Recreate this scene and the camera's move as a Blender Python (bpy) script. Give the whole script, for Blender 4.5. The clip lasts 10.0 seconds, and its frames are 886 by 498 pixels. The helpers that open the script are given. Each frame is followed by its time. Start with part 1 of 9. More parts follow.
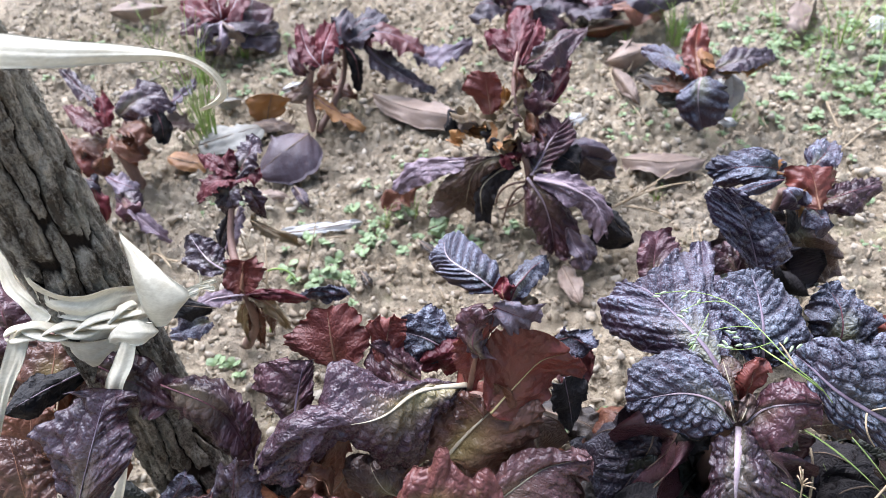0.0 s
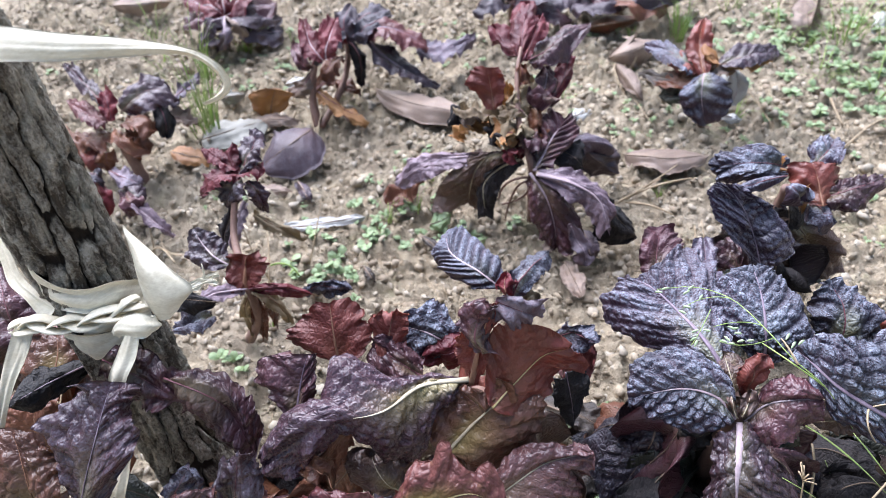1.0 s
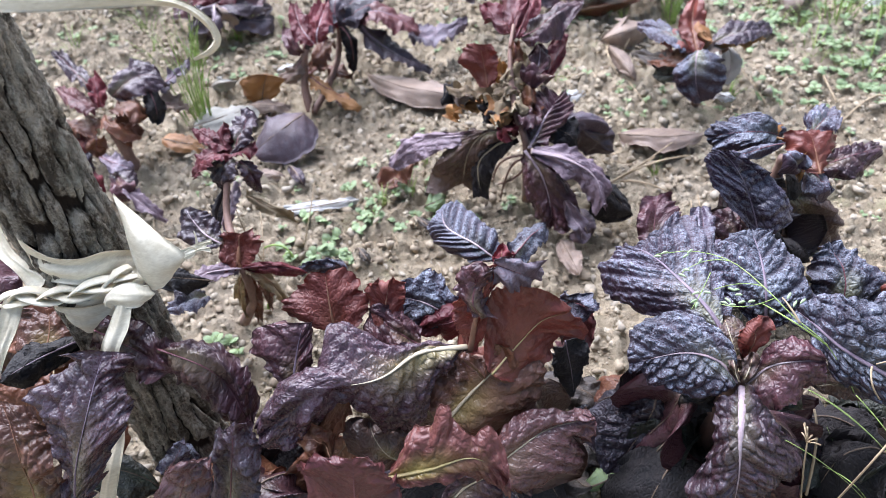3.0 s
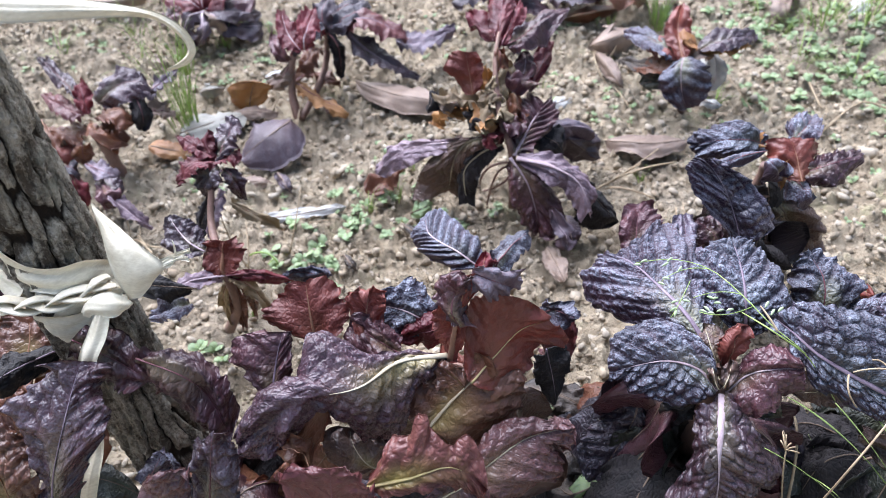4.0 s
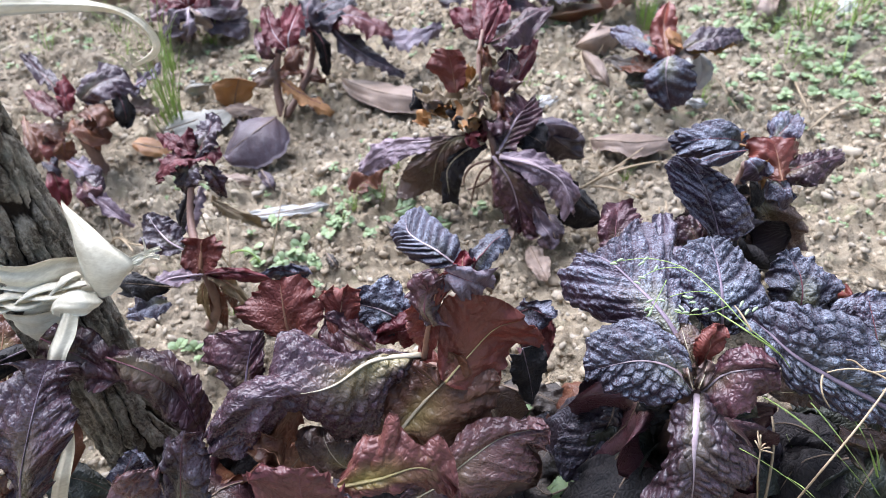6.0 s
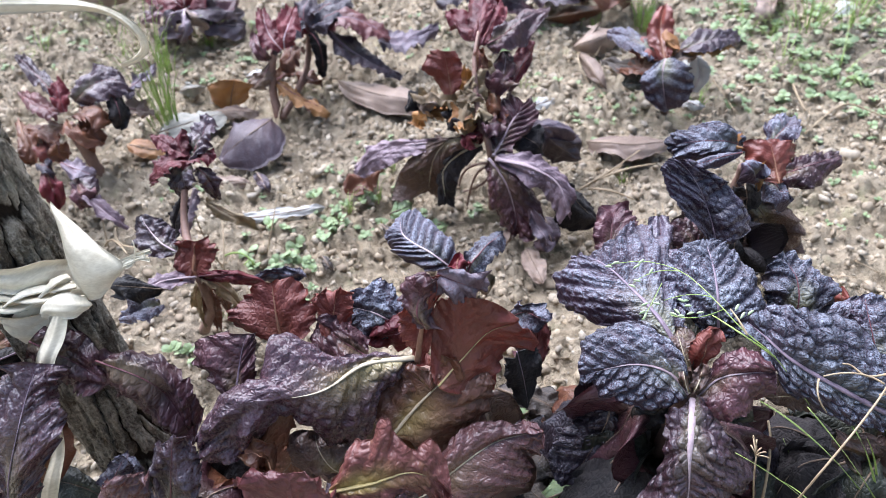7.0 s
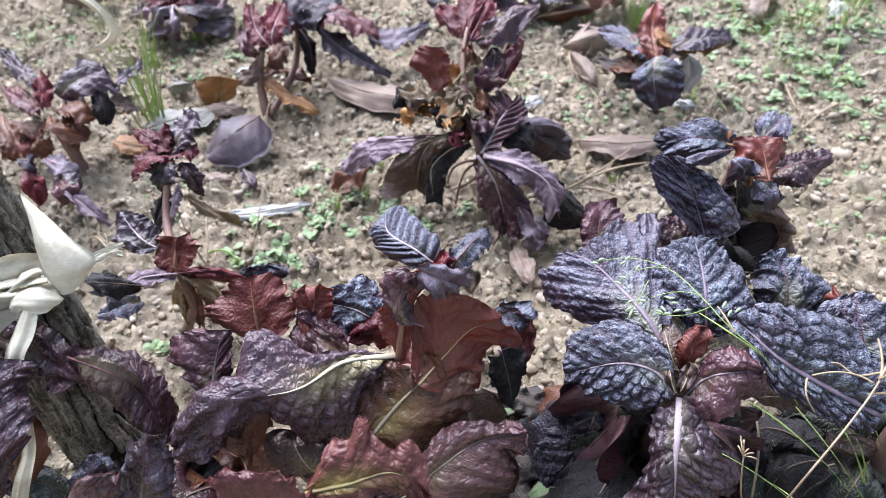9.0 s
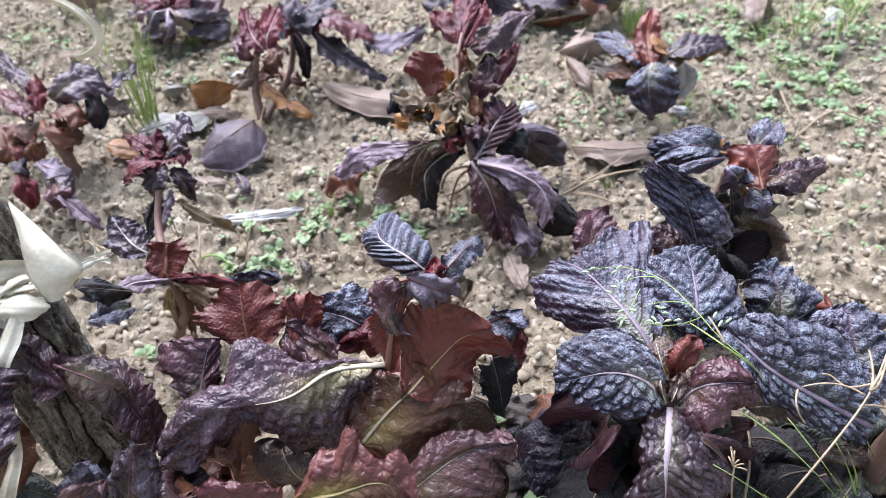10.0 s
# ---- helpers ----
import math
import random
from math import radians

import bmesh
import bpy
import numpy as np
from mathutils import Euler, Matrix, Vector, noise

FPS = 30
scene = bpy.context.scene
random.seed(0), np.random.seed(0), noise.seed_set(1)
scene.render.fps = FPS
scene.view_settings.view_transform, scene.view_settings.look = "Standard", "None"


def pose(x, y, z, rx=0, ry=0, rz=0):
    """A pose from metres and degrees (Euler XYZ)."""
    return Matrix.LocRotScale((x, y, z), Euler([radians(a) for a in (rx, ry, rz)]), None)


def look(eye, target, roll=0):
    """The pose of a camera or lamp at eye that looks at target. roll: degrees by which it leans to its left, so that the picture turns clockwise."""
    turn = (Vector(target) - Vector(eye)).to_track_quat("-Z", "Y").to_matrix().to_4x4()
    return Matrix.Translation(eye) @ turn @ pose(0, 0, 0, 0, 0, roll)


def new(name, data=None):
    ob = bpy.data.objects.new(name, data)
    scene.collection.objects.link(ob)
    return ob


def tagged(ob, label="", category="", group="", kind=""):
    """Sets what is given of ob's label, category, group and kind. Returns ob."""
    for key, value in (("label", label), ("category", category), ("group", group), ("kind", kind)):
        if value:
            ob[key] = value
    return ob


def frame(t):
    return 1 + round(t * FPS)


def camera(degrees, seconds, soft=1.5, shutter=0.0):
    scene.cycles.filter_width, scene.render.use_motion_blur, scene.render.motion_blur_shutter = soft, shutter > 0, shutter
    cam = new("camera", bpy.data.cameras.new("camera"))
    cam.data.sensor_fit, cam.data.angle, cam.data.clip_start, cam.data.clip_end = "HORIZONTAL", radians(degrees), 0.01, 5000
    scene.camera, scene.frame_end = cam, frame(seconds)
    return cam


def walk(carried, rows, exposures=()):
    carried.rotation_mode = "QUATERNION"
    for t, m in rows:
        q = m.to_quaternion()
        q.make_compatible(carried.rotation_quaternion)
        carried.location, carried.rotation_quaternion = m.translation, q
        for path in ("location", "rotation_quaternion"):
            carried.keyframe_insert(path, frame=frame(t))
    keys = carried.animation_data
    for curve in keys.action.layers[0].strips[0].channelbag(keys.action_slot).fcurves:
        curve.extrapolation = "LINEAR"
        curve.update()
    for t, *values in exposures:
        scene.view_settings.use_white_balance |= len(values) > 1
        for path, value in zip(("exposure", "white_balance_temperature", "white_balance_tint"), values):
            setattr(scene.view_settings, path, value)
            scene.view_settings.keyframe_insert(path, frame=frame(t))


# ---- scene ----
cam = camera(60.4, 10.0, soft=0.5)
cam.data.dof.use_dof, cam.data.dof.focus_distance, cam.data.dof.aperture_fstop = True, 0.48, 12.0
PATH = [
    (0, (0.003, -0.002, 0.598), (-0.075, 1.423, -0.804), -4.3),
    (0.5, (0.003, -0.003, 0.599), (-0.081, 1.419, -0.806), -4.4),
    (1, (0.003, -0.003, 0.598), (-0.082, 1.414, -0.811), -4.3),
    (1.5, (-0.002, -0.011, 0.595), (-0.082, 1.405, -0.816), -4.2),
    (2, (-0.002, -0.019, 0.585), (-0.079, 1.395, -0.827), -4.5),
    (3.5, (0.004, -0.013, 0.577), (-0.061, 1.411, -0.825), -4.7),
    (4, (0.01, -0.013, 0.579), (-0.045, 1.414, -0.82), -4.4),
    (4.5, (0.016, -0.013, 0.58), (-0.032, 1.415, -0.82), -4.2),
    (5, (0.02, -0.012, 0.578), (-0.026, 1.414, -0.823), -4.1),
    (5.5, (0.022, -0.012, 0.577), (-0.023, 1.413, -0.826), -4.0),
    (7, (0.027, -0.008, 0.573), (-0.014, 1.421, -0.825), -3.8),
    (7.5, (0.029, -0.008, 0.572), (-0.01, 1.426, -0.822), -3.7),
    (8, (0.03, -0.008, 0.571), (-0.006, 1.429, -0.82), -3.5),
    (8.5, (0.032, -0.007, 0.57), (0.0, 1.428, -0.822), -3.3),
    (9, (0.035, -0.004, 0.562), (0.006, 1.43, -0.831), -3.2),
    (9.5, (0.037, -0.001, 0.559), (0.01, 1.435, -0.832), -3.0),
    (10, (0.04, 0.0, 0.563), (0.016, 1.439, -0.826), -2.8),
]
walk(cam, [(t, look(eye, target, roll)) for t, eye, target, roll in PATH], [(0, 1.84), (10, 1.84)])

# ---- light ----
world = bpy.data.worlds.new("sky")
scene.world = world
world.use_nodes = True
wn = world.node_tree
sky = wn.nodes.new("ShaderNodeTexSky")
sky.sky_type = "NISHITA"
sky.sun_disc = False
sky.sun_elevation, sky.sun_rotation = radians(54), radians(-30)
sky.air_density, sky.dust_density = 1.0, 3.0
wn.links.new(sky.outputs[0], wn.nodes["Background"].inputs[0])
wn.nodes["Background"].inputs[1].default_value = 0.065
sun = new("sun", bpy.data.lights.new("sun", "SUN"))
sun.data.energy, sun.data.angle, sun.data.color = 3.0, radians(72), (0.885, 0.95, 1.17)
sun.matrix_world = look((-1.5, 2.6, 4.2), (0, 0, 0))


# ---- materials ----
def material(name):
    m = bpy.data.materials.new(name)
    m.use_nodes = True
    t = m.node_tree
    t.nodes.clear()
    return m, t


def node(t, kind, **values):
    n = t.nodes.new(kind)
    for key, value in values.items():
        if key == "op":
            n.operation = value
        elif key == "mode":
            n.data_type = value
        elif key == "attr":
            n.attribute_name = value
        else:
            n.inputs[int(key[1:])].default_value = value
    return n


def wire(t, a, b, to=0, out=0):
    t.links.new(a.outputs[out], b.inputs[to])
    return b


def calc(t, op, a, b=None, clamp=False):
    n = t.nodes.new("ShaderNodeMath")
    n.operation = op
    n.use_clamp = clamp
    for i, x in enumerate((a, b)):
        if x is None:
            continue
        if isinstance(x, (int, float)):
            n.inputs[i].default_value = x
        else:
            t.links.new(x, n.inputs[i])
    return n.outputs[0]


def blend(t, fac, a, b):
    n = t.nodes.new("ShaderNodeMix")
    n.data_type = "RGBA"
    for socket, x in ((n.inputs[0], fac), (n.inputs[6], a), (n.inputs[7], b)):
        if isinstance(x, (int, float)):
            socket.default_value = x
        elif isinstance(x, tuple):
            socket.default_value = (*x, 1.0)
        else:
            t.links.new(x, socket)
    return n.outputs[2]


def ramp(t, x, low, high):
    n = t.nodes.new("ShaderNodeMapRange")
    n.interpolation_type = "SMOOTHSTEP"
    t.links.new(x, n.inputs[0])
    n.inputs[1].default_value, n.inputs[2].default_value = low, high
    return n.outputs[0]


def grain(t, place, scale, detail=4.0, rough=0.55, kind="ShaderNodeTexNoise"):
    n = t.nodes.new(kind)
    t.links.new(place, n.inputs["Vector"])
    n.inputs["Scale"].default_value = scale
    if kind == "ShaderNodeTexNoise":
        n.inputs["Detail"].default_value, n.inputs["Roughness"].default_value = detail, rough
    return n.outputs[0]


def bump(t, height, strength, distance):
    n = t.nodes.new("ShaderNodeBump")
    n.inputs["Strength"].default_value, n.inputs["Distance"].default_value = strength, distance
    t.links.new(height, n.inputs["Height"])
    return n.outputs[0]


def place_of(t):
    return t.nodes.new("ShaderNodeTexCoord").outputs["Object"]


def finish(t, shader):
    out = t.nodes.new("ShaderNodeOutputMaterial")
    t.links.new(shader, out.inputs[0])


def principled(t, colour, rough, normal=None, specular=0.5):
    p = t.nodes.new("ShaderNodeBsdfPrincipled")
    for key, x in (("Base Color", colour), ("Roughness", rough), ("Normal", normal)):
        if x is None:
            continue
        if isinstance(x, (int, float)):
            p.inputs[key].default_value = x
        elif isinstance(x, tuple):
            p.inputs[key].default_value = (*x, 1.0)
        else:
            t.links.new(x, p.inputs[key])
    p.inputs["Specular IOR Level"].default_value = specular
    return p


def leaf_material(name, deep, high, heart, vein, frost=0.0, rough=0.38, through_light=0.2, heart_amount=0.5, fleck=0.0, crinkle=1.0):
    """A crinkled leaf: two tones of blade, a paler heart along the rib, vein colour in the grooves that on dark looks
    also paints their shade, and rime on the blisters that face the sky, lent to dark looks as a painted sheen.
    """
    m, t = material(name)
    place = place_of(t)
    uv = t.nodes.new("ShaderNodeUVMap")
    uv.uv_map = "leaf"
    split = t.nodes.new("ShaderNodeSeparateXYZ")
    t.links.new(uv.outputs[0], split.inputs[0])
    along, across = split.outputs[0], calc(t, "ABSOLUTE", calc(t, "MULTIPLY", calc(t, "SUBTRACT", split.outputs[1], 0.5), 2.0))
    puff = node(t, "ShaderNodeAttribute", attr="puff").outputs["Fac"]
    chance = t.nodes.new("ShaderNodeObjectInfo").outputs["Random"]
    coarse, fine = grain(t, place, 28.0, 4.0, 0.6), grain(t, place, 520.0, 3.0, 0.6)
    metric = t.nodes.new("ShaderNodeUVMap")
    metric.uv_map = "flat"
    wobble = t.nodes.new("ShaderNodeVectorMath")
    wobble.operation = "MULTIPLY_ADD"
    shake = t.nodes.new("ShaderNodeTexNoise")
    shake.inputs["Scale"].default_value = 160.0
    t.links.new(metric.outputs[0], shake.inputs["Vector"])
    t.links.new(shake.outputs["Color"], wobble.inputs[0])
    wobble.inputs[1].default_value = (0.0035, 0.0035, 0.0)
    t.links.new(metric.outputs[0], wobble.inputs[2])
    cell = t.nodes.new("ShaderNodeTexVoronoi")
    cell.voronoi_dimensions, cell.feature = "2D", "DISTANCE_TO_EDGE"
    cell.inputs["Scale"].default_value = 330.0
    t.links.new(wobble.outputs[0], cell.inputs["Vector"])
    blister = ramp(t, cell.outputs["Distance"], 0.0, 0.35)
    tone = calc(t, "ADD", calc(t, "MULTIPLY", calc(t, "SUBTRACT", coarse, 0.5), 2.2), calc(t, "ADD", calc(t, "MULTIPLY", chance, 0.5), 0.2), True)
    blade = blend(t, tone, deep, high)
    near_rib = calc(t, "MULTIPLY", ramp(t, calc(t, "ADD", across, calc(t, "MULTIPLY", coarse, 0.3)), 0.66, 0.14), ramp(t, along, 0.7, 0.15))
    blade = blend(t, calc(t, "MULTIPLY", near_rib, heart_amount, True), blade, heart)
    # Groove colour: veins, plus shade painted into the creases of the dark leaves.
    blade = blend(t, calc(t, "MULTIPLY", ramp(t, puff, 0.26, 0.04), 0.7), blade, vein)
    blade = blend(t, calc(t, "MULTIPLY", ramp(t, grain(t, place, 75.0, 5.0, 0.7), 0.62, 0.75), 0.5), blade, tuple(c * 0.45 for c in deep))
    if fleck:
        blade = blend(t, calc(t, "MULTIPLY", ramp(t, grain(t, place, 45.0, 3.0, 0.7), 0.55, 0.7), fleck), blade, heart)
    gloss = calc(t, "ADD", calc(t, "MULTIPLY", fine, 0.25), rough - 0.12)
    # Rime on the frosted leaves; on dark glossy ones a painted bluish sky sheen.
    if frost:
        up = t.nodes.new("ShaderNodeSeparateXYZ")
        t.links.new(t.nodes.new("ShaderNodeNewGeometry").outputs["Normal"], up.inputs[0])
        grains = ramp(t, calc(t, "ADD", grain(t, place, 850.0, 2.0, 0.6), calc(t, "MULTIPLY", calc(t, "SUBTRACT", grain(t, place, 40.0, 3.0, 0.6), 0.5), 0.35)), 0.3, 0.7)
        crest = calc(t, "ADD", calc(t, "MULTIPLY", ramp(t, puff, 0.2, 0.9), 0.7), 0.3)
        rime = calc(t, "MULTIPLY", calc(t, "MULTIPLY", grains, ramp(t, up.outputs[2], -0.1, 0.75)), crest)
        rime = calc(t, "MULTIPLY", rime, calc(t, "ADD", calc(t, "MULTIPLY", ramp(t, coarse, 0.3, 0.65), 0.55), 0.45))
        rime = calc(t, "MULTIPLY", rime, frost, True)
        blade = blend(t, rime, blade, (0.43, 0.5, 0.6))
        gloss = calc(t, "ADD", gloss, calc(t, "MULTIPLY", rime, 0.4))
    relief = calc(t, "ADD", calc(t, "MULTIPLY", fine, 0.3), calc(t, "ADD", calc(t, "MULTIPLY", grain(t, place, 160.0, 3.0, 0.6), 0.3), calc(t, "MULTIPLY", blister, 0.55 * crinkle)))
    normal = bump(t, relief, 0.8, 0.0011)
    p = principled(t, blade, gloss, normal, 0.52)
    if through_light:
        back = t.nodes.new("ShaderNodeBsdfTranslucent")
        t.links.new(blend(t, 0.35, blade, tuple(min(1, c * 3) for c in high)), back.inputs[0])
        t.links.new(normal, back.inputs["Normal"])
        mix = t.nodes.new("ShaderNodeMixShader")
        mix.inputs[0].default_value = through_light
        t.links.new(p.outputs[0], mix.inputs[1])
        t.links.new(back.outputs[0], mix.inputs[2])
        finish(t, mix.outputs[0])
    else:
        finish(t, p.outputs[0])
    return m


def plain_material(name, dark, light, scale, rough=0.6, relief=0.001, detail=6.0, stretch=(1, 1, 1), specular=0.4, frost=0.0):
    m, t = material(name)
    mapping = t.nodes.new("ShaderNodeMapping")
    t.links.new(place_of(t), mapping.inputs[0])
    mapping.inputs["Scale"].default_value = stretch
    place = mapping.outputs[0]
    chance = t.nodes.new("ShaderNodeObjectInfo").outputs["Random"]
    big, small = grain(t, place, scale, detail, 0.6), grain(t, place, scale * 9, 3.0, 0.6)
    mixed = calc(t, "ADD", calc(t, "MULTIPLY", big, 0.65), calc(t, "MULTIPLY", small, 0.35))
    tone = calc(t, "ADD", calc(t, "MULTIPLY", calc(t, "SUBTRACT", mixed, 0.5), 2.6), calc(t, "ADD", calc(t, "MULTIPLY", chance, 0.3), 0.35), True)
    colour = blend(t, tone, dark, light)
    finish(t, principled(t, colour, rough, bump(t, mixed, 0.6, relief), specular).outputs[0])
    return m


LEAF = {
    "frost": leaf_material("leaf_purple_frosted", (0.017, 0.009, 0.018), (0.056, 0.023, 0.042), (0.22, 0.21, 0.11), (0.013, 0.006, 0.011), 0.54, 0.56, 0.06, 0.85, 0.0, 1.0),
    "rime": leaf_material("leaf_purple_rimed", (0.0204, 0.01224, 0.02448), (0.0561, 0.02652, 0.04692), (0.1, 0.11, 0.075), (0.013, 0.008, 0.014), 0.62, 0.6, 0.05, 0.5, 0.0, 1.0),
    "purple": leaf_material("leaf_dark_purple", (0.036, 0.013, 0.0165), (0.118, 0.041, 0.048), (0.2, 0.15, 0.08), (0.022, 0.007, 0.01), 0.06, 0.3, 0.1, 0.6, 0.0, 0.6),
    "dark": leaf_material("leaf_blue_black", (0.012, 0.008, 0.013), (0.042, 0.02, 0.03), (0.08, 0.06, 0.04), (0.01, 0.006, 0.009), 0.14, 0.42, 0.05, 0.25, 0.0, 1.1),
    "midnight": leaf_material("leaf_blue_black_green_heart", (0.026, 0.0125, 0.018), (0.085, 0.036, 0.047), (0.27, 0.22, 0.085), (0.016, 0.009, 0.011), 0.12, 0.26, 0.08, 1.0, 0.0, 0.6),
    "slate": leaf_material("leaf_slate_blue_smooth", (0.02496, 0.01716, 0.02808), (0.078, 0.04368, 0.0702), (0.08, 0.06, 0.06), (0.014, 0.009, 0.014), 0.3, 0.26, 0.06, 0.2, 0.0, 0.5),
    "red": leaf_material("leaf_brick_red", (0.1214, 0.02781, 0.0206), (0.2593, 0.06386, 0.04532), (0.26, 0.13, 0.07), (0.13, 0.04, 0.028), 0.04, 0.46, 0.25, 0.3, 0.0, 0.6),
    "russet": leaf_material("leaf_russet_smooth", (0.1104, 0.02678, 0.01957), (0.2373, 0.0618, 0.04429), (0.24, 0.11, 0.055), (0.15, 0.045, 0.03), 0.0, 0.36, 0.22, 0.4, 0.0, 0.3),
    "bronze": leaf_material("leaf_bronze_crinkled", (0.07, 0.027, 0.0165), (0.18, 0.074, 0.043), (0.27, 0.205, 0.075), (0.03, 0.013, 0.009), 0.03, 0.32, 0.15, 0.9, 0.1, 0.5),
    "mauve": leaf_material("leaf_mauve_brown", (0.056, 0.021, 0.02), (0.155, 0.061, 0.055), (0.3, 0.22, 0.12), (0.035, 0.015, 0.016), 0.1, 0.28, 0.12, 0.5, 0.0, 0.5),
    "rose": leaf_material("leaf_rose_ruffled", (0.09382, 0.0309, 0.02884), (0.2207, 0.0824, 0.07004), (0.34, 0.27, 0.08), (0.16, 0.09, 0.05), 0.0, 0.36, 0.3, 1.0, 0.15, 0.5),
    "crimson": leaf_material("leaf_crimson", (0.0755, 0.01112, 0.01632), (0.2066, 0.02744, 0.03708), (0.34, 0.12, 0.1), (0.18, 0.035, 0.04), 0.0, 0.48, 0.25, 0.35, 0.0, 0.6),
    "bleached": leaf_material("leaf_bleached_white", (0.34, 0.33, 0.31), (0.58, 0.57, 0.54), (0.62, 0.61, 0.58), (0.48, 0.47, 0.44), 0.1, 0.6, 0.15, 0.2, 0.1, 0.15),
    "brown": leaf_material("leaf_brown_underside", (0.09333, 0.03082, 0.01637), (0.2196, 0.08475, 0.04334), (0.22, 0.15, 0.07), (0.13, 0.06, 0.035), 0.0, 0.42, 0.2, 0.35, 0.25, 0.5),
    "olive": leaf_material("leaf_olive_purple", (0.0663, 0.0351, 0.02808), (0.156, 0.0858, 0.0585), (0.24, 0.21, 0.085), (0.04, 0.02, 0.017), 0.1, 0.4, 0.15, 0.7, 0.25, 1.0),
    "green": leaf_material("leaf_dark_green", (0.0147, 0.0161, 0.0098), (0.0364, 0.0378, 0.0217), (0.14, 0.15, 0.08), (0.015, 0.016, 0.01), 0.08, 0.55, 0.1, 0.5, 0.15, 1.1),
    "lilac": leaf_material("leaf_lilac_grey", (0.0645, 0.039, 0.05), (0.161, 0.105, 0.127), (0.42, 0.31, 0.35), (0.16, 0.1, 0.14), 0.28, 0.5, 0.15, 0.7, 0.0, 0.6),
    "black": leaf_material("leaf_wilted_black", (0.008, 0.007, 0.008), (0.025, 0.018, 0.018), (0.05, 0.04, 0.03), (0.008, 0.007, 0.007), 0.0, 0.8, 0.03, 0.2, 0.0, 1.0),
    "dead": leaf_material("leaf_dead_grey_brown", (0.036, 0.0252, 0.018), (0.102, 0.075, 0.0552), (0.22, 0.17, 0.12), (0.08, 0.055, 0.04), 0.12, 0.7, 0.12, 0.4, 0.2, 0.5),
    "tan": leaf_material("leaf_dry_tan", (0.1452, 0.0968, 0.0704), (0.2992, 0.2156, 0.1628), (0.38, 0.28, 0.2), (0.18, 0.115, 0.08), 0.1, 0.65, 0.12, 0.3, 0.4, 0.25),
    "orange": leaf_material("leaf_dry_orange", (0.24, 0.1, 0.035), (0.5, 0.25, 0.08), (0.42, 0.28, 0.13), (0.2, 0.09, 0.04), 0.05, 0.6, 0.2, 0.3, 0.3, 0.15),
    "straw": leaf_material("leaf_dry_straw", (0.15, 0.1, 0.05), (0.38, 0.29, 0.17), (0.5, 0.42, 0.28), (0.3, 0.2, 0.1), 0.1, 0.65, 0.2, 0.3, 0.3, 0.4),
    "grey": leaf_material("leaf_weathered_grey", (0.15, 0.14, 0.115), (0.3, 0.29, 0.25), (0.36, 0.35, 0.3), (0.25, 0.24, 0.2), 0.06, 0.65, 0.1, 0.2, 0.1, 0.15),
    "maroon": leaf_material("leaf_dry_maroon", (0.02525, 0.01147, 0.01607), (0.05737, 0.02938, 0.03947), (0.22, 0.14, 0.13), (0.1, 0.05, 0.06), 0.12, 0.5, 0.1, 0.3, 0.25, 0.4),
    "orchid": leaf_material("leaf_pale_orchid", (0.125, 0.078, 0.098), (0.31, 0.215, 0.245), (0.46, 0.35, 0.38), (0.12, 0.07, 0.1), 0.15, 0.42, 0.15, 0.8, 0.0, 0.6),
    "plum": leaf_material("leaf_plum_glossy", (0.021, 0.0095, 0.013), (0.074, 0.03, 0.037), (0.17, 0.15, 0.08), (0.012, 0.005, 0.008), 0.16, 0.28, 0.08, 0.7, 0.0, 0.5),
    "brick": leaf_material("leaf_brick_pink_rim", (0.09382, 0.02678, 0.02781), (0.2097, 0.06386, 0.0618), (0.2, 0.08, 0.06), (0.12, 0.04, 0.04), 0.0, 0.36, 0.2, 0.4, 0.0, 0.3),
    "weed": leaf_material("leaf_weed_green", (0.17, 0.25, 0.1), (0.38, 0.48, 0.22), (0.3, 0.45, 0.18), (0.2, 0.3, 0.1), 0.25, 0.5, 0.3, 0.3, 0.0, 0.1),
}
RIB = {
    "pale": plain_material("rib_pale_pink", (0.27, 0.19, 0.21), (0.52, 0.42, 0.44), 60.0, 0.5, 0.0006),
    "lilac": plain_material("rib_lilac", (0.13, 0.09, 0.12), (0.31, 0.24, 0.29), 60.0, 0.5, 0.0006),
    "cream": plain_material("rib_cream", (0.3, 0.25, 0.165), (0.5, 0.43, 0.31), 60.0, 0.5, 0.0006),
    "rust": plain_material("rib_rust", (0.2, 0.09, 0.05), (0.36, 0.19, 0.12), 60.0, 0.5, 0.0006),
    "wine": plain_material("rib_wine", (0.1, 0.03, 0.04), (0.2, 0.075, 0.085), 60.0, 0.5, 0.0006),
    "lime": plain_material("rib_yellow_green", (0.26, 0.21, 0.07), (0.42, 0.32, 0.17), 60.0, 0.5, 0.0006),
    "dull": plain_material("rib_dull_brown", (0.12, 0.08, 0.055), (0.24, 0.17, 0.12), 60.0, 0.6, 0.0006),
}
STEM = plain_material("stem_rusty", (0.12, 0.065, 0.05), (0.28, 0.17, 0.13), 45.0, 0.6, 0.0012, stretch=(1, 1, 0.4))
STRAW = plain_material("dry_straw", (0.22, 0.155, 0.09), (0.43, 0.335, 0.215), 70.0, 0.6, 0.0005)
GRASS = plain_material("grass_green", (0.15, 0.25, 0.05), (0.38, 0.5, 0.15), 50.0, 0.45, 0.0004)
TAPE = plain_material("ribbon_white", (0.52, 0.45, 0.31), (0.84, 0.78, 0.62), 34.0, 0.42, 0.0006, stretch=(1, 1, 3), specular=0.45)


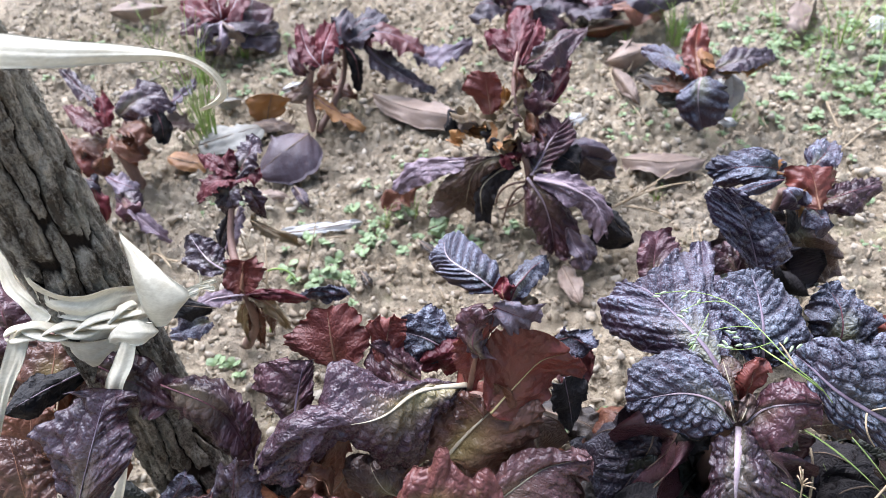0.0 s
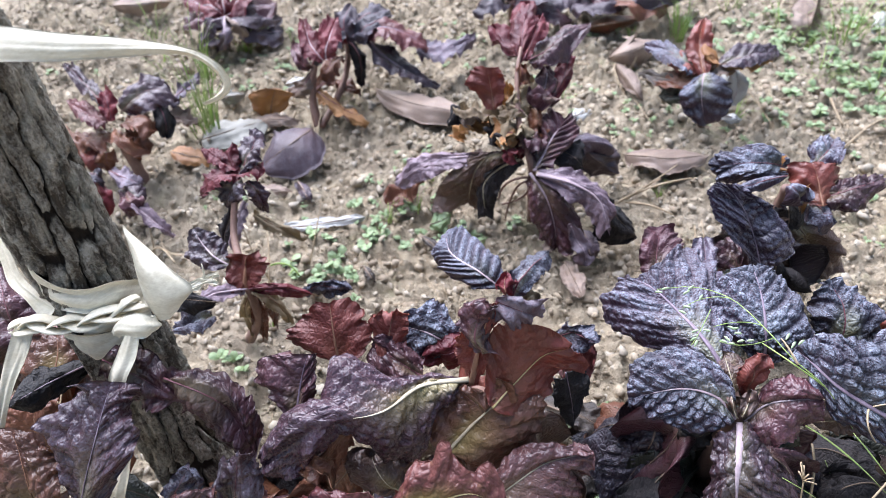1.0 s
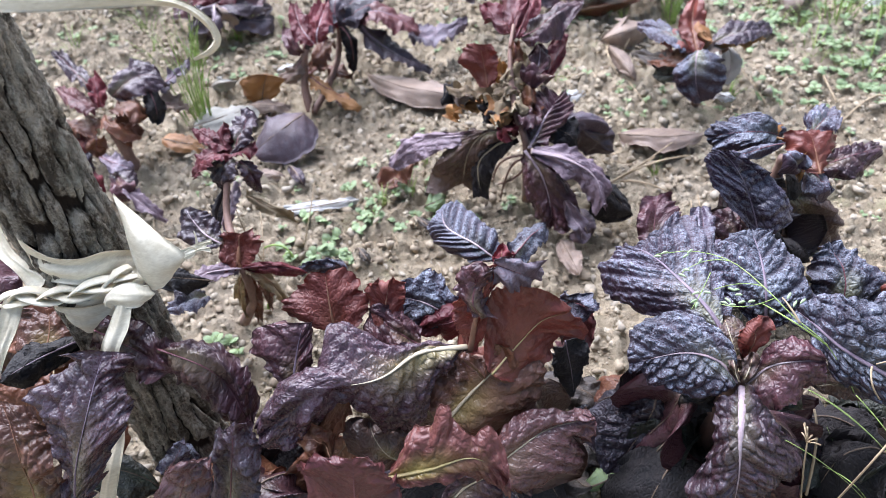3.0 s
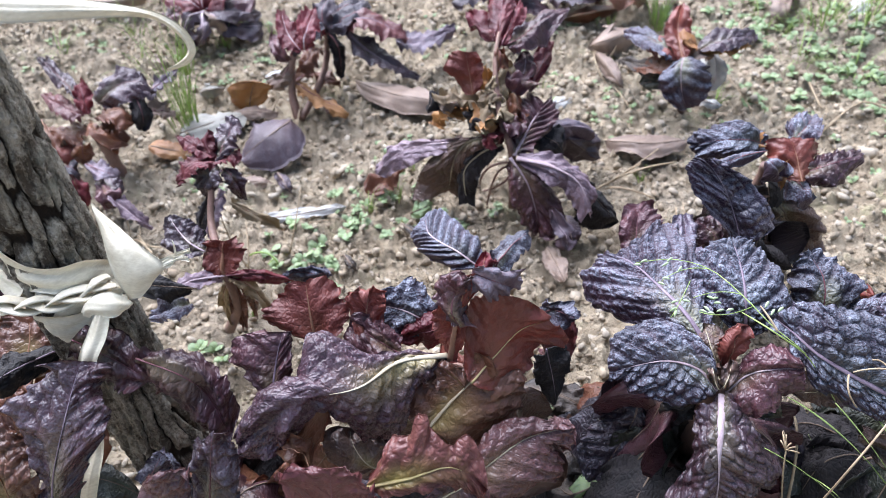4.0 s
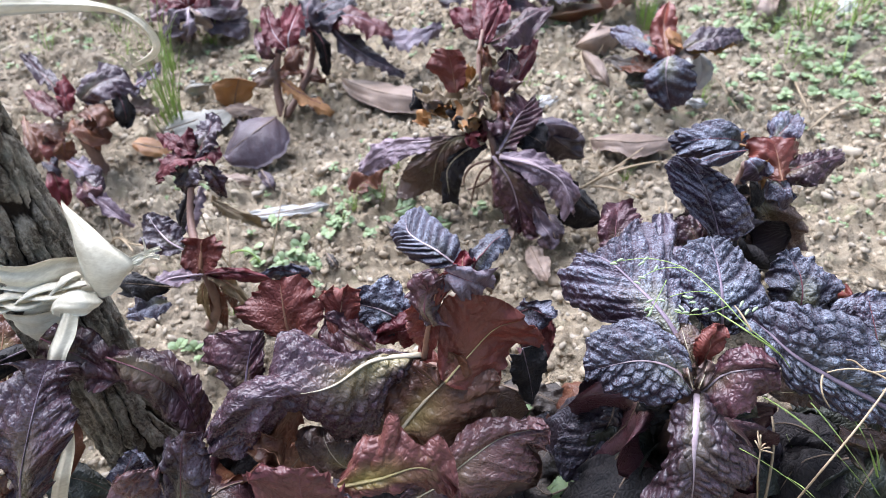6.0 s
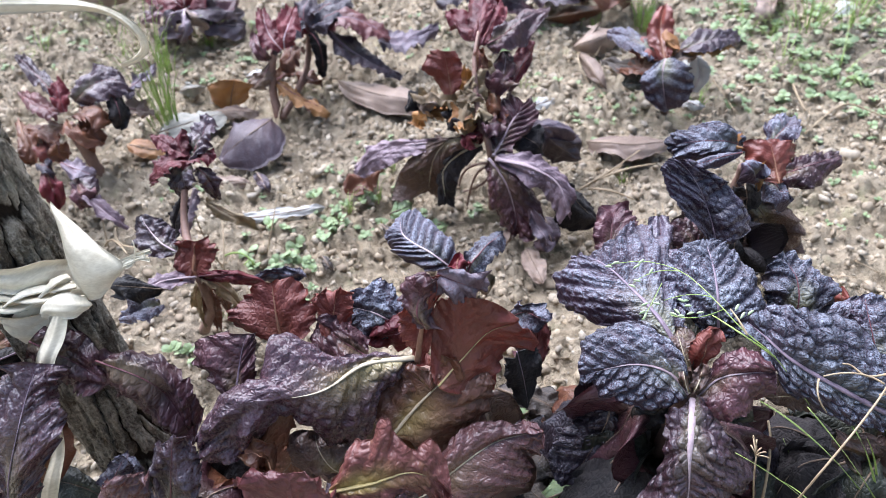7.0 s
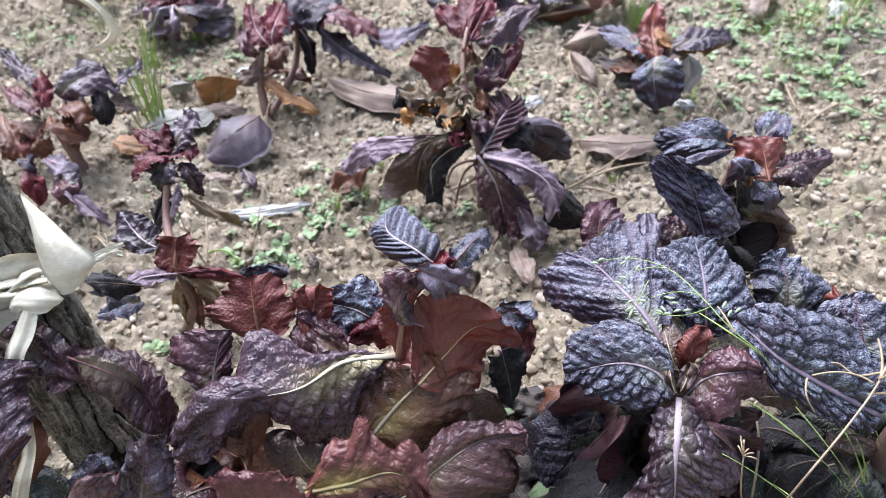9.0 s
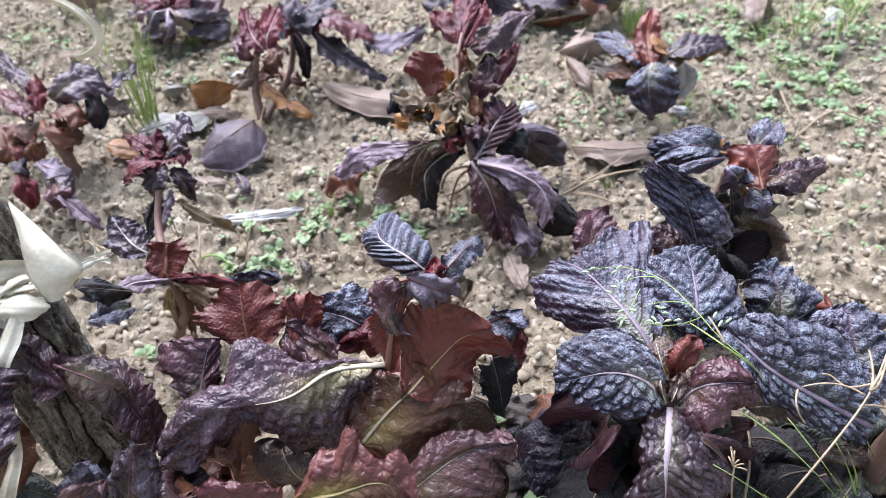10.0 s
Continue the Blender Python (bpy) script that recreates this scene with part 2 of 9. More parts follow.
def soil_material():
    m, t = material("dry_garden_soil")
    place = place_of(t)
    broad, mid, fine = grain(t, place, 5.0, 5.0, 0.6), grain(t, place, 55.0, 6.0, 0.65), grain(t, place, 600.0, 4.0, 0.7)
    lump = node(t, "ShaderNodeAttribute", attr="lump").outputs["Fac"]
    tone = calc(t, "ADD", calc(t, "MULTIPLY", calc(t, "SUBTRACT", mid, 0.5), 1.8), calc(t, "ADD", calc(t, "MULTIPLY", fine, 0.5), 0.25), True)
    colour = blend(t, tone, (0.15, 0.11, 0.07), (0.56, 0.468, 0.335))
    colour = blend(t, ramp(t, broad, 0.4, 0.75), colour, blend(t, 0.6, colour, (0.33, 0.28, 0.22)))
    moss = calc(t, "MULTIPLY", ramp(t, grain(t, place, 9.0, 5.0, 0.7), 0.52, 0.68), ramp(t, mid, 0.42, 0.6))
    colour = blend(t, calc(t, "MULTIPLY", moss, 0.5), colour, (0.16, 0.19, 0.07))
    # Clods go paler with height, painting contrast against the shaded crevices.
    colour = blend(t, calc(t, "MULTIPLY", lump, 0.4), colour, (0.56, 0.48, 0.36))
    relief = calc(t, "ADD", calc(t, "MULTIPLY", mid, 1.0), calc(t, "MULTIPLY", fine, 0.35))
    finish(t, principled(t, colour, 0.9, bump(t, relief, 1.0, 0.01), 0.15).outputs[0])
    return m


def pebble_material():
    m, t = material("pebble")
    place = place_of(t)
    chance = t.nodes.new("ShaderNodeNewGeometry").outputs["Random Per Island"]
    fine = grain(t, place, 260.0, 5.0, 0.7)
    n = t.nodes.new("ShaderNodeValToRGB")
    t.links.new(chance, n.inputs[0])
    stops = ((0.0, (0.18, 0.138, 0.094)), (0.3, (0.3, 0.245, 0.175)), (0.6, (0.39, 0.325, 0.235)), (0.85, (0.34, 0.305, 0.25)), (1.0, (0.45, 0.39, 0.3)))
    ring = n.color_ramp.elements
    ring[0].position, ring[0].color = stops[0][0], (*stops[0][1], 1)
    ring[1].position, ring[1].color = stops[-1][0], (*stops[-1][1], 1)
    for at, c in stops[1:-1]:
        e = ring.new(at)
        e.color = (*c, 1)
    colour = blend(t, calc(t, "MULTIPLY", fine, 0.45), n.outputs[0], (0.3, 0.24, 0.18))
    finish(t, principled(t, colour, 0.85, bump(t, fine, 0.7, 0.0015), 0.2).outputs[0])
    return m


def bark_material():
    m, t = material("rough_grey_bark")
    place = place_of(t)
    mapping = t.nodes.new("ShaderNodeMapping")
    t.links.new(place, mapping.inputs[0])
    mapping.inputs["Scale"].default_value = (1, 1, 0.3)
    long = mapping.outputs[0]
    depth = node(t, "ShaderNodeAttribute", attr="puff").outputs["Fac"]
    mid, fine = grain(t, long, 95.0, 6.0, 0.7), grain(t, place, 420.0, 5.0, 0.7)
    broad = grain(t, long, 30.0, 4.0, 0.6)
    tone = calc(t, "ADD", calc(t, "MULTIPLY", calc(t, "SUBTRACT", mid, 0.5), 4.2), calc(t, "ADD", calc(t, "MULTIPLY", calc(t, "SUBTRACT", fine, 0.36), 2.2), calc(t, "MULTIPLY", calc(t, "SUBTRACT", broad, 0.3), 0.6)), True)
    colour = blend(t, tone, (0.12, 0.095, 0.07), (0.58, 0.52, 0.42))
    lichen = ramp(t, grain(t, place, 30.0, 5.0, 0.7), 0.5, 0.68)
    colour = blend(t, calc(t, "MULTIPLY", lichen, 0.55), colour, (0.34, 0.34, 0.27))
    colour = blend(t, calc(t, "MULTIPLY", ramp(t, grain(t, place, 55.0, 4.0, 0.7), 0.6, 0.72), 0.5), colour, (0.12, 0.085, 0.06))
    # Furrows darken with depth, which paints their shade into the brown bark colour.
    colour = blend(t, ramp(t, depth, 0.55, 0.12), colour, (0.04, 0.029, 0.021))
    relief = calc(t, "ADD", mid, calc(t, "MULTIPLY", fine, 0.6))
    finish(t, principled(t, colour, 0.9, bump(t, relief, 1.0, 0.009), 0.12).outputs[0])
    return m


SOIL, PEBBLE, BARK = soil_material(), pebble_material(), bark_material()


# ---- shapes ----
def hashed(i, j, k):
    """A chance number from 0 to 1 for each cell of a grid."""
    x = np.sin(i * 127.1 + j * 311.7 + k * 74.7) * 43758.5453
    return x - np.floor(x)


def cells(x, y, seed=0.0):
    """Distances to the nearest and second nearest of scattered points, one in each unit square."""
    ix, iy = np.floor(x), np.floor(y)
    first, second = np.full(x.shape, 9.0), np.full(x.shape, 9.0)
    for a in (-1, 0, 1):
        for b in (-1, 0, 1):
            cx, cy = ix + a, iy + b
            d = np.hypot(cx + 0.15 + 0.7 * hashed(cx, cy, seed) - x, cy + 0.15 + 0.7 * hashed(cx, cy, seed + 5.3) - y)
            second = np.minimum(second, np.maximum(first, d))
            first = np.minimum(first, d)
    return first, second


def waves(x, y, seed=0.0):
    """Smooth noise from -1 to 1."""
    ix, iy = np.floor(x), np.floor(y)
    fx, fy = x - ix, y - iy
    fx, fy = fx * fx * (3 - 2 * fx), fy * fy * (3 - 2 * fy)
    a, b = hashed(ix, iy, seed), hashed(ix + 1, iy, seed)
    c, d = hashed(ix, iy + 1, seed), hashed(ix + 1, iy + 1, seed)
    return 2 * ((a * (1 - fx) + b * fx) * (1 - fy) + (c * (1 - fx) + d * fx) * fy) - 1


def unit(v):
    return v / np.maximum(np.linalg.norm(v, axis=-1, keepdims=True), 1e-9)


def link(name, verts, faces, mat, parent=None, label="", uv=None, puff=None, origin=(0, 0, 0), attr="puff", smooth=True):
    """One mesh object from arrays, placed at origin, under its parent."""
    data = bpy.data.meshes.new(name)
    o = np.array(origin, float)
    if isinstance(faces, list):
        data.from_pydata((np.asarray(verts, float) - o).tolist(), [], faces)
    else:
        n, k = faces.shape
        data.vertices.add(len(verts))
        data.vertices.foreach_set("co", (np.asarray(verts, np.float64) - o).astype(np.float32).ravel())
        data.loops.add(n * k)
        data.loops.foreach_set("vertex_index", np.ascontiguousarray(faces, np.int32).ravel())
        data.polygons.add(n)
        data.polygons.foreach_set("loop_start", np.arange(0, n * k, k, dtype=np.int32))
        data.update(calc_edges=True)
    if uv is not None:
        layer = data.uv_layers.new(name="leaf")
        corner = np.empty(len(data.loops), np.int32)
        data.loops.foreach_get("vertex_index", corner)
        layer.data.foreach_set("uv", np.ascontiguousarray(np.asarray(uv, np.float32)[corner][:, :2]).ravel())
        if np.shape(uv)[1] > 2:
            layer = data.uv_layers.new(name="flat")
            layer.data.foreach_set("uv", np.ascontiguousarray(np.asarray(uv, np.float32)[corner][:, 2:]).ravel())
    if puff is not None:
        a = data.attributes.new(attr, "FLOAT", "POINT")
        a.data.foreach_set("value", np.asarray(puff, np.float32))
    if smooth:
        data.polygons.foreach_set("use_smooth", np.ones(len(data.polygons), bool))
    data.materials.append(mat)
    data.update()
    ob = new(name, data)
    if parent is None:
        ob.location = o
    else:
        ob.parent = parent
        ob.location = o - np.array(parent.location if parent.parent is None else (0, 0, 0))
    if label:
        tagged(ob, label)
    return ob


def grid_faces(nu, nv, closed=False):
    i, j = np.meshgrid(np.arange(nu - 1), np.arange(nv if closed else nv - 1), indexing="ij")
    i, j = i.ravel(), j.ravel()
    k = (j + 1) % nv
    return np.stack([i * nv + j, i * nv + k, (i + 1) * nv + k, (i + 1) * nv + j], 1)


def bend(points, s):
    """A smooth line through the points at 0..1."""
    p = np.array(points, float)
    if len(p) == 3:
        c = 2 * p[1] - 0.5 * (p[0] + p[2])
        s = s[:, None]
        return (1 - s) ** 2 * p[0] + 2 * s * (1 - s) * c + s * s * p[2]
    q = np.vstack([2 * p[0] - p[1], p, 2 * p[-1] - p[-2]])
    x = np.clip(s * (len(p) - 1), 0, len(p) - 1 - 1e-9)
    i = np.floor(x).astype(int)
    f = (x - i)[:, None]
    a, b, c, d = q[i], q[i + 1], q[i + 2], q[i + 3]
    return 0.5 * (2 * b + (c - a) * f + (2 * a - 5 * b + 4 * c - d) * f ** 2 + (3 * b - a - 3 * c + d) * f ** 3)


def tube(points, r0, r1, sides=8, steps=14, flat=1.0, knobs=0.0, seed=0.0):
    """Vertices and faces of a tapered round stalk along points."""
    s = np.linspace(0, 1, steps)
    line = bend(points, s)
    way = unit(np.gradient(line, axis=0))
    side = unit(np.cross(way, np.array([0.13, 0.31, 0.94])))
    up = np.cross(side, way)
    a = np.linspace(0, 2 * np.pi, sides, endpoint=False)
    r = (r0 + (r1 - r0) * s)[:, None] * (1 + knobs * waves(s[:, None] * 9 + 0 * a, a[None] * 1.2 + 0 * s[:, None], seed))
    v = line[:, None] + side[:, None] * (np.cos(a) * r)[..., None] + up[:, None] * (np.sin(a) * r * flat)[..., None]
    n = steps * sides
    faces = grid_faces(steps, sides, True).tolist()
    faces += [list(range(sides - 1, -1, -1)), list(range(n - sides, n))]
    return v.reshape(-1, 3), faces


def quilt(x, off, side, seed, cell):
    """Height, 0 to 1, of the blisters between the side veins, at x along the rib and off from it."""
    shift = 30.0 * side + seed
    wx = x + 0.002 * waves(x * 75, off * 75, shift) + 0.0006 * waves(x * 210, off * 210, shift + 9)
    wo = off + 0.002 * waves(x * 75 + 7, off * 75 + 3, shift + 3) + 0.0006 * waves(x * 210, off * 210, shift + 12)
    lead = wx - 0.62 * wo
    run = lead / (cell * 1.45) + 0.3 * waves(x * 32, off * 32, shift + 1) + shift
    ridge = np.abs(np.sin(np.pi * run)) ** 0.6
    f1, f2 = cells(lead / (cell * 0.72) + shift, (wo + 0.45 * wx) / (cell * 0.8) + 40, seed)
    dome = np.clip((f2 - f1) * 1.5, 0, 1)
    dome = np.sqrt(np.clip(1 - (1 - dome) ** 2, 0, 1))
    return np.clip((0.3 + 0.7 * ridge) * (0.3 + 0.7 * dome), 0, 1)


def blade_shape(base, mid, tip, left, right, wide, puffs, frill, arch, curl, teeth, seed, nu, nv, blunt=0.45, cell=0.011):
    """A leaf blade: its rib runs base-mid-tip, its sides reach left and right at its widest part."""
    s = np.linspace(0, 1, nu)
    rib = bend((base, mid, tip), s)
    way = unit(np.gradient(rib, axis=0))
    k = int(round(wide * (nu - 1)))
    lo, ro = 0.93 * (np.array(left) - rib[k]), 0.93 * (np.array(right) - rib[k])
    face = unit(np.cross(ro - lo, way[k]))
    if face @ np.array([0, -0.6, 0.8]) < 0:
        face = -face
    a = blunt * wide / (1 - wide)
    prof = np.clip(s, 1e-6, 1) ** a * np.clip(1 - s, 0, 1) ** blunt
    prof = prof / prof.max()
    prof = np.maximum(prof, 0.13 * (1 - s) ** 2)
    v = np.linspace(-1, 1, nv)
    S, V = np.meshgrid(s, v, indexing="ij")
    out = np.empty((nu, nv, 3))
    up = np.empty((nu, 3))
    wl, wr = np.linalg.norm(lo), np.linalg.norm(ro)
    for i in range(nu):
        turn = Vector(way[k]).rotation_difference(Vector(way[i])).to_matrix()
        turn = np.array(turn)
        up[i] = turn @ face
        dl, dr = turn @ lo, turn @ ro
        edge_l = prof[i] * (1 + 0.2 * waves(np.array(s[i] * 6), np.array(3.3), seed) + 1.3 * teeth * waves(np.array(s[i] * 14), np.array(5.5), seed) + teeth * waves(np.array(s[i] * 29), np.array(7.7), seed))
        edge_r = prof[i] * (1 + 0.2 * waves(np.array(s[i] * 6), np.array(9.1), seed) + 1.3 * teeth * waves(np.array(s[i] * 14), np.array(2.5), seed) + teeth * waves(np.array(s[i] * 29), np.array(1.7), seed))
        out[i] = rib[i] + np.where(v[:, None] < 0, -v[:, None] * edge_l * dl, v[:, None] * edge_r * dr)
    width = np.where(V < 0, wl, wr)
    length = np.linalg.norm(np.diff(rib, axis=0), axis=1).sum()
    A = np.abs(V)
    lift = arch * width * prof[:, None] * (4 * A * (1 - A)) * 0.5 - arch * width * prof[:, None] * A ** 2.5 * 1.5
    lift += frill * A ** 2 * prof[:, None] * (waves(S * 5.5 + seed, np.sign(V) * 3 + A * 1.3, seed) + 0.55 * waves(S * 13, np.sign(V) * 5 + A * 2, seed + 2))
    lift += 0.45 * frill * A ** 4 * waves(S * 24, np.sign(V) * 8 + A, seed + 12)
    lift += 0.7 * frill * waves(S * 3.2, V * 1.6, seed + 4) + 0.35 * frill * waves(S * 7, V * 4, seed + 9)
    lift -= curl * length * np.clip((S - 0.72) / 0.28, 0, 1) ** 2
    fore = unit(rib[-1] - rib[0])
    over = unit(np.cross(face, fore))
    x, y = (out - rib[0]) @ fore, (out - rib[0]) @ over
    off = np.abs(y - ((rib - rib[0]) @ over)[:, None])
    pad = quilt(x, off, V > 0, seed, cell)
    fade = np.clip(A / 0.12, 0.0, 1) * np.clip((1 - A) / 0.08, 0.3, 1)
    lift += 1.5 * puffs * fade * (pad - 0.45) * (1 + 0.4 * waves(x * 45, y * 45, seed + 11))
    lift += 0.7 * puffs * waves(x / 0.02, y / 0.02, seed + 7) * np.clip(A * 3, 0, 1)
    out += lift[..., None] * up[:, None]
    flat = np.stack([x + seed % 5, y + 0.6], -1)
    return out, up, rib, pad, S, V, flat


def blade_mesh(out, up, pad, S, V, flat=None, thick=0.0006):
    nu, nv = S.shape
    top = out.reshape(-1, 3)
    low = (out - thick * (up if up.ndim == 3 else up[:, None])).reshape(-1, 3)
    n = nu * nv
    f = grid_faces(nu, nv)
    ring = list(range(nv)) + [i * nv + nv - 1 for i in range(1, nu)] + [(nu - 1) * nv + j for j in range(nv - 2, -1, -1)] + [i * nv for i in range(nu - 2, 0, -1)]
    rim = [[ring[i], ring[(i + 1) % len(ring)], ring[(i + 1) % len(ring)] + n, ring[i] + n] for i in range(len(ring))]
    faces = np.vstack([f, f[:, ::-1] + n, np.array(rim)])
    uv = np.stack([S.ravel(), V.ravel() / 2 + 0.5], 1)
    if flat is not None:
        uv = np.hstack([uv, flat.reshape(-1, 2)])
    return np.vstack([top, low]), faces, np.vstack([uv, uv]), np.concatenate([pad.ravel(), pad.ravel()])


count = [0]


def leaf(plant, look_name, base, mid, tip, left, right, rib="wine", wide=0.6, puffs=0.0022, frill=0.008, arch=0.12, curl=0.03, teeth=0.05, stalk=0.0032, blunt=0.45, size=1.0, label="", cell=0.011):
    """A lettuce leaf under its plant: the blade is one mesh, its raised rib another below it."""
    count[0] += 1
    seed = 1.7 * count[0] % 37
    fine = 0.0021 / size ** 0.5
    nu = int(np.clip(np.linalg.norm(np.subtract(tip, base)) * 1.1 / fine, 18, 92))
    nv = int(np.clip(np.linalg.norm(np.subtract(left, right)) * 1.1 / fine, 14, 76))
    out, up, line, pad, S, V, flat = blade_shape(base, mid, tip, left, right, wide, puffs, frill, arch, curl, teeth, seed, nu, nv, blunt, cell)
    verts, faces, uv, puff = blade_mesh(out, up, pad, S, V, flat)
    ob = link("leaf", verts, faces, LEAF[look_name], plant, label, uv, puff, origin=plant.location)
    middle = out[:, nv // 2] if nv % 2 else 0.5 * (out[:, nv // 2 - 1] + out[:, nv // 2])
    take = np.linspace(0, int(nu * 0.9), 9).astype(int)
    v, f = tube(middle[take] + up[take] * 0.0004, 0.62 * stalk, 0.09 * stalk, 7, 24, 0.8)
    vein = link("midrib", v, f, RIB[rib], None, "", origin=plant.location)
    vein.parent = ob
    vein.location = (0, 0, 0)
    return ob


def drape(plant, look_name, line, left, right, rib="wine", puffs=0.0022, frill=0.004, arch=0.1, stalk=0.002, fine=0.0014, teeth=0.055, cell=0.0105, ribbed=0, reach_to=0.92, fold=0.0035, label=""):
    """A lettuce leaf spanned between its rib and its two margins, each a smooth line from base to tip."""
    count[0] += 1
    seed = 1.7 * count[0] % 37
    size = max(np.linalg.norm(np.diff(np.array(e), axis=0), axis=1).sum() for e in (line, left, right))
    broad = max(np.linalg.norm(np.array(a) - np.array(b)) for a in left for b in right)
    nu, nv = int(np.clip(size * 0.88 / fine, 22, 104)), int(np.clip(broad * 0.88 / fine, 18, 84))
    s = np.linspace(0, 1, nu)
    mid, el, er = bend(line, s), bend(left, s), bend(right, s)
    v = np.linspace(-1, 1, nv)
    S, V = np.meshgrid(s, v, indexing="ij")
    A = np.abs(V)
    jag = 0.5 * waves(S * 7, np.sign(V) * 3, seed) + 0.7 * waves(S * 16, np.sign(V) * 5, seed + 1) + 0.6 * waves(S * 34, np.sign(V) * 7, seed + 2)
    reach = A * (1 + 1.4 * teeth * jag * A ** 3)
    out = mid[:, None] + reach[..., None] * (np.where(V[..., None] < 0, el[:, None], er[:, None]) - mid[:, None])
    up = np.cross(np.gradient(out, axis=0), np.gradient(out, axis=1))
    up = unit(up)
    if (up.mean((0, 1)) @ np.array([0, -0.6, 0.8])) < 0:
        up = -up
    kernel = np.array([1, 2, 3, 2, 1]) / 9
    for axis in (0, 1):
        pad = np.pad(up, [(2, 2) if k == axis else (0, 0) for k in range(3)], mode="edge")
        up = sum(w * np.take(pad, range(k, k + up.shape[axis]), axis=axis) for k, w in enumerate(kernel))
    up = unit(up)
    x = np.concatenate([[0], np.cumsum(np.linalg.norm(np.diff(mid, axis=0), axis=1))])[:, None] + 0 * V
    width = np.where(V < 0, np.linalg.norm(el - mid, axis=1)[:, None], np.linalg.norm(er - mid, axis=1)[:, None])
    off = reach * width
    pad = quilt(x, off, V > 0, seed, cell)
    if ribbed:
        pad = np.abs(np.sin(np.pi * ((x - 0.35 * off) / (cell * 0.8)))) ** 0.7 * (0.85 + 0.15 * pad)
    fade = np.clip(A / 0.12, 0, 1) * np.clip((1 - A) / 0.06, 0.35, 1)
    lift = 1.75 * puffs * fade * (pad - 0.45) * (1 + 0.4 * waves(x * 45, off * 45, seed + 11))
    lift += arch * width * (3.2 * A * (1 - A) - 0.35 * A ** 3)
    lift += frill * A ** 2 * (waves(S * 6 + seed, np.sign(V) * 3 + A, seed) + 0.6 * waves(S * 14, np.sign(V) * 5 + A * 2, seed + 2) + 0.35 * waves(S * 27, np.sign(V) * 8, seed + 5))
    lift += 0.5 * frill * A ** 7 * (waves(S * 22, np.sign(V) * 4, seed + 31) + 0.8 * waves(S * 41, np.sign(V) * 6, seed + 33))
    lift += fold * np.clip(A * 4, 0, 1) * (waves((x - 0.6 * off) / 0.019, off / 0.034 + 9 * (V > 0), seed + 21) + 0.5 * waves(x / 0.012, off / 0.016, seed + 23))
    lift += 0.4 * frill * waves(S * 3.5, V * 2, seed + 4) + 0.5 * puffs * waves(x / 0.02, off / 0.02, seed + 7) * np.clip(A * 3, 0, 1)
    out = out + lift[..., None] * up
    flat = np.stack([x + seed % 5, off * np.sign(V) + 0.6], -1)
    verts, faces, uv, puff = blade_mesh(out, up, pad, S, V, flat)
    ob = link("leaf", verts, faces, LEAF[look_name], plant, label, uv, puff, origin=plant.location)
    spine = out[:, nv // 2] if nv % 2 else 0.5 * (out[:, nv // 2 - 1] + out[:, nv // 2])
    take = np.linspace(0, int(nu * reach_to), 10).astype(int)
    v, f = tube(spine[take] + up[take, nv // 2] * (0.0002 + 0.05 * stalk * np.linspace(1, 0.1, 10))[:, None], 0.62 * stalk, 0.06 * stalk, 8, 26, 0.5)
    vein = link("midrib", v, f, RIB[rib], None, "", origin=plant.location)
    vein.parent = ob
    vein.location = (0, 0, 0)
    return ob


def plant_at(name, place, label, category="lettuce", group="lettuces in the bed"):
    ob = new(name)
    ob.location = place
    ob.empty_display_size = 0.02
    return tagged(ob, label, category, group)


def stem(plant, points, r0, r1, mat=None, label=""):
    v, f = tube(points, r0, r1, 12, 26, 1.0, 0.18, len(points) + r0 * 1000)
    return link("stem", v, f, mat or STEM, plant, label, origin=plant.location)


def skirt(plant, number, reach, looks, seed, start=0.0, sweep=6.28, height=0.07):
    """Old outer leaves, added as filler, that droop to the soil round the foot of a plant."""
    rng = np.random.default_rng(seed)
    c = np.array(plant.location)
    for i in range(number):
        a = start + sweep * (i + rng.uniform(0.1, 0.9)) / number
        out, side = np.array([np.cos(a), np.sin(a), 0]), np.array([-np.sin(a), np.cos(a), 0])
        r, h, w = reach * rng.uniform(0.75, 1.1), height * rng.uniform(0.6, 1.2), reach * rng.uniform(0.3, 0.45)
        base, mid, tip = c + out * 0.012 + (0, 0, h * 0.7), c + out * r * 0.5 + (0, 0, h), c + out * r + (0, 0, 0.008 + 0.2 * h)
        edge = c + out * r * 0.62
        leaf(plant, looks[i % len(looks)], base, mid, tip, edge + side * w + (0, 0, h * 0.6), edge - side * w + (0, 0, h * 0.5), rib="dull", puffs=0.0022, frill=0.012, arch=0.12, curl=0.08, stalk=0.0022, size=0.7)


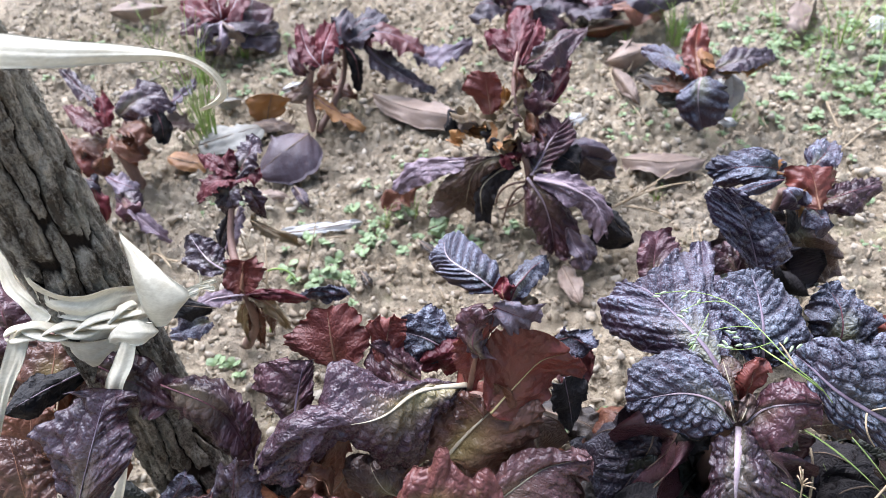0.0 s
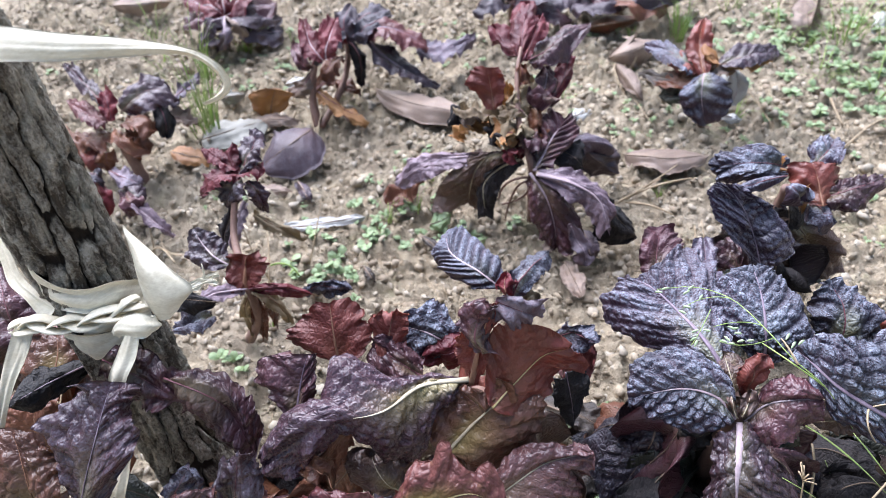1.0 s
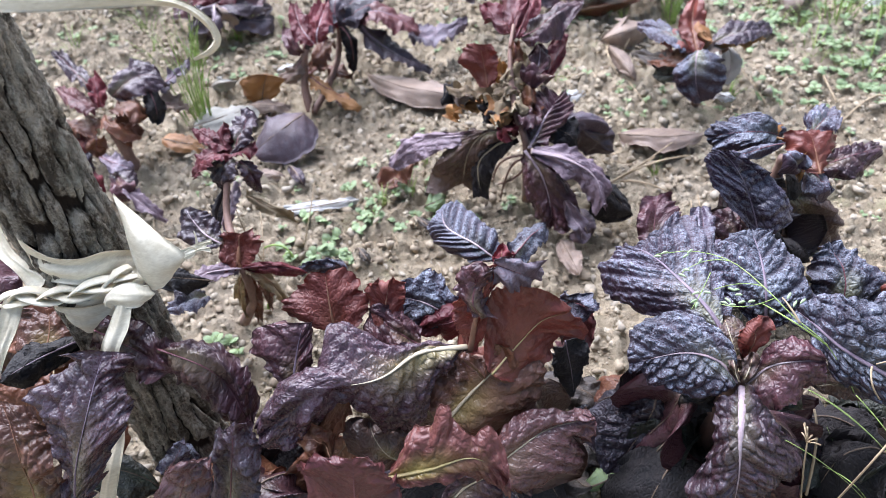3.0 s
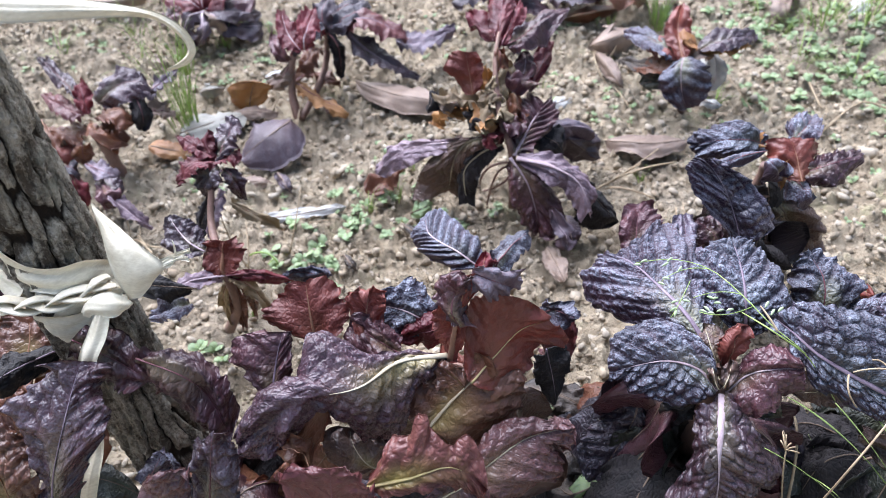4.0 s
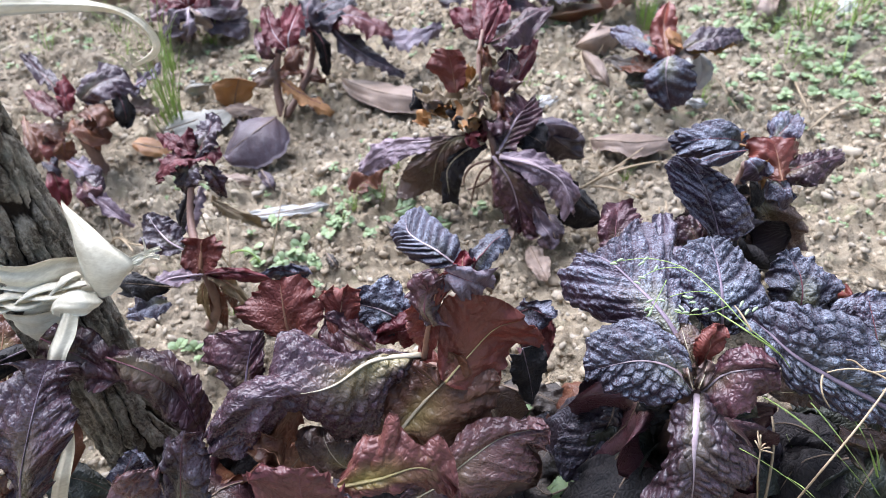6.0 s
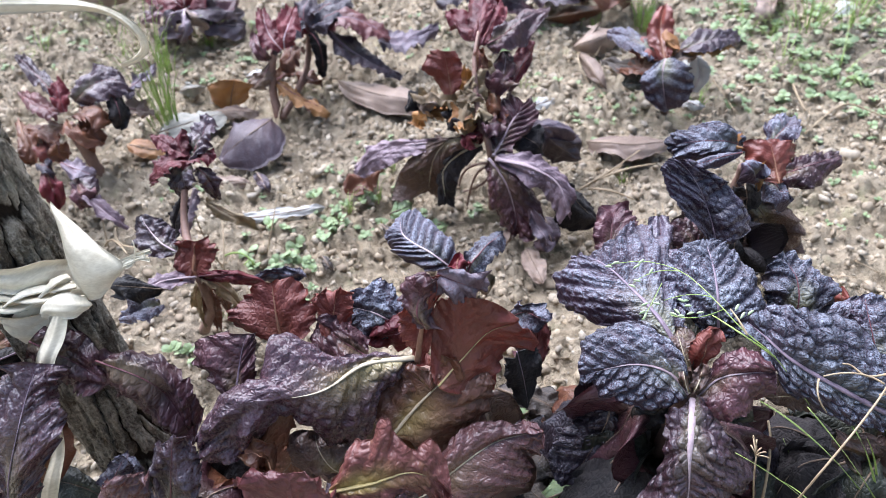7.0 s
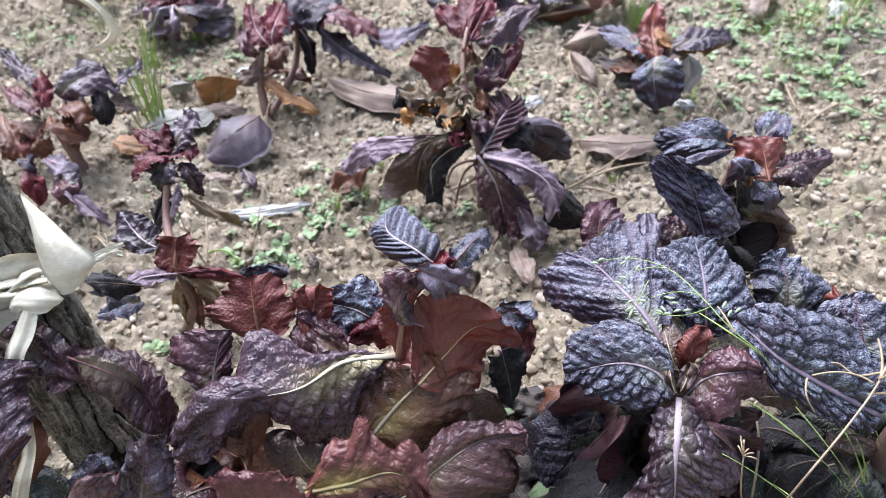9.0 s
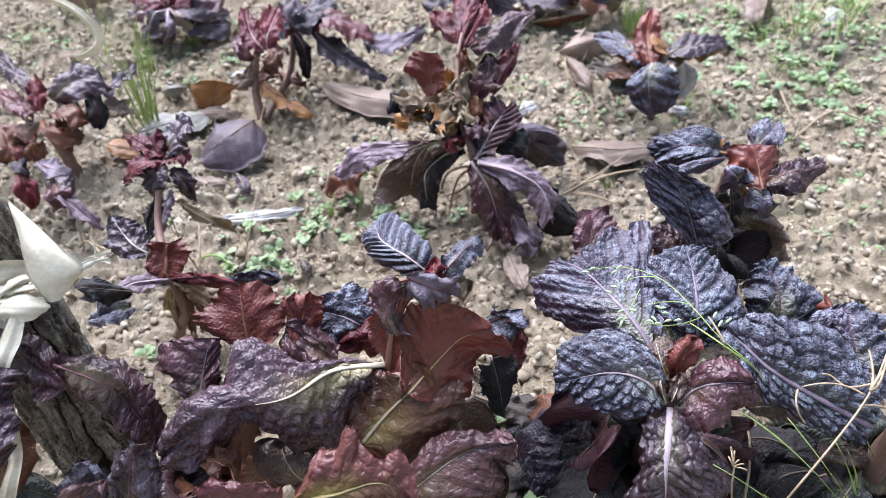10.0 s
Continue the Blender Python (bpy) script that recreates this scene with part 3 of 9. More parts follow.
def fallen_leaf(look_name, label, base, mid, tip, left, right, rib="dull", wide=0.45, puffs=0.0005, frill=0.0035, arch=0.06, curl=0.02, blunt=0.42, teeth=0.03, stalk=0.001):
    """A dead leaf that lies on the ground: blade and midrib."""
    count[0] += 1
    seed = 1.7 * count[0] % 37
    nu, nv = 34, 24
    out, up, line, pad, S, V, flat = blade_shape(base, mid, tip, left, right, wide, puffs, frill, arch, curl, teeth, seed, nu, nv, blunt)
    low = out[..., 2].min()
    out[..., 2] += max(0.0, 0.001 - low)
    verts, faces, uv, puff = blade_mesh(out, up, pad, S, V, flat)
    at = (*(np.array(base) + np.array(tip))[:2] / 2, 0.0)
    ob = link("fallen_leaf", verts, faces, LEAF[look_name], None, "", uv, puff, origin=at)
    take = np.linspace(0, nu - 1, 7).astype(int)
    v, f = tube(out[take, nv // 2] + up[take] * 0.0003, stalk, stalk * 0.2, 6, 14)
    part = link("midrib", v, f, RIB[rib], None, "", origin=at)
    part.parent = ob
    part.location = (0, 0, 0)
    return tagged(ob, label, "fallen leaf", "fallen leaves")


# ---- ground, gravel ----
def lumps(x, y):
    """Height of the bed's clods and crumbs."""
    z = 0.006 * waves(x * 5, y * 5, 3) + 0.004 * waves(x * 14, y * 14, 8)
    f1, f2 = cells(x / 0.045, y / 0.045, 2)
    z += 0.013 * np.clip(0.6 - f1, 0, 1) * (hashed(np.floor(x / 0.09), np.floor(y / 0.09), 1) > 0.35)
    f1, f2 = cells(x / 0.016, y / 0.016, 4)
    z += 0.0145 * np.clip((f2 - f1) * 1.8, 0, 1) * np.clip(0.45 + 0.7 * waves(x * 50, y * 50, 6), 0, 1)
    f1, f2 = cells(x / 0.0075, y / 0.0075, 9)
    z += 0.009 * np.clip((f2 - f1) * 1.6, 0, 1) * np.clip(0.55 + 0.6 * waves(x * 110, y * 110, 16), 0, 1)
    return z - 0.012


def spread(fine0, fine1, step, far):
    inner = np.arange(fine0, fine1, step)
    grow = [step * 2]
    while sum(grow) < far:
        grow.append(grow[-1] * 1.35)
    outer = np.cumsum(grow)
    return np.concatenate([fine0 - outer[::-1], inner, fine1 + outer])


gx, gy = spread(-0.85, 0.85, 0.0035, 60), spread(0.1, 1.45, 0.0035, 60)
GX, GY = np.meshgrid(gx, gy, indexing="ij")
inside = np.clip((0.84 - np.abs(GX)) * 9, 0, 1) * np.clip((0.665 - np.abs(GY - 0.775)) * 9, 0, 1)
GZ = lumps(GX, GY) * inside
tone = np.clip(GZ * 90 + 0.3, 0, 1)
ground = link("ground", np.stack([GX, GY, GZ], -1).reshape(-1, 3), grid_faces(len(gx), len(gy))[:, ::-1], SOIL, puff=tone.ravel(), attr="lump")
tagged(ground, "dry crumbly tan soil of a garden bed", "soil", kind="structure")


def ball(level=1):
    bm = bmesh.new()
    bmesh.ops.create_icosphere(bm, subdivisions=level, radius=1.0)
    v = np.array([p.co[:] for p in bm.verts])
    f = np.array([[p.index for p in q.verts] for q in bm.faces])
    bm.free()
    return v, f


def gravel(name, number, small, large, level, seed, box, label):
    """Scattered crumbs and pebbles, sunk a little into the soil."""
    rng = np.random.default_rng(seed)
    bv, bf = ball(level)
    x, y = rng.uniform(box[0], box[1], number), rng.uniform(box[2], box[3], number)
    r = small + (large - small) * rng.random(number) ** 2.6
    i = np.arange(number)[:, None]
    form = 1 + 0.8 * waves(bv[None, :, 0] * 2.3 + i, bv[None, :, 1] * 1.9 + bv[None, :, 2] * 1.3, i % 19)
    size = r[:, None] * rng.uniform(0.5, 1.4, (number, 3)) * np.array([1, 1, 0.85])
    shape = bv[None] * form[..., None] * size[:, None]
    a = rng.uniform(0, 6.28, number)[:, None]
    vs = np.stack([shape[..., 0] * np.cos(a) - shape[..., 1] * np.sin(a) + x[:, None], shape[..., 0] * np.sin(a) + shape[..., 1] * np.cos(a) + y[:, None], shape[..., 2] + (lumps(x, y) + 0.02 * r)[:, None]], -1)
    fs = bf[None] + (i * len(bv))[..., None]
    ob = link(name, vs.reshape(-1, 3), fs.reshape(-1, 3), PEBBLE, smooth=False)
    return tagged(ob, label, "gravel", kind="stuff")


gravel("gravel", 36000, 0.0011, 0.0058, 1, 5, (-0.8, 0.85, 0.25, 1.35), "small tan crumbs and pebbles strewn over the soil")
gravel("pebbles", 260, 0.003, 0.0085, 1, 6, (-0.75, 0.8, 0.3, 1.3), "larger rounded tan and grey pebbles on the soil")


def litter(number, seed, box):
    """Broken bits of straw and rootlets strewn over the soil."""
    rng = np.random.default_rng(seed)
    vs, fs, n = [], [], 0
    for i in range(number):
        x, y, a, d = rng.uniform(box[0], box[1]), rng.uniform(box[2], box[3]), rng.uniform(0, 6.28), rng.uniform(0.006, 0.022)
        z = float(lumps(np.array(x), np.array(y))) + 0.0018
        c, e = np.cos(a) * d, np.sin(a) * d
        v, f = tube([(x - c, y - e, z), (x + rng.normal(0, 0.003), y + rng.normal(0, 0.003), z + rng.uniform(0, 0.004)), (x + c, y + e, z)], 0.0006, 0.0004, 4, 6)
        vs.append(v)
        fs += [[k + n for k in q] for q in f]
        n += len(v)
    ob = link("straw_litter", np.vstack(vs), fs, STRAW)
    return tagged(ob, "broken bits of dry straw strewn on the soil", "litter", kind="stuff")


litter(420, 31, (-0.6, 0.65, 0.3, 1.2))


# ---- wooden stake ----
STAKE_FOOT, STAKE_HEAD, STAKE_R = np.array([-0.2195, 0.3005, -0.05]), np.array([-0.2895, 0.3785, 0.60]), 0.0295


def stake():
    nu, nv = 430, 210
    s = np.linspace(0, 1, nu)
    a = np.linspace(0, 2 * np.pi, nv, endpoint=False)
    S, A = np.meshgrid(s, a, indexing="ij")
    way = unit(STAKE_HEAD - STAKE_FOOT)
    side = unit(np.cross(way, np.array([0, 1.0, 0])))
    fore = np.cross(side, way)
    h = S * np.linalg.norm(STAKE_HEAD - STAKE_FOOT)
    u = ((A - np.pi / 2) % (2 * np.pi)) * STAKE_R + 0.06 * h
    uw = u + 0.0045 * waves(h * 26, u * 45, 5) + 0.0018 * waves(h * 90, u * 160, 6) + 0.0008 * waves(h * 260, u * 420, 8)
    hw = h + 0.008 * waves(h * 40, u * 90, 7)
    f1, f2 = cells(uw / 0.013, hw / 0.115, 3)
    long = np.clip((f2 - f1 - 0.03) / 0.17, 0, 1)
    g1, g2 = cells(uw / 0.0062 + 3, hw / 0.013, 9)
    short = 0.8 + 0.2 * np.clip((g2 - g1) / 0.2, 0, 1)
    chip = waves(u * 420, h * 90, 25) + 0.7 * waves(u * 900, h * 260, 26)
    step = hashed(np.floor(u / 0.006 + waves(h * 80, u * 100, 2)), np.floor(h / 0.02 + waves(h * 50, u * 160, 1)), 14)
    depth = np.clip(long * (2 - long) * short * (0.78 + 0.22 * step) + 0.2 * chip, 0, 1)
    r = STAKE_R * (1 + 0.012 * waves(h * 9, np.cos(A) * 1.5 + 4, 1)) + 0.0062 * (depth - 0.8) + 0.0007 * (step - 0.5)
    axis = STAKE_FOOT + S[..., None] * (STAKE_HEAD - STAKE_FOOT)
    v = axis + side * (np.cos(A) * r)[..., None] + fore * (np.sin(A) * r)[..., None]
    faces = grid_faces(nu, nv, True).tolist()
    faces += [list(range(nv - 1, -1, -1)), list(range((nu - 1) * nv, nu * nv))]
    cv, cf = tube([STAKE_FOOT, (STAKE_FOOT + STAKE_HEAD) / 2, STAKE_HEAD + way * 0.004], STAKE_R * 0.8, STAKE_R * 0.8, 40, 12)
    ob = link("wooden_stake", cv, cf, STEM, origin=(STAKE_FOOT[0], STAKE_FOOT[1], 0))
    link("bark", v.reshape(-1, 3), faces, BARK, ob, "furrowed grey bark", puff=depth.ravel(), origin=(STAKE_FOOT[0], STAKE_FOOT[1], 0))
    return tagged(ob, "leaning round wooden stake with deeply furrowed grey bark", "stake")


stake()


# ---- lettuces and fallen leaves ----

# brown-red lettuce in front
front = plant_at("lettuce", (0.0, 0.285, 0.0), "large brown-red crinkled lettuce with spreading frosty leaves")
stem(front, [(0, 0.285, 0), (0.002, 0.288, 0.08), (0.002, 0.292, 0.165)], 0.012, 0.008)
drape(front, "midnight", [(-0.0037, 0.2896, 0.1860), (-0.0321, 0.2777, 0.1980), (-0.0575, 0.2531, 0.2060), (-0.0923, 0.2456, 0.2050), (-0.1342, 0.2392, 0.1720)], [(-0.0050, 0.2918, 0.1880), (-0.0271, 0.2917, 0.1980), (-0.0489, 0.2805, 0.2070), (-0.0826, 0.2911, 0.2120), (-0.0977, 0.2646, 0.2130), (-0.1211, 0.2554, 0.2000), (-0.1361, 0.2428, 0.1780)], [(-0.0027, 0.2874, 0.1840), (-0.0204, 0.2721, 0.1760), (-0.0350, 0.2563, 0.1560), (-0.0542, 0.2476, 0.1500), (-0.0778, 0.2531, 0.1760), (-0.1019, 0.2388, 0.1700), (-0.1291, 0.2323, 0.1620)], rib="cream", puffs=0.0024, frill=0.006, arch=0.16, stalk=0.0044, fine=0.0011, reach_to=0.62, teeth=0.06, fold=0.006)
drape(front, "brown", [(-0.0779, 0.2540, 0.1860), (-0.0915, 0.2500, 0.1820), (-0.1044, 0.2433, 0.1660)], [(-0.0792, 0.2555, 0.1900), (-0.0942, 0.2554, 0.1900), (-0.1039, 0.2496, 0.1860), (-0.1086, 0.2446, 0.1740)], [(-0.0779, 0.2516, 0.1720), (-0.0859, 0.2428, 0.1580), (-0.0991, 0.2399, 0.1580), (-0.1047, 0.2398, 0.1620)], rib="rust", puffs=0.0006, frill=0.003, arch=0.1, stalk=0.0008)
drape(front, "bronze", [(-0.0198, 0.2584, 0.1500), (-0.0039, 0.2659, 0.1680), (0.0113, 0.2726, 0.1820), (0.0200, 0.2778, 0.1880)], [(-0.0247, 0.2565, 0.1480), (-0.0319, 0.2663, 0.1600), (-0.0280, 0.2818, 0.1740), (-0.0162, 0.2864, 0.1840), (0.0028, 0.2820, 0.1860), (0.0107, 0.2777, 0.1900)], [(-0.0153, 0.2564, 0.1460), (0.0077, 0.2520, 0.1320), (0.0356, 0.2606, 0.1400), (0.0426, 0.2715, 0.1580), (0.0444, 0.2810, 0.1720), (0.0354, 0.2845, 0.1820)], rib="cream", puffs=0.0017, frill=0.004, arch=0.1, stalk=0.0036, fine=0.0012)
drape(front, "russet", [(0.0102, 0.2691, 0.1840), (0.0237, 0.2784, 0.1940), (0.0430, 0.2908, 0.2080), (0.0614, 0.2975, 0.2080)], [(0.0082, 0.2695, 0.1860), (0.0073, 0.2841, 0.2050), (0.0094, 0.2914, 0.2260), (0.0165, 0.2928, 0.2400), (0.0323, 0.2972, 0.2360), (0.0489, 0.3003, 0.2220), (0.0608, 0.2996, 0.2100)], [(0.0136, 0.2674, 0.1800), (0.0339, 0.2733, 0.1700), (0.0458, 0.2854, 0.1740), (0.0570, 0.2984, 0.1760), (0.0690, 0.3021, 0.1740), (0.0767, 0.3068, 0.1760), (0.0662, 0.3004, 0.2020)], rib="lime", puffs=0.001, frill=0.004, arch=0.03, stalk=0.0017, fine=0.0014, teeth=0.03)
drape(front, "red", [(-0.0023, 0.2850, 0.1860), (0.0014, 0.2878, 0.2120), (0.0067, 0.2897, 0.2360), (0.0117, 0.2957, 0.2540)], [(-0.0052, 0.2861, 0.1860), (-0.0112, 0.2905, 0.2040), (-0.0130, 0.2946, 0.2180), (-0.0040, 0.2932, 0.2380), (0.0071, 0.2979, 0.2540)], [(0.0021, 0.2857, 0.1860), (0.0084, 0.2874, 0.2120), (0.0107, 0.2890, 0.2340), (0.0188, 0.2917, 0.2500), (0.0159, 0.2953, 0.2580)], rib="rust", puffs=0.001, frill=0.004, arch=-0.12, stalk=0.0038)
drape(front, "purple", [(0.0052, 0.2816, 0.2220), (0.0015, 0.2888, 0.2400), (0.0099, 0.2939, 0.2580)], [(-0.0030, 0.2866, 0.2220), (-0.0103, 0.2954, 0.2360), (-0.0067, 0.2998, 0.2480), (0.0066, 0.2978, 0.2580)], [(0.0089, 0.2864, 0.2240), (0.0117, 0.2886, 0.2420), (0.0148, 0.2945, 0.2580)], rib="wine", puffs=0.0026, frill=0.006, arch=0.12, stalk=0.0012)
drape(front, "lilac", [(0.0138, 0.2946, 0.2570), (0.0262, 0.2939, 0.2500), (0.0424, 0.2984, 0.2360)], [(0.0150, 0.2971, 0.2600), (0.0266, 0.3003, 0.2540), (0.0404, 0.3042, 0.2420)], [(0.0160, 0.2928, 0.2460), (0.0252, 0.2913, 0.2380), (0.0378, 0.2968, 0.2340)], rib="wine", puffs=0.0022, frill=0.006, arch=0.2, stalk=0.001)
drape(front, "brown", [(0.0150, 0.2687, 0.1780), (0.0198, 0.2743, 0.1880), (0.0161, 0.2795, 0.2000)], [(0.0102, 0.2719, 0.1800), (0.0117, 0.2769, 0.1880), (0.0133, 0.2788, 0.2000)], [(0.0195, 0.2728, 0.1780), (0.0249, 0.2777, 0.1860), (0.0218, 0.2807, 0.1980)], rib="rust", puffs=0.0006, frill=0.003, arch=0.25, stalk=0.001)
drape(front, "bronze", [(0.0056, 0.2706, 0.1760), (-0.0029, 0.2750, 0.1840), (-0.0107, 0.2789, 0.1900)], [(0.0017, 0.2685, 0.1700), (-0.0117, 0.2716, 0.1760), (-0.0147, 0.2783, 0.1840)], [(0.0090, 0.2743, 0.1840), (0.0011, 0.2791, 0.1900), (-0.0084, 0.2800, 0.1920)], rib="wine", puffs=0.0014, frill=0.003, arch=0.1, stalk=0.0008)
drape(front, "rose", [(-0.0524, 0.2054, 0.1760), (-0.0280, 0.2056, 0.1840), (-0.0034, 0.2082, 0.1900), (0.0174, 0.2030, 0.1720)], [(-0.0517, 0.2093, 0.1780), (-0.0421, 0.2180, 0.1900), (-0.0380, 0.2243, 0.2000), (-0.0271, 0.2212, 0.2040), (-0.0201, 0.2295, 0.2160), (-0.0141, 0.2237, 0.2060), (-0.0028, 0.2164, 0.1980), (0.0073, 0.2213, 0.2000), (0.0150, 0.2113, 0.1880), (0.0180, 0.2022, 0.1720)], [(-0.0515, 0.2040, 0.1720), (-0.0272, 0.2025, 0.1740), (-0.0042, 0.2054, 0.1760), (0.0074, 0.2013, 0.1680), (0.0169, 0.1979, 0.1600)], rib="lime", puffs=0.0014, frill=0.004, arch=0.1, stalk=0.0036, fine=0.0013, teeth=0.05, reach_to=0.75)
drape(front, "brick", [(-0.0776, 0.1926, 0.1200), (-0.0715, 0.1928, 0.1780), (-0.0691, 0.2002, 0.2060)], [(-0.1042, 0.1936, 0.1200), (-0.1022, 0.1952, 0.1760), (-0.0972, 0.1994, 0.2050), (-0.0799, 0.2009, 0.2070)], [(-0.0477, 0.1913, 0.1200), (-0.0457, 0.1947, 0.1720), (-0.0489, 0.1976, 0.1980), (-0.0595, 0.2007, 0.2080)], rib="wine", puffs=0.0012, frill=0.006, arch=-0.1, stalk=0.0016, teeth=0.04)
drape(front, "mauve", [(0.0024, 0.2293, 0.1280), (0.0183, 0.2326, 0.1450), (0.0453, 0.2462, 0.1550), (0.0738, 0.2547, 0.1550)], [(-0.0009, 0.2320, 0.1320), (0.0110, 0.2453, 0.1500), (0.0224, 0.2517, 0.1600), (0.0405, 0.2548, 0.1640), (0.0586, 0.2560, 0.1620), (0.0712, 0.2558, 0.1600)], [(0.0075, 0.2252, 0.1220), (0.0328, 0.2222, 0.1180), (0.0574, 0.2324, 0.1220), (0.0671, 0.2382, 0.1260), (0.0711, 0.2462, 0.1380), (0.0765, 0.2510, 0.1500)], rib="cream", puffs=0.002, frill=0.006, arch=0.16, stalk=0.0026, fine=0.0012, teeth=0.08)
drape(front, "purple", [(-0.0215, 0.2278, 0.1000), (-0.0016, 0.2324, 0.1180), (0.0172, 0.2377, 0.1200)], [(-0.0249, 0.2314, 0.1050), (-0.0126, 0.2371, 0.1200), (0.0082, 0.2389, 0.1260)], [(-0.0146, 0.2224, 0.0900), (0.0125, 0.2283, 0.1000), (0.0206, 0.2348, 0.1100)], rib="cream", puffs=0.0026, frill=0.004, arch=0.14, stalk=0.0026)
drape(front, "purple", [(-0.1151, 0.2666, 0.1820), (-0.1113, 0.2787, 0.1980), (-0.1049, 0.2926, 0.2140)], [(-0.1231, 0.2670, 0.1820), (-0.1329, 0.2761, 0.1900), (-0.1426, 0.2849, 0.1980), (-0.1369, 0.2948, 0.2080), (-0.1206, 0.2953, 0.2130)], [(-0.1079, 0.2677, 0.1860), (-0.1019, 0.2781, 0.1980), (-0.1012, 0.2882, 0.2080), (-0.1003, 0.2941, 0.2130)], rib="lilac", puffs=0.0024, frill=0.004, arch=0.1, stalk=0.0018, fine=0.0012)
drape(front, "red", [(-0.0932, 0.3112, 0.1820), (-0.0950, 0.3220, 0.1980), (-0.0971, 0.3365, 0.2120)], [(-0.1052, 0.3122, 0.1840), (-0.1277, 0.3210, 0.1940), (-0.1186, 0.3292, 0.2030), (-0.1050, 0.3381, 0.2120)], [(-0.0779, 0.3099, 0.1860), (-0.0701, 0.3207, 0.1960), (-0.0732, 0.3291, 0.2050), (-0.0818, 0.3388, 0.2140), (-0.0934, 0.3385, 0.2130)], rib="rust", puffs=0.001, frill=0.005, arch=0.05, stalk=0.0022, teeth=0.07)
drape(front, "red", [(-0.0569, 0.3109, 0.1820), (-0.0572, 0.3214, 0.1960), (-0.0512, 0.3304, 0.2120)], [(-0.0651, 0.3122, 0.1840), (-0.0702, 0.3255, 0.1980), (-0.0653, 0.3309, 0.2080), (-0.0567, 0.3287, 0.2120)], [(-0.0480, 0.3136, 0.1840), (-0.0442, 0.3238, 0.1980), (-0.0425, 0.3284, 0.2080)], rib="rust", puffs=0.0012, frill=0.006, arch=0.1, stalk=0.0016, teeth=0.07)
drape(front, "purple", [(-0.0348, 0.2985, 0.1780), (-0.0531, 0.3075, 0.1860), (-0.0694, 0.3198, 0.1900)], [(-0.0391, 0.2939, 0.1720), (-0.0576, 0.2966, 0.1760), (-0.0745, 0.3104, 0.1840)], [(-0.0343, 0.3064, 0.1860), (-0.0472, 0.3168, 0.1920), (-0.0642, 0.3233, 0.1960)], rib="wine", puffs=0.0034, frill=0.006, arch=0.16, stalk=0.0012)
drape(front, "black", [(0.0632, 0.3164, 0.1550), (0.0691, 0.3127, 0.1250), (0.0724, 0.3096, 0.0950)], [(0.0552, 0.3138, 0.1500), (0.0572, 0.3156, 0.1220), (0.0642, 0.3096, 0.1000)], [(0.0757, 0.3210, 0.1520), (0.0816, 0.3197, 0.1350), (0.0759, 0.3125, 0.1000)], rib="lilac", puffs=0.001, frill=0.004, arch=0.1, stalk=0.0012)
# Three filler leaves, added so that the shaded gap over the soil goes dark.
drape(front, "black", [(-0.1161, 0.3019, 0.0900), (-0.1401, 0.2977, 0.0750), (-0.1689, 0.2900, 0.0400)], [(-0.1189, 0.3054, 0.1000), (-0.1514, 0.3075, 0.0800), (-0.1803, 0.2975, 0.0450)], [(-0.1079, 0.2883, 0.0800), (-0.1287, 0.2866, 0.0600), (-0.1599, 0.2757, 0.0300)], rib="dull", puffs=0.002, frill=0.008, arch=0.1, stalk=0.0012)
drape(front, "brown", [(-0.0948, 0.2759, 0.1000), (-0.1051, 0.2714, 0.0850), (-0.1369, 0.2691, 0.0500)], [(-0.0974, 0.2791, 0.1100), (-0.1215, 0.2785, 0.0900), (-0.1551, 0.2745, 0.0500)], [(-0.0838, 0.2721, 0.0900), (-0.0905, 0.2655, 0.0700), (-0.1230, 0.2648, 0.0300)], rib="dull", puffs=0.0014, frill=0.008, arch=0.1, stalk=0.0012)
drape(front, "olive", [(-0.0373, 0.2853, 0.1100), (-0.0492, 0.2737, 0.1000), (-0.0657, 0.2688, 0.0700)], [(-0.0429, 0.2871, 0.1150), (-0.0624, 0.2789, 0.1000), (-0.0828, 0.2742, 0.0700)], [(-0.0320, 0.2820, 0.1000), (-0.0392, 0.2683, 0.0850), (-0.0553, 0.2654, 0.0500)], rib="cream", puffs=0.002, frill=0.006, arch=0.1, stalk=0.0014)
drape(front, "brick", [(0.0744, 0.3467, 0.0850), (0.0827, 0.3519, 0.1150), (0.0877, 0.3561, 0.1380)], [(0.0777, 0.3450, 0.0850), (0.0918, 0.3473, 0.1150), (0.0899, 0.3550, 0.1380)], [(0.0711, 0.3485, 0.0850), (0.0734, 0.3566, 0.1150), (0.0854, 0.3572, 0.1380)], rib="wine", puffs=0.0014, frill=0.006, arch=0.15, stalk=0.0012)
drape(front, "dead", [(0.0727, 0.3544, 0.0500), (0.1046, 0.3440, 0.0350), (0.1371, 0.3361, 0.0200)], [(0.0705, 0.3501, 0.0500), (0.0981, 0.3317, 0.0350), (0.1354, 0.3330, 0.0200)], [(0.0750, 0.3588, 0.0500), (0.1112, 0.3567, 0.0350), (0.1387, 0.3392, 0.0200)], rib="dull", puffs=0.001, frill=0.006, arch=0.1, stalk=0.0022)
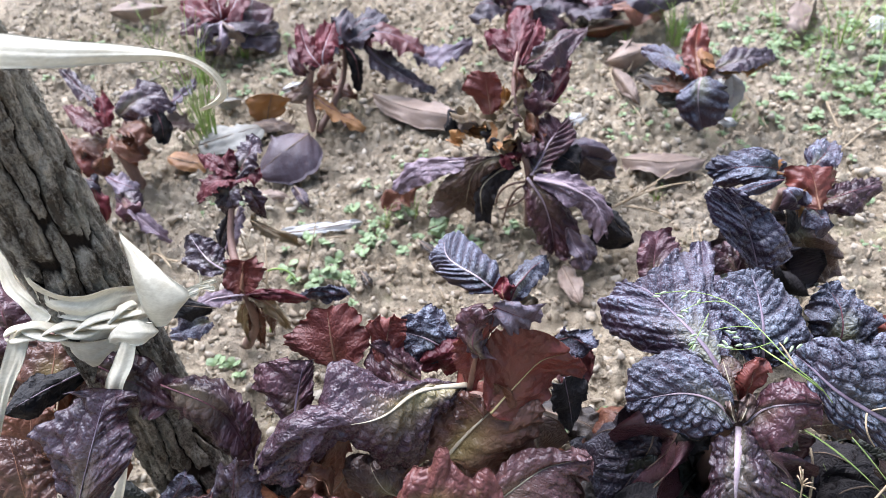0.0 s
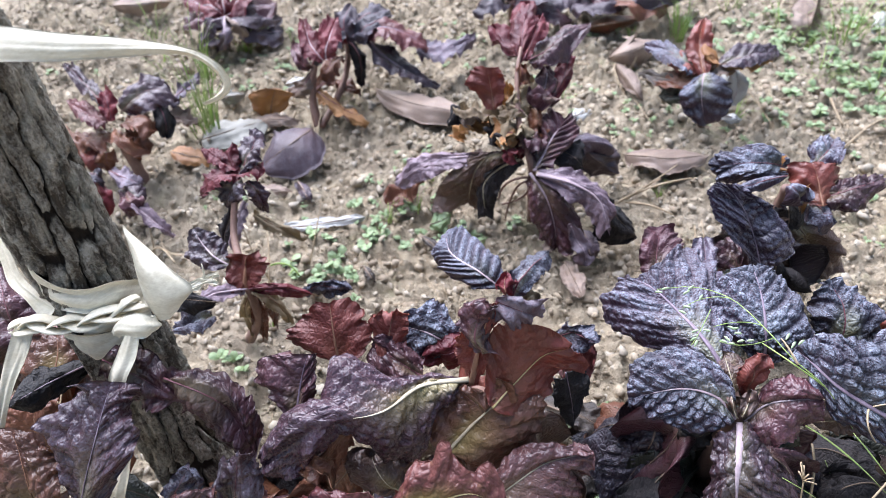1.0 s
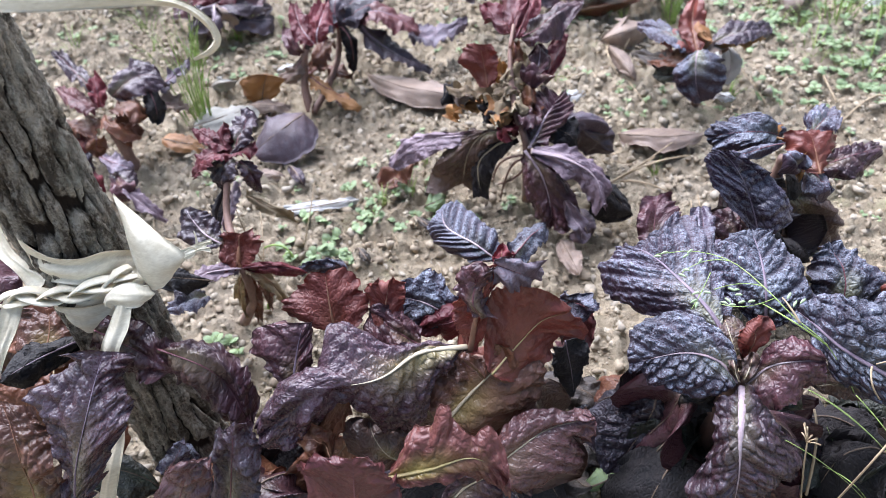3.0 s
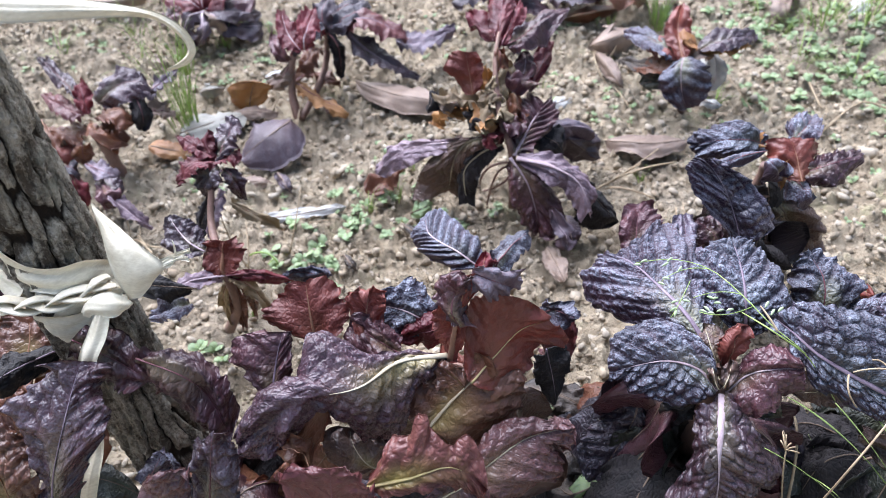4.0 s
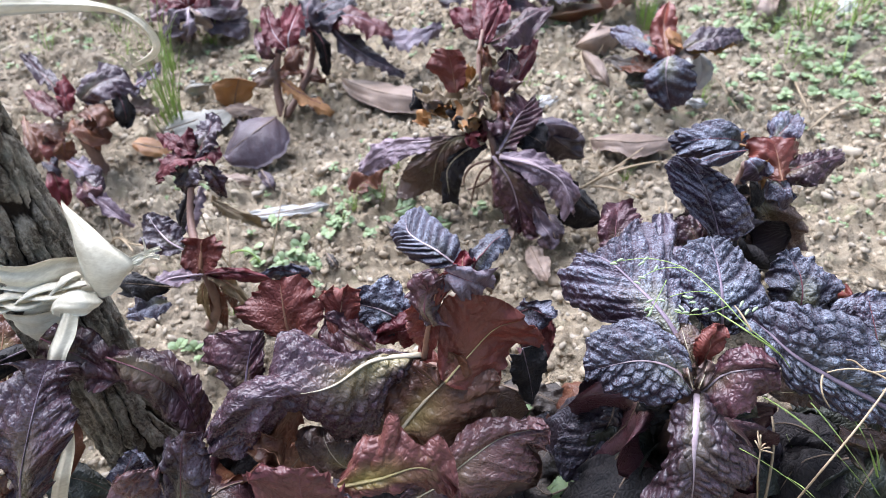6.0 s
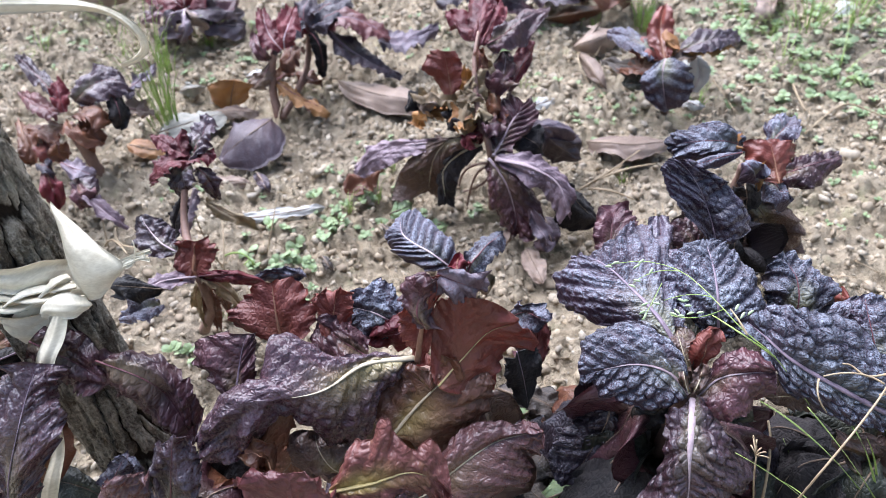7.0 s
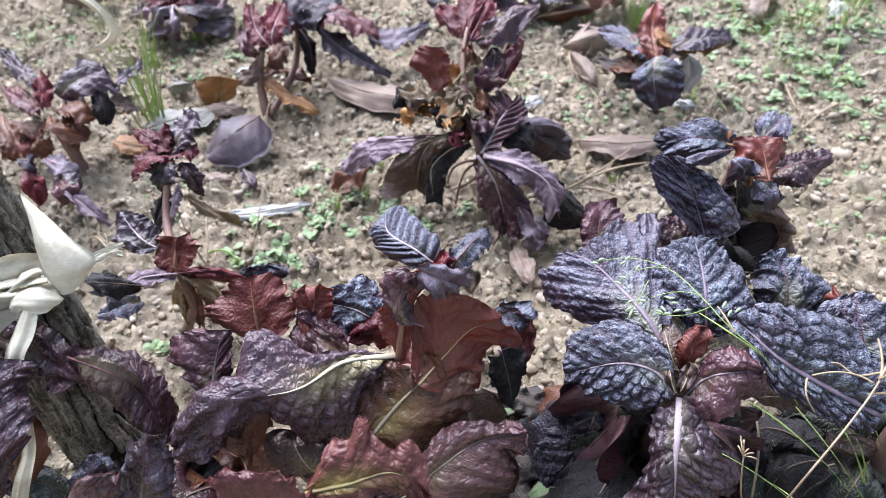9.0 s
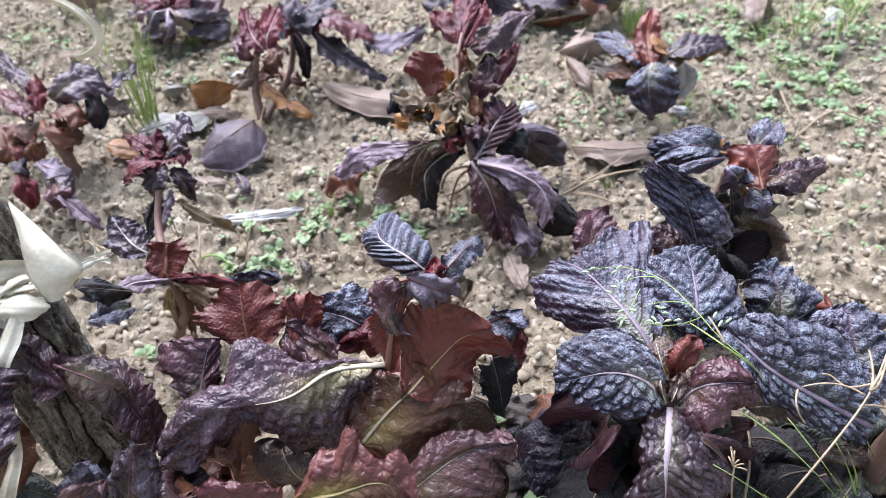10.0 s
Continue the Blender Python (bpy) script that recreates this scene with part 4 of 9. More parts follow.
drape(front, "crimson", [(-0.0303, 0.2826, 0.1500), (-0.0334, 0.2845, 0.1580), (-0.0368, 0.2884, 0.1630)], [(-0.0288, 0.2836, 0.1500), (-0.0293, 0.2874, 0.1580), (-0.0358, 0.2891, 0.1630)], [(-0.0317, 0.2816, 0.1500), (-0.0374, 0.2816, 0.1580), (-0.0378, 0.2877, 0.1630)], rib="wine", puffs=0.001, frill=0.003, arch=0.1, stalk=0.001)
leaf(front, "brown", (-0.0903, 0.2285, 0.1600), (-0.0965, 0.2317, 0.1750), (-0.1102, 0.2353, 0.1700), (-0.0969, 0.2372, 0.1850), (-0.1003, 0.2252, 0.1600), rib='rust', wide=0.5, puffs=0.0006, stalk=0.001)
leaf(front, "olive", (-0.0079, 0.2712, 0.1300), (-0.0330, 0.2685, 0.1500), (-0.0511, 0.2804, 0.1600), (-0.0526, 0.2629, 0.1400), (-0.0248, 0.2835, 0.1600), rib='cream', wide=0.5, stalk=0.001)
leaf(front, "olive", (-0.0528, 0.2436, 0.1300), (-0.0650, 0.2449, 0.1500), (-0.0679, 0.2554, 0.1600), (-0.0824, 0.2377, 0.1500), (-0.0472, 0.2522, 0.1500), rib='cream', wide=0.5, stalk=0.001)
leaf(front, "dead", (0.0861, 0.2694, 0.0300), (0.0726, 0.2842, 0.0300), (0.0854, 0.3026, 0.0400), (0.0575, 0.2855, 0.0200), (0.1041, 0.2981, 0.0200), rib='dull', wide=0.5, stalk=0.001)

# small rimed lettuce behind it
small = plant_at("lettuce", (0.03, 0.425, 0.0), "small purple lettuce with white rime on its leaves")
stem(small, [(0.03, 0.425, 0), (0.033, 0.42, 0.07), (0.032, 0.41, 0.135)], 0.007, 0.005)
drape(small, "rime", [(-0.0140, 0.3322, 0.1650), (-0.0361, 0.3381, 0.1780), (-0.0598, 0.3440, 0.1760)], [(-0.0096, 0.3434, 0.1700), (-0.0166, 0.3464, 0.1840), (-0.0264, 0.3542, 0.1920), (-0.0437, 0.3501, 0.1860), (-0.0584, 0.3466, 0.1790)], [(-0.0172, 0.3290, 0.1540), (-0.0341, 0.3259, 0.1540), (-0.0517, 0.3328, 0.1620), (-0.0601, 0.3406, 0.1720)], rib="pale", puffs=0.003, frill=0.006, arch=0.22, stalk=0.0022)
drape(small, "rime", [(0.0241, 0.4128, 0.1360), (0.0060, 0.4235, 0.1460), (-0.0172, 0.4492, 0.1420), (-0.0232, 0.4877, 0.1300)], [(0.0176, 0.4139, 0.1340), (-0.0063, 0.4213, 0.1320), (-0.0293, 0.4474, 0.1280), (-0.0316, 0.4586, 0.1260), (-0.0213, 0.4650, 0.1340)], [(0.0270, 0.4170, 0.1380), (0.0234, 0.4333, 0.1480), (0.0092, 0.4580, 0.1450), (-0.0079, 0.4862, 0.1350), (-0.0181, 0.4918, 0.1320)], rib="pale", puffs=0.0032, frill=0.004, arch=0.2, stalk=0.0024, fine=0.0012, ribbed=1)
leaf(small, "frost", (0.0309, 0.4045, 0.1350), (0.0446, 0.4197, 0.1470), (0.0636, 0.4397, 0.1500), (0.0355, 0.4345, 0.1460), (0.0572, 0.4176, 0.1450), rib='wine', wide=0.55, puffs=0.002, frill=0.006, stalk=0.0018)
leaf(small, "crimson", (0.0290, 0.4034, 0.1350), (0.0249, 0.4043, 0.1480), (0.0274, 0.4179, 0.1500), (0.0179, 0.4099, 0.1460), (0.0360, 0.4118, 0.1460), rib='rust', wide=0.5, puffs=0.0006, stalk=0.001)
leaf(small, "crimson", (0.0031, 0.3373, 0.1700), (-0.0168, 0.3232, 0.1700), (-0.0369, 0.3234, 0.1650), (-0.0244, 0.3348, 0.1750), (-0.0183, 0.3240, 0.1500), rib='wine', wide=0.5, puffs=0.0015, stalk=0.0012)
leaf(small, "rime", (0.0603, 0.3650, 0.1300), (0.0750, 0.3510, 0.1550), (0.0908, 0.3393, 0.1600), (0.0744, 0.3588, 0.1600), (0.0789, 0.3429, 0.1400), rib='wine', wide=0.5, puffs=0.0026, stalk=0.001)
leaf(small, "straw", (0.0391, 0.4079, 0.1200), (0.0461, 0.4091, 0.1250), (0.0537, 0.4165, 0.1200), (0.0422, 0.4189, 0.1250), (0.0479, 0.4011, 0.1200), rib='dull', wide=0.5, puffs=0.0006, frill=0.008, stalk=0.0006)
leaf(small, "purple", (0.0627, 0.3647, 0.1200), (0.0736, 0.3609, 0.1100), (0.0898, 0.3722, 0.0800), (0.0761, 0.3667, 0.1200), (0.0702, 0.3619, 0.0800), rib='wine', wide=0.5, stalk=0.001)

# frosted lettuce
frosted = plant_at("lettuce", (0.172, 0.297, 0.0), "large dark purple lettuce whose blistered leaves are frosted grey")
stem(frosted, [(0.172, 0.297, 0), (0.174, 0.29, 0.08), (0.175, 0.281, 0.148)], 0.013, 0.008)
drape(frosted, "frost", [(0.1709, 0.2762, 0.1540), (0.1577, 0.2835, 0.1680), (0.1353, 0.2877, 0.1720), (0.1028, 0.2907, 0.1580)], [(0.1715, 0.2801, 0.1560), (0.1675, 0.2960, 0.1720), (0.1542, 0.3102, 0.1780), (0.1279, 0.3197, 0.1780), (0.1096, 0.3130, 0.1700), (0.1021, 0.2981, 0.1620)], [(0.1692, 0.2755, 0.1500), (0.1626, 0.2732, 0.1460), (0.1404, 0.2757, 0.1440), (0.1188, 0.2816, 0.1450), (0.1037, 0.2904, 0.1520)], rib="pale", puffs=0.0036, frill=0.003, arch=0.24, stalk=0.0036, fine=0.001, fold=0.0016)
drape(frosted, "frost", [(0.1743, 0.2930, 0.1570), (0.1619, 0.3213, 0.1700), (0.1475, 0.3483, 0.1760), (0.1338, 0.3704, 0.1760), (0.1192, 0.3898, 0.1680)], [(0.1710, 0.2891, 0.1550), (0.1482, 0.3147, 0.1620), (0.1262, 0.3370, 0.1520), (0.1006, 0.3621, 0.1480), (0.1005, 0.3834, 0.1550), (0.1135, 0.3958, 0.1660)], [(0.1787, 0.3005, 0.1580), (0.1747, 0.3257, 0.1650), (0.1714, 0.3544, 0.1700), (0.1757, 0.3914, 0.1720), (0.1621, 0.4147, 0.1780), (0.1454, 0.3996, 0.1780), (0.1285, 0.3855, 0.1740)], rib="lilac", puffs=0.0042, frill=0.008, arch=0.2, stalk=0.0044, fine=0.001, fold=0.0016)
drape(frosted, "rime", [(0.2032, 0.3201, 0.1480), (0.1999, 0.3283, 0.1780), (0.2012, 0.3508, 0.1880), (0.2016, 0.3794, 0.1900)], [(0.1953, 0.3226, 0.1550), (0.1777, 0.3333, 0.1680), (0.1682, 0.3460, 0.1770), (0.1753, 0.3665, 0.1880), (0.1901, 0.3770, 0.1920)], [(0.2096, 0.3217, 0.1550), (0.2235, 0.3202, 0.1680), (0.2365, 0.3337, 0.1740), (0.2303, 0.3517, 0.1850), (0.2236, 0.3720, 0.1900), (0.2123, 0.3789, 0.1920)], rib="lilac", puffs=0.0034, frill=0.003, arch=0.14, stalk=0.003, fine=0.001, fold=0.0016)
drape(frosted, "purple", [(0.1418, 0.3974, 0.1500), (0.1465, 0.4228, 0.1620), (0.1530, 0.4457, 0.1700)], [(0.1342, 0.4030, 0.1480), (0.1339, 0.4259, 0.1600), (0.1427, 0.4446, 0.1680)], [(0.1581, 0.4036, 0.1520), (0.1662, 0.4279, 0.1620), (0.1597, 0.4451, 0.1700)], rib="wine", puffs=0.0012, frill=0.006, arch=0.1, stalk=0.0014)
drape(frosted, "slate", [(0.1800, 0.3862, 0.1400), (0.1855, 0.4152, 0.1480), (0.1909, 0.4493, 0.1500)], [(0.1714, 0.3868, 0.1400), (0.1723, 0.4161, 0.1480), (0.1816, 0.4452, 0.1500)], [(0.1886, 0.3857, 0.1400), (0.1951, 0.4165, 0.1460), (0.1969, 0.4454, 0.1500)], rib="wine", puffs=0.0014, frill=0.006, stalk=0.001)
drape(frosted, "frost", [(0.2588, 0.3352, 0.1500), (0.2624, 0.3500, 0.1700), (0.2576, 0.3719, 0.1820)], [(0.2469, 0.3391, 0.1500), (0.2398, 0.3534, 0.1680), (0.2498, 0.3702, 0.1820)], [(0.2896, 0.3354, 0.1500), (0.2889, 0.3474, 0.1620), (0.2774, 0.3647, 0.1740), (0.2683, 0.3732, 0.1800)], rib="wine", puffs=0.0034, frill=0.007, arch=0.2, stalk=0.0018, fine=0.0011)
drape(frosted, "purple", [(0.1767, 0.2746, 0.1520), (0.1888, 0.2782, 0.1660), (0.2045, 0.2764, 0.1740), (0.2230, 0.2768, 0.1720)], [(0.1793, 0.2788, 0.1560), (0.1877, 0.2861, 0.1750), (0.2048, 0.2872, 0.1840), (0.2189, 0.2813, 0.1800)], [(0.1787, 0.2723, 0.1500), (0.1900, 0.2591, 0.1480), (0.2042, 0.2604, 0.1540), (0.2222, 0.2687, 0.1620)], rib="pale", puffs=0.0024, frill=0.004, arch=0.22, stalk=0.0026, fine=0.0011)
drape(frosted, "plum", [(0.1744, 0.2729, 0.1520), (0.1661, 0.2441, 0.1460), (0.1655, 0.2287, 0.1240), (0.1668, 0.2205, 0.0900)], [(0.1692, 0.2728, 0.1500), (0.1540, 0.2649, 0.1460), (0.1519, 0.2485, 0.1260), (0.1397, 0.2347, 0.1000), (0.1434, 0.2264, 0.0800)], [(0.1796, 0.2718, 0.1520), (0.1895, 0.2613, 0.1500), (0.1973, 0.2478, 0.1360), (0.2171, 0.2448, 0.1140), (0.2000, 0.2370, 0.1020), (0.1917, 0.2244, 0.0800)], rib="pale", puffs=0.0036, frill=0.005, arch=0.18, stalk=0.005, fine=0.001)
drape(frosted, "dark", [(0.1298, 0.3038, 0.1120), (0.1227, 0.2874, 0.0900), (0.0984, 0.2725, 0.0450)], [(0.1220, 0.3046, 0.1100), (0.1025, 0.3017, 0.0820), (0.0866, 0.2861, 0.0580)], [(0.1351, 0.2990, 0.1080), (0.1430, 0.2878, 0.0800), (0.1274, 0.2742, 0.0480)], rib="dull", puffs=0.0034, frill=0.008, arch=0.16, stalk=0.0018, fine=0.0012)
drape(frosted, "dead", [(0.1521, 0.3010, 0.1000), (0.1484, 0.2899, 0.0800), (0.1502, 0.2791, 0.0500)], [(0.1460, 0.3013, 0.1000), (0.1389, 0.2880, 0.0800), (0.1439, 0.2794, 0.0500)], [(0.1602, 0.3006, 0.1000), (0.1597, 0.2846, 0.0800), (0.1597, 0.2739, 0.0500)], rib="dull", puffs=0.001, frill=0.008, stalk=0.001)
leaf(frosted, "red", (0.1802, 0.2895, 0.1550), (0.1819, 0.2928, 0.1750), (0.1850, 0.3003, 0.1900), (0.1734, 0.2947, 0.1780), (0.1937, 0.2969, 0.1820), rib='rust', wide=0.65, puffs=0.0005, frill=0.006, stalk=0.0012)
leaf(frosted, "olive", (0.1777, 0.2910, 0.1500), (0.1712, 0.2989, 0.1680), (0.1692, 0.3177, 0.1720), (0.1639, 0.3090, 0.1680), (0.1806, 0.3063, 0.1760), rib='cream', wide=0.65, puffs=0.0005, frill=0.005, stalk=0.0015)
leaf(frosted, "olive", (0.1733, 0.2783, 0.1520), (0.1672, 0.2784, 0.1650), (0.1668, 0.2845, 0.1720), (0.1638, 0.2822, 0.1650), (0.1732, 0.2826, 0.1680), rib='cream', wide=0.6, puffs=0.0004, stalk=0.001)
leaf(frosted, "olive", (0.1751, 0.2782, 0.1520), (0.1775, 0.2787, 0.1650), (0.1798, 0.2853, 0.1700), (0.1740, 0.2834, 0.1650), (0.1837, 0.2798, 0.1680), rib='cream', wide=0.6, puffs=0.0004, stalk=0.001)
leaf(frosted, "green", (0.1643, 0.3121, 0.0900), (0.1563, 0.3081, 0.0500), (0.1460, 0.2814, 0.0200), (0.1348, 0.3112, 0.0300), (0.1733, 0.2983, 0.0400), rib='dull', wide=0.5, stalk=0.0012)
leaf(frosted, "dead", (0.1701, 0.2961, 0.1200), (0.1576, 0.2850, 0.1200), (0.1416, 0.2872, 0.1250), (0.1533, 0.2901, 0.1300), (0.1574, 0.2777, 0.1100), rib='dull', wide=0.5, puffs=0.0006, stalk=0.001)
leaf(frosted, "dark", (0.2007, 0.2918, 0.1100), (0.2259, 0.2861, 0.0800), (0.2560, 0.2757, 0.0300), (0.2092, 0.2847, 0.0600), (0.2565, 0.2956, 0.0700), rib='dull', wide=0.5, stalk=0.0015)
leaf(frosted, "dead", (0.1701, 0.2905, 0.1000), (0.1724, 0.2828, 0.0500), (0.1679, 0.2616, 0.0200), (0.1509, 0.2903, 0.0300), (0.1898, 0.2679, 0.0500), rib='dull', wide=0.5, stalk=0.0015)
leaf(frosted, "green", (0.2079, 0.2780, 0.1300), (0.2089, 0.2704, 0.1400), (0.2128, 0.2712, 0.1450), (0.2063, 0.2804, 0.1400), (0.2082, 0.2668, 0.1300), rib='cream', wide=0.5, puffs=0.0006, stalk=0.001)
leaf(frosted, "olive", (0.2840, 0.3038, 0.1000), (0.2514, 0.2965, 0.1200), (0.2273, 0.2908, 0.1300), (0.2460, 0.2968, 0.1400), (0.2628, 0.2904, 0.1000), rib='cream', wide=0.5, stalk=0.0015)
leaf(frosted, "red", (0.3127, 0.3721, 0.1200), (0.3050, 0.3634, 0.1400), (0.3075, 0.3684, 0.1450), (0.3000, 0.3666, 0.1400), (0.3154, 0.3685, 0.1400), rib='rust', wide=0.6, puffs=0.0004, stalk=0.0008)

# frosted lettuce at the edge
edge = plant_at("lettuce", (0.325, 0.275, 0.0), "dark lettuce with one broad blistered leaf frosted blue-grey")
stem(edge, [(0.325, 0.275, 0), (0.325, 0.27, 0.07), (0.318, 0.26, 0.14)], 0.012, 0.008)
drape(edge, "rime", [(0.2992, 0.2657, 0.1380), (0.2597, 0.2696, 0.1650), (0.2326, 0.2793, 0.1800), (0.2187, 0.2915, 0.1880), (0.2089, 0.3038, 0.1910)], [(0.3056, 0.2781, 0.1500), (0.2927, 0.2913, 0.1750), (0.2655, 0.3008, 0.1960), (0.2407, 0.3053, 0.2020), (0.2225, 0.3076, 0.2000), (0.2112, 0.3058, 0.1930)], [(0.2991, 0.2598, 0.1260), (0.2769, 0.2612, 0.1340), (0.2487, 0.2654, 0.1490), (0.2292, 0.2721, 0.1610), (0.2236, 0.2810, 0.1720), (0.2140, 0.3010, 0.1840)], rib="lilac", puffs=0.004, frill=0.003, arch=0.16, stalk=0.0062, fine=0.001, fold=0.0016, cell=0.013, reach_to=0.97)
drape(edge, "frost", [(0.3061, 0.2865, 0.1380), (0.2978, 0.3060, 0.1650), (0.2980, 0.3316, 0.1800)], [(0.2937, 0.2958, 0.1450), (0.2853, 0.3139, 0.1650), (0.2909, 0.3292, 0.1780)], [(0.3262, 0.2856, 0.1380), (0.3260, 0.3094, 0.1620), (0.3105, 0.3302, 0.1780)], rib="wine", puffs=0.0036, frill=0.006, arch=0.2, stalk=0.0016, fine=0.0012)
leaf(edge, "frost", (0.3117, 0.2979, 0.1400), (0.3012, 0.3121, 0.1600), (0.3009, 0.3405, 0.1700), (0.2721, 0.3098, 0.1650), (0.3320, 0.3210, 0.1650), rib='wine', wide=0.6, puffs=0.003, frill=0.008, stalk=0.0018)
leaf(edge, "olive", (0.3504, 0.2650, 0.0500), (0.3143, 0.2633, 0.0800), (0.2853, 0.2633, 0.0900), (0.3019, 0.2681, 0.1100), (0.3147, 0.2488, 0.0500), rib='dull', wide=0.5, stalk=0.0015)

# bolting lettuce with rimed top
rimed = plant_at("lettuce", (0.268, 0.5, 0.0), "bolting purple lettuce with curled rime-covered top leaves")
stem(rimed, [(0.285, 0.535, 0), (0.285, 0.53, 0.08), (0.28, 0.515, 0.145)], 0.006, 0.005)
drape(rimed, "slate", [(0.2353, 0.4288, 0.1350), (0.2251, 0.4403, 0.1650), (0.2116, 0.4479, 0.1900), (0.1985, 0.4528, 0.2060)], [(0.2260, 0.4270, 0.1400), (0.2022, 0.4350, 0.1700), (0.1892, 0.4424, 0.1920), (0.1862, 0.4495, 0.2050), (0.1923, 0.4536, 0.2080)], [(0.2411, 0.4284, 0.1350), (0.2594, 0.4326, 0.1500), (0.2540, 0.4447, 0.1640), (0.2416, 0.4527, 0.1800), (0.2213, 0.4523, 0.1960), (0.2071, 0.4548, 0.2050)], rib="lilac", puffs=0.0022, frill=0.003, arch=0.1, stalk=0.0018, fine=0.0012)
drape(rimed, "purple", [(0.2162, 0.4244, 0.1400), (0.2088, 0.4353, 0.1460), (0.2001, 0.4440, 0.1480)], [(0.2096, 0.4237, 0.1380), (0.1973, 0.4283, 0.1420), (0.1961, 0.4396, 0.1460)], [(0.2200, 0.4311, 0.1460), (0.2168, 0.4426, 0.1500), (0.2066, 0.4475, 0.1500)], rib="wine", puffs=0.0024, frill=0.005, arch=0.16, stalk=0.001)
drape(rimed, "purple", [(0.2981, 0.4919, 0.1520), (0.3185, 0.4878, 0.1640), (0.3578, 0.5082, 0.1580)], [(0.2993, 0.4961, 0.1560), (0.3180, 0.5008, 0.1660), (0.3583, 0.5136, 0.1600)], [(0.2987, 0.4867, 0.1500), (0.3104, 0.4769, 0.1500), (0.3335, 0.4783, 0.1500), (0.3570, 0.5011, 0.1550)], rib="wine", puffs=0.0028, frill=0.004, arch=0.2, stalk=0.0015, fine=0.0013)
drape(rimed, "rime", [(0.2769, 0.5189, 0.1650), (0.2415, 0.5092, 0.1800), (0.2146, 0.5218, 0.1650)], [(0.2745, 0.5291, 0.1720), (0.2448, 0.5265, 0.1860), (0.2241, 0.5317, 0.1800), (0.2142, 0.5281, 0.1700)], [(0.2701, 0.5116, 0.1600), (0.2385, 0.5036, 0.1630), (0.2183, 0.5112, 0.1570), (0.2126, 0.5195, 0.1620)], rib="wine", puffs=0.0036, frill=0.004, arch=0.26, stalk=0.0014, fine=0.0013)
drape(rimed, "russet", [(0.2952, 0.4779, 0.1550), (0.2945, 0.4947, 0.1680), (0.2911, 0.5110, 0.1760)], [(0.2822, 0.4820, 0.1560), (0.2727, 0.4989, 0.1660), (0.2733, 0.5134, 0.1740)], [(0.3080, 0.4832, 0.1560), (0.3178, 0.5034, 0.1660), (0.3060, 0.5131, 0.1760)], rib="rust", puffs=0.0016, frill=0.006, arch=0.08, stalk=0.0016, fine=0.0014)
drape(rimed, "frost", [(0.3001, 0.5188, 0.1650), (0.3125, 0.5296, 0.1720), (0.3312, 0.5573, 0.1660)], [(0.3022, 0.5132, 0.1650), (0.3188, 0.5142, 0.1720), (0.3330, 0.5535, 0.1660)], [(0.2980, 0.5245, 0.1650), (0.3059, 0.5454, 0.1720), (0.3293, 0.5611, 0.1660)], rib="wine", puffs=0.003, frill=0.006, arch=0.2, stalk=0.0012, fine=0.0014)
leaf(rimed, "rime", (0.2614, 0.4861, 0.1830), (0.2368, 0.4755, 0.1870), (0.2138, 0.4694, 0.1840), (0.2388, 0.4828, 0.1870), (0.2378, 0.4722, 0.1820), rib='wine', wide=0.5, puffs=0.001, frill=0.002, arch=0.5, stalk=0.001)
leaf(rimed, "frost", (0.2897, 0.4904, 0.1500), (0.2949, 0.4748, 0.1520), (0.3111, 0.4727, 0.1420), (0.3081, 0.4950, 0.1500), (0.2877, 0.4623, 0.1400), rib='wine', wide=0.55, puffs=0.003, frill=0.008, curl=0.15, stalk=0.0012)
leaf(rimed, "frost", (0.2814, 0.4773, 0.1600), (0.2650, 0.4700, 0.1760), (0.2603, 0.4816, 0.1760), (0.2593, 0.4679, 0.1680), (0.2816, 0.4885, 0.1740), rib='wine', wide=0.5, puffs=0.003, arch=0.5, curl=0.3, stalk=0.001)
leaf(rimed, "orange", (0.2798, 0.4821, 0.1500), (0.2784, 0.4774, 0.1650), (0.2830, 0.4884, 0.1680), (0.2745, 0.4830, 0.1650), (0.2883, 0.4821, 0.1630), rib='rust', wide=0.5, puffs=0.0005, stalk=0.001)
leaf(rimed, "orange", (0.2684, 0.5132, 0.1680), (0.2650, 0.5162, 0.1720), (0.2617, 0.5264, 0.1720), (0.2582, 0.5144, 0.1720), (0.2712, 0.5255, 0.1720), rib='rust', wide=0.5, puffs=0.0005, stalk=0.001)
leaf(rimed, "olive", (0.2871, 0.5056, 0.1200), (0.3145, 0.5002, 0.0850), (0.3404, 0.5025, 0.0400), (0.2796, 0.4927, 0.0800), (0.3521, 0.5136, 0.0700), rib='dull', wide=0.55, puffs=0.0015, frill=0.012, stalk=0.002)
leaf(rimed, "green", (0.2918, 0.5130, 0.1100), (0.3028, 0.5093, 0.0700), (0.3184, 0.5022, 0.0300), (0.2796, 0.5137, 0.0600), (0.3356, 0.5122, 0.0500), rib='dull', wide=0.55, puffs=0.0015, frill=0.012, stalk=0.002)
leaf(rimed, "black", (0.2823, 0.5059, 0.1300), (0.2869, 0.5055, 0.1100), (0.2869, 0.4999, 0.0800), (0.2692, 0.5148, 0.1100), (0.3079, 0.5074, 0.1000), rib='dull', wide=0.5, stalk=0.001)
leaf(rimed, "purple", (0.2762, 0.4948, 0.1200), (0.2341, 0.4683, 0.1200), (0.2165, 0.4619, 0.1000), (0.2283, 0.4834, 0.1200), (0.2407, 0.4602, 0.1000), rib='wine', wide=0.5, stalk=0.001)

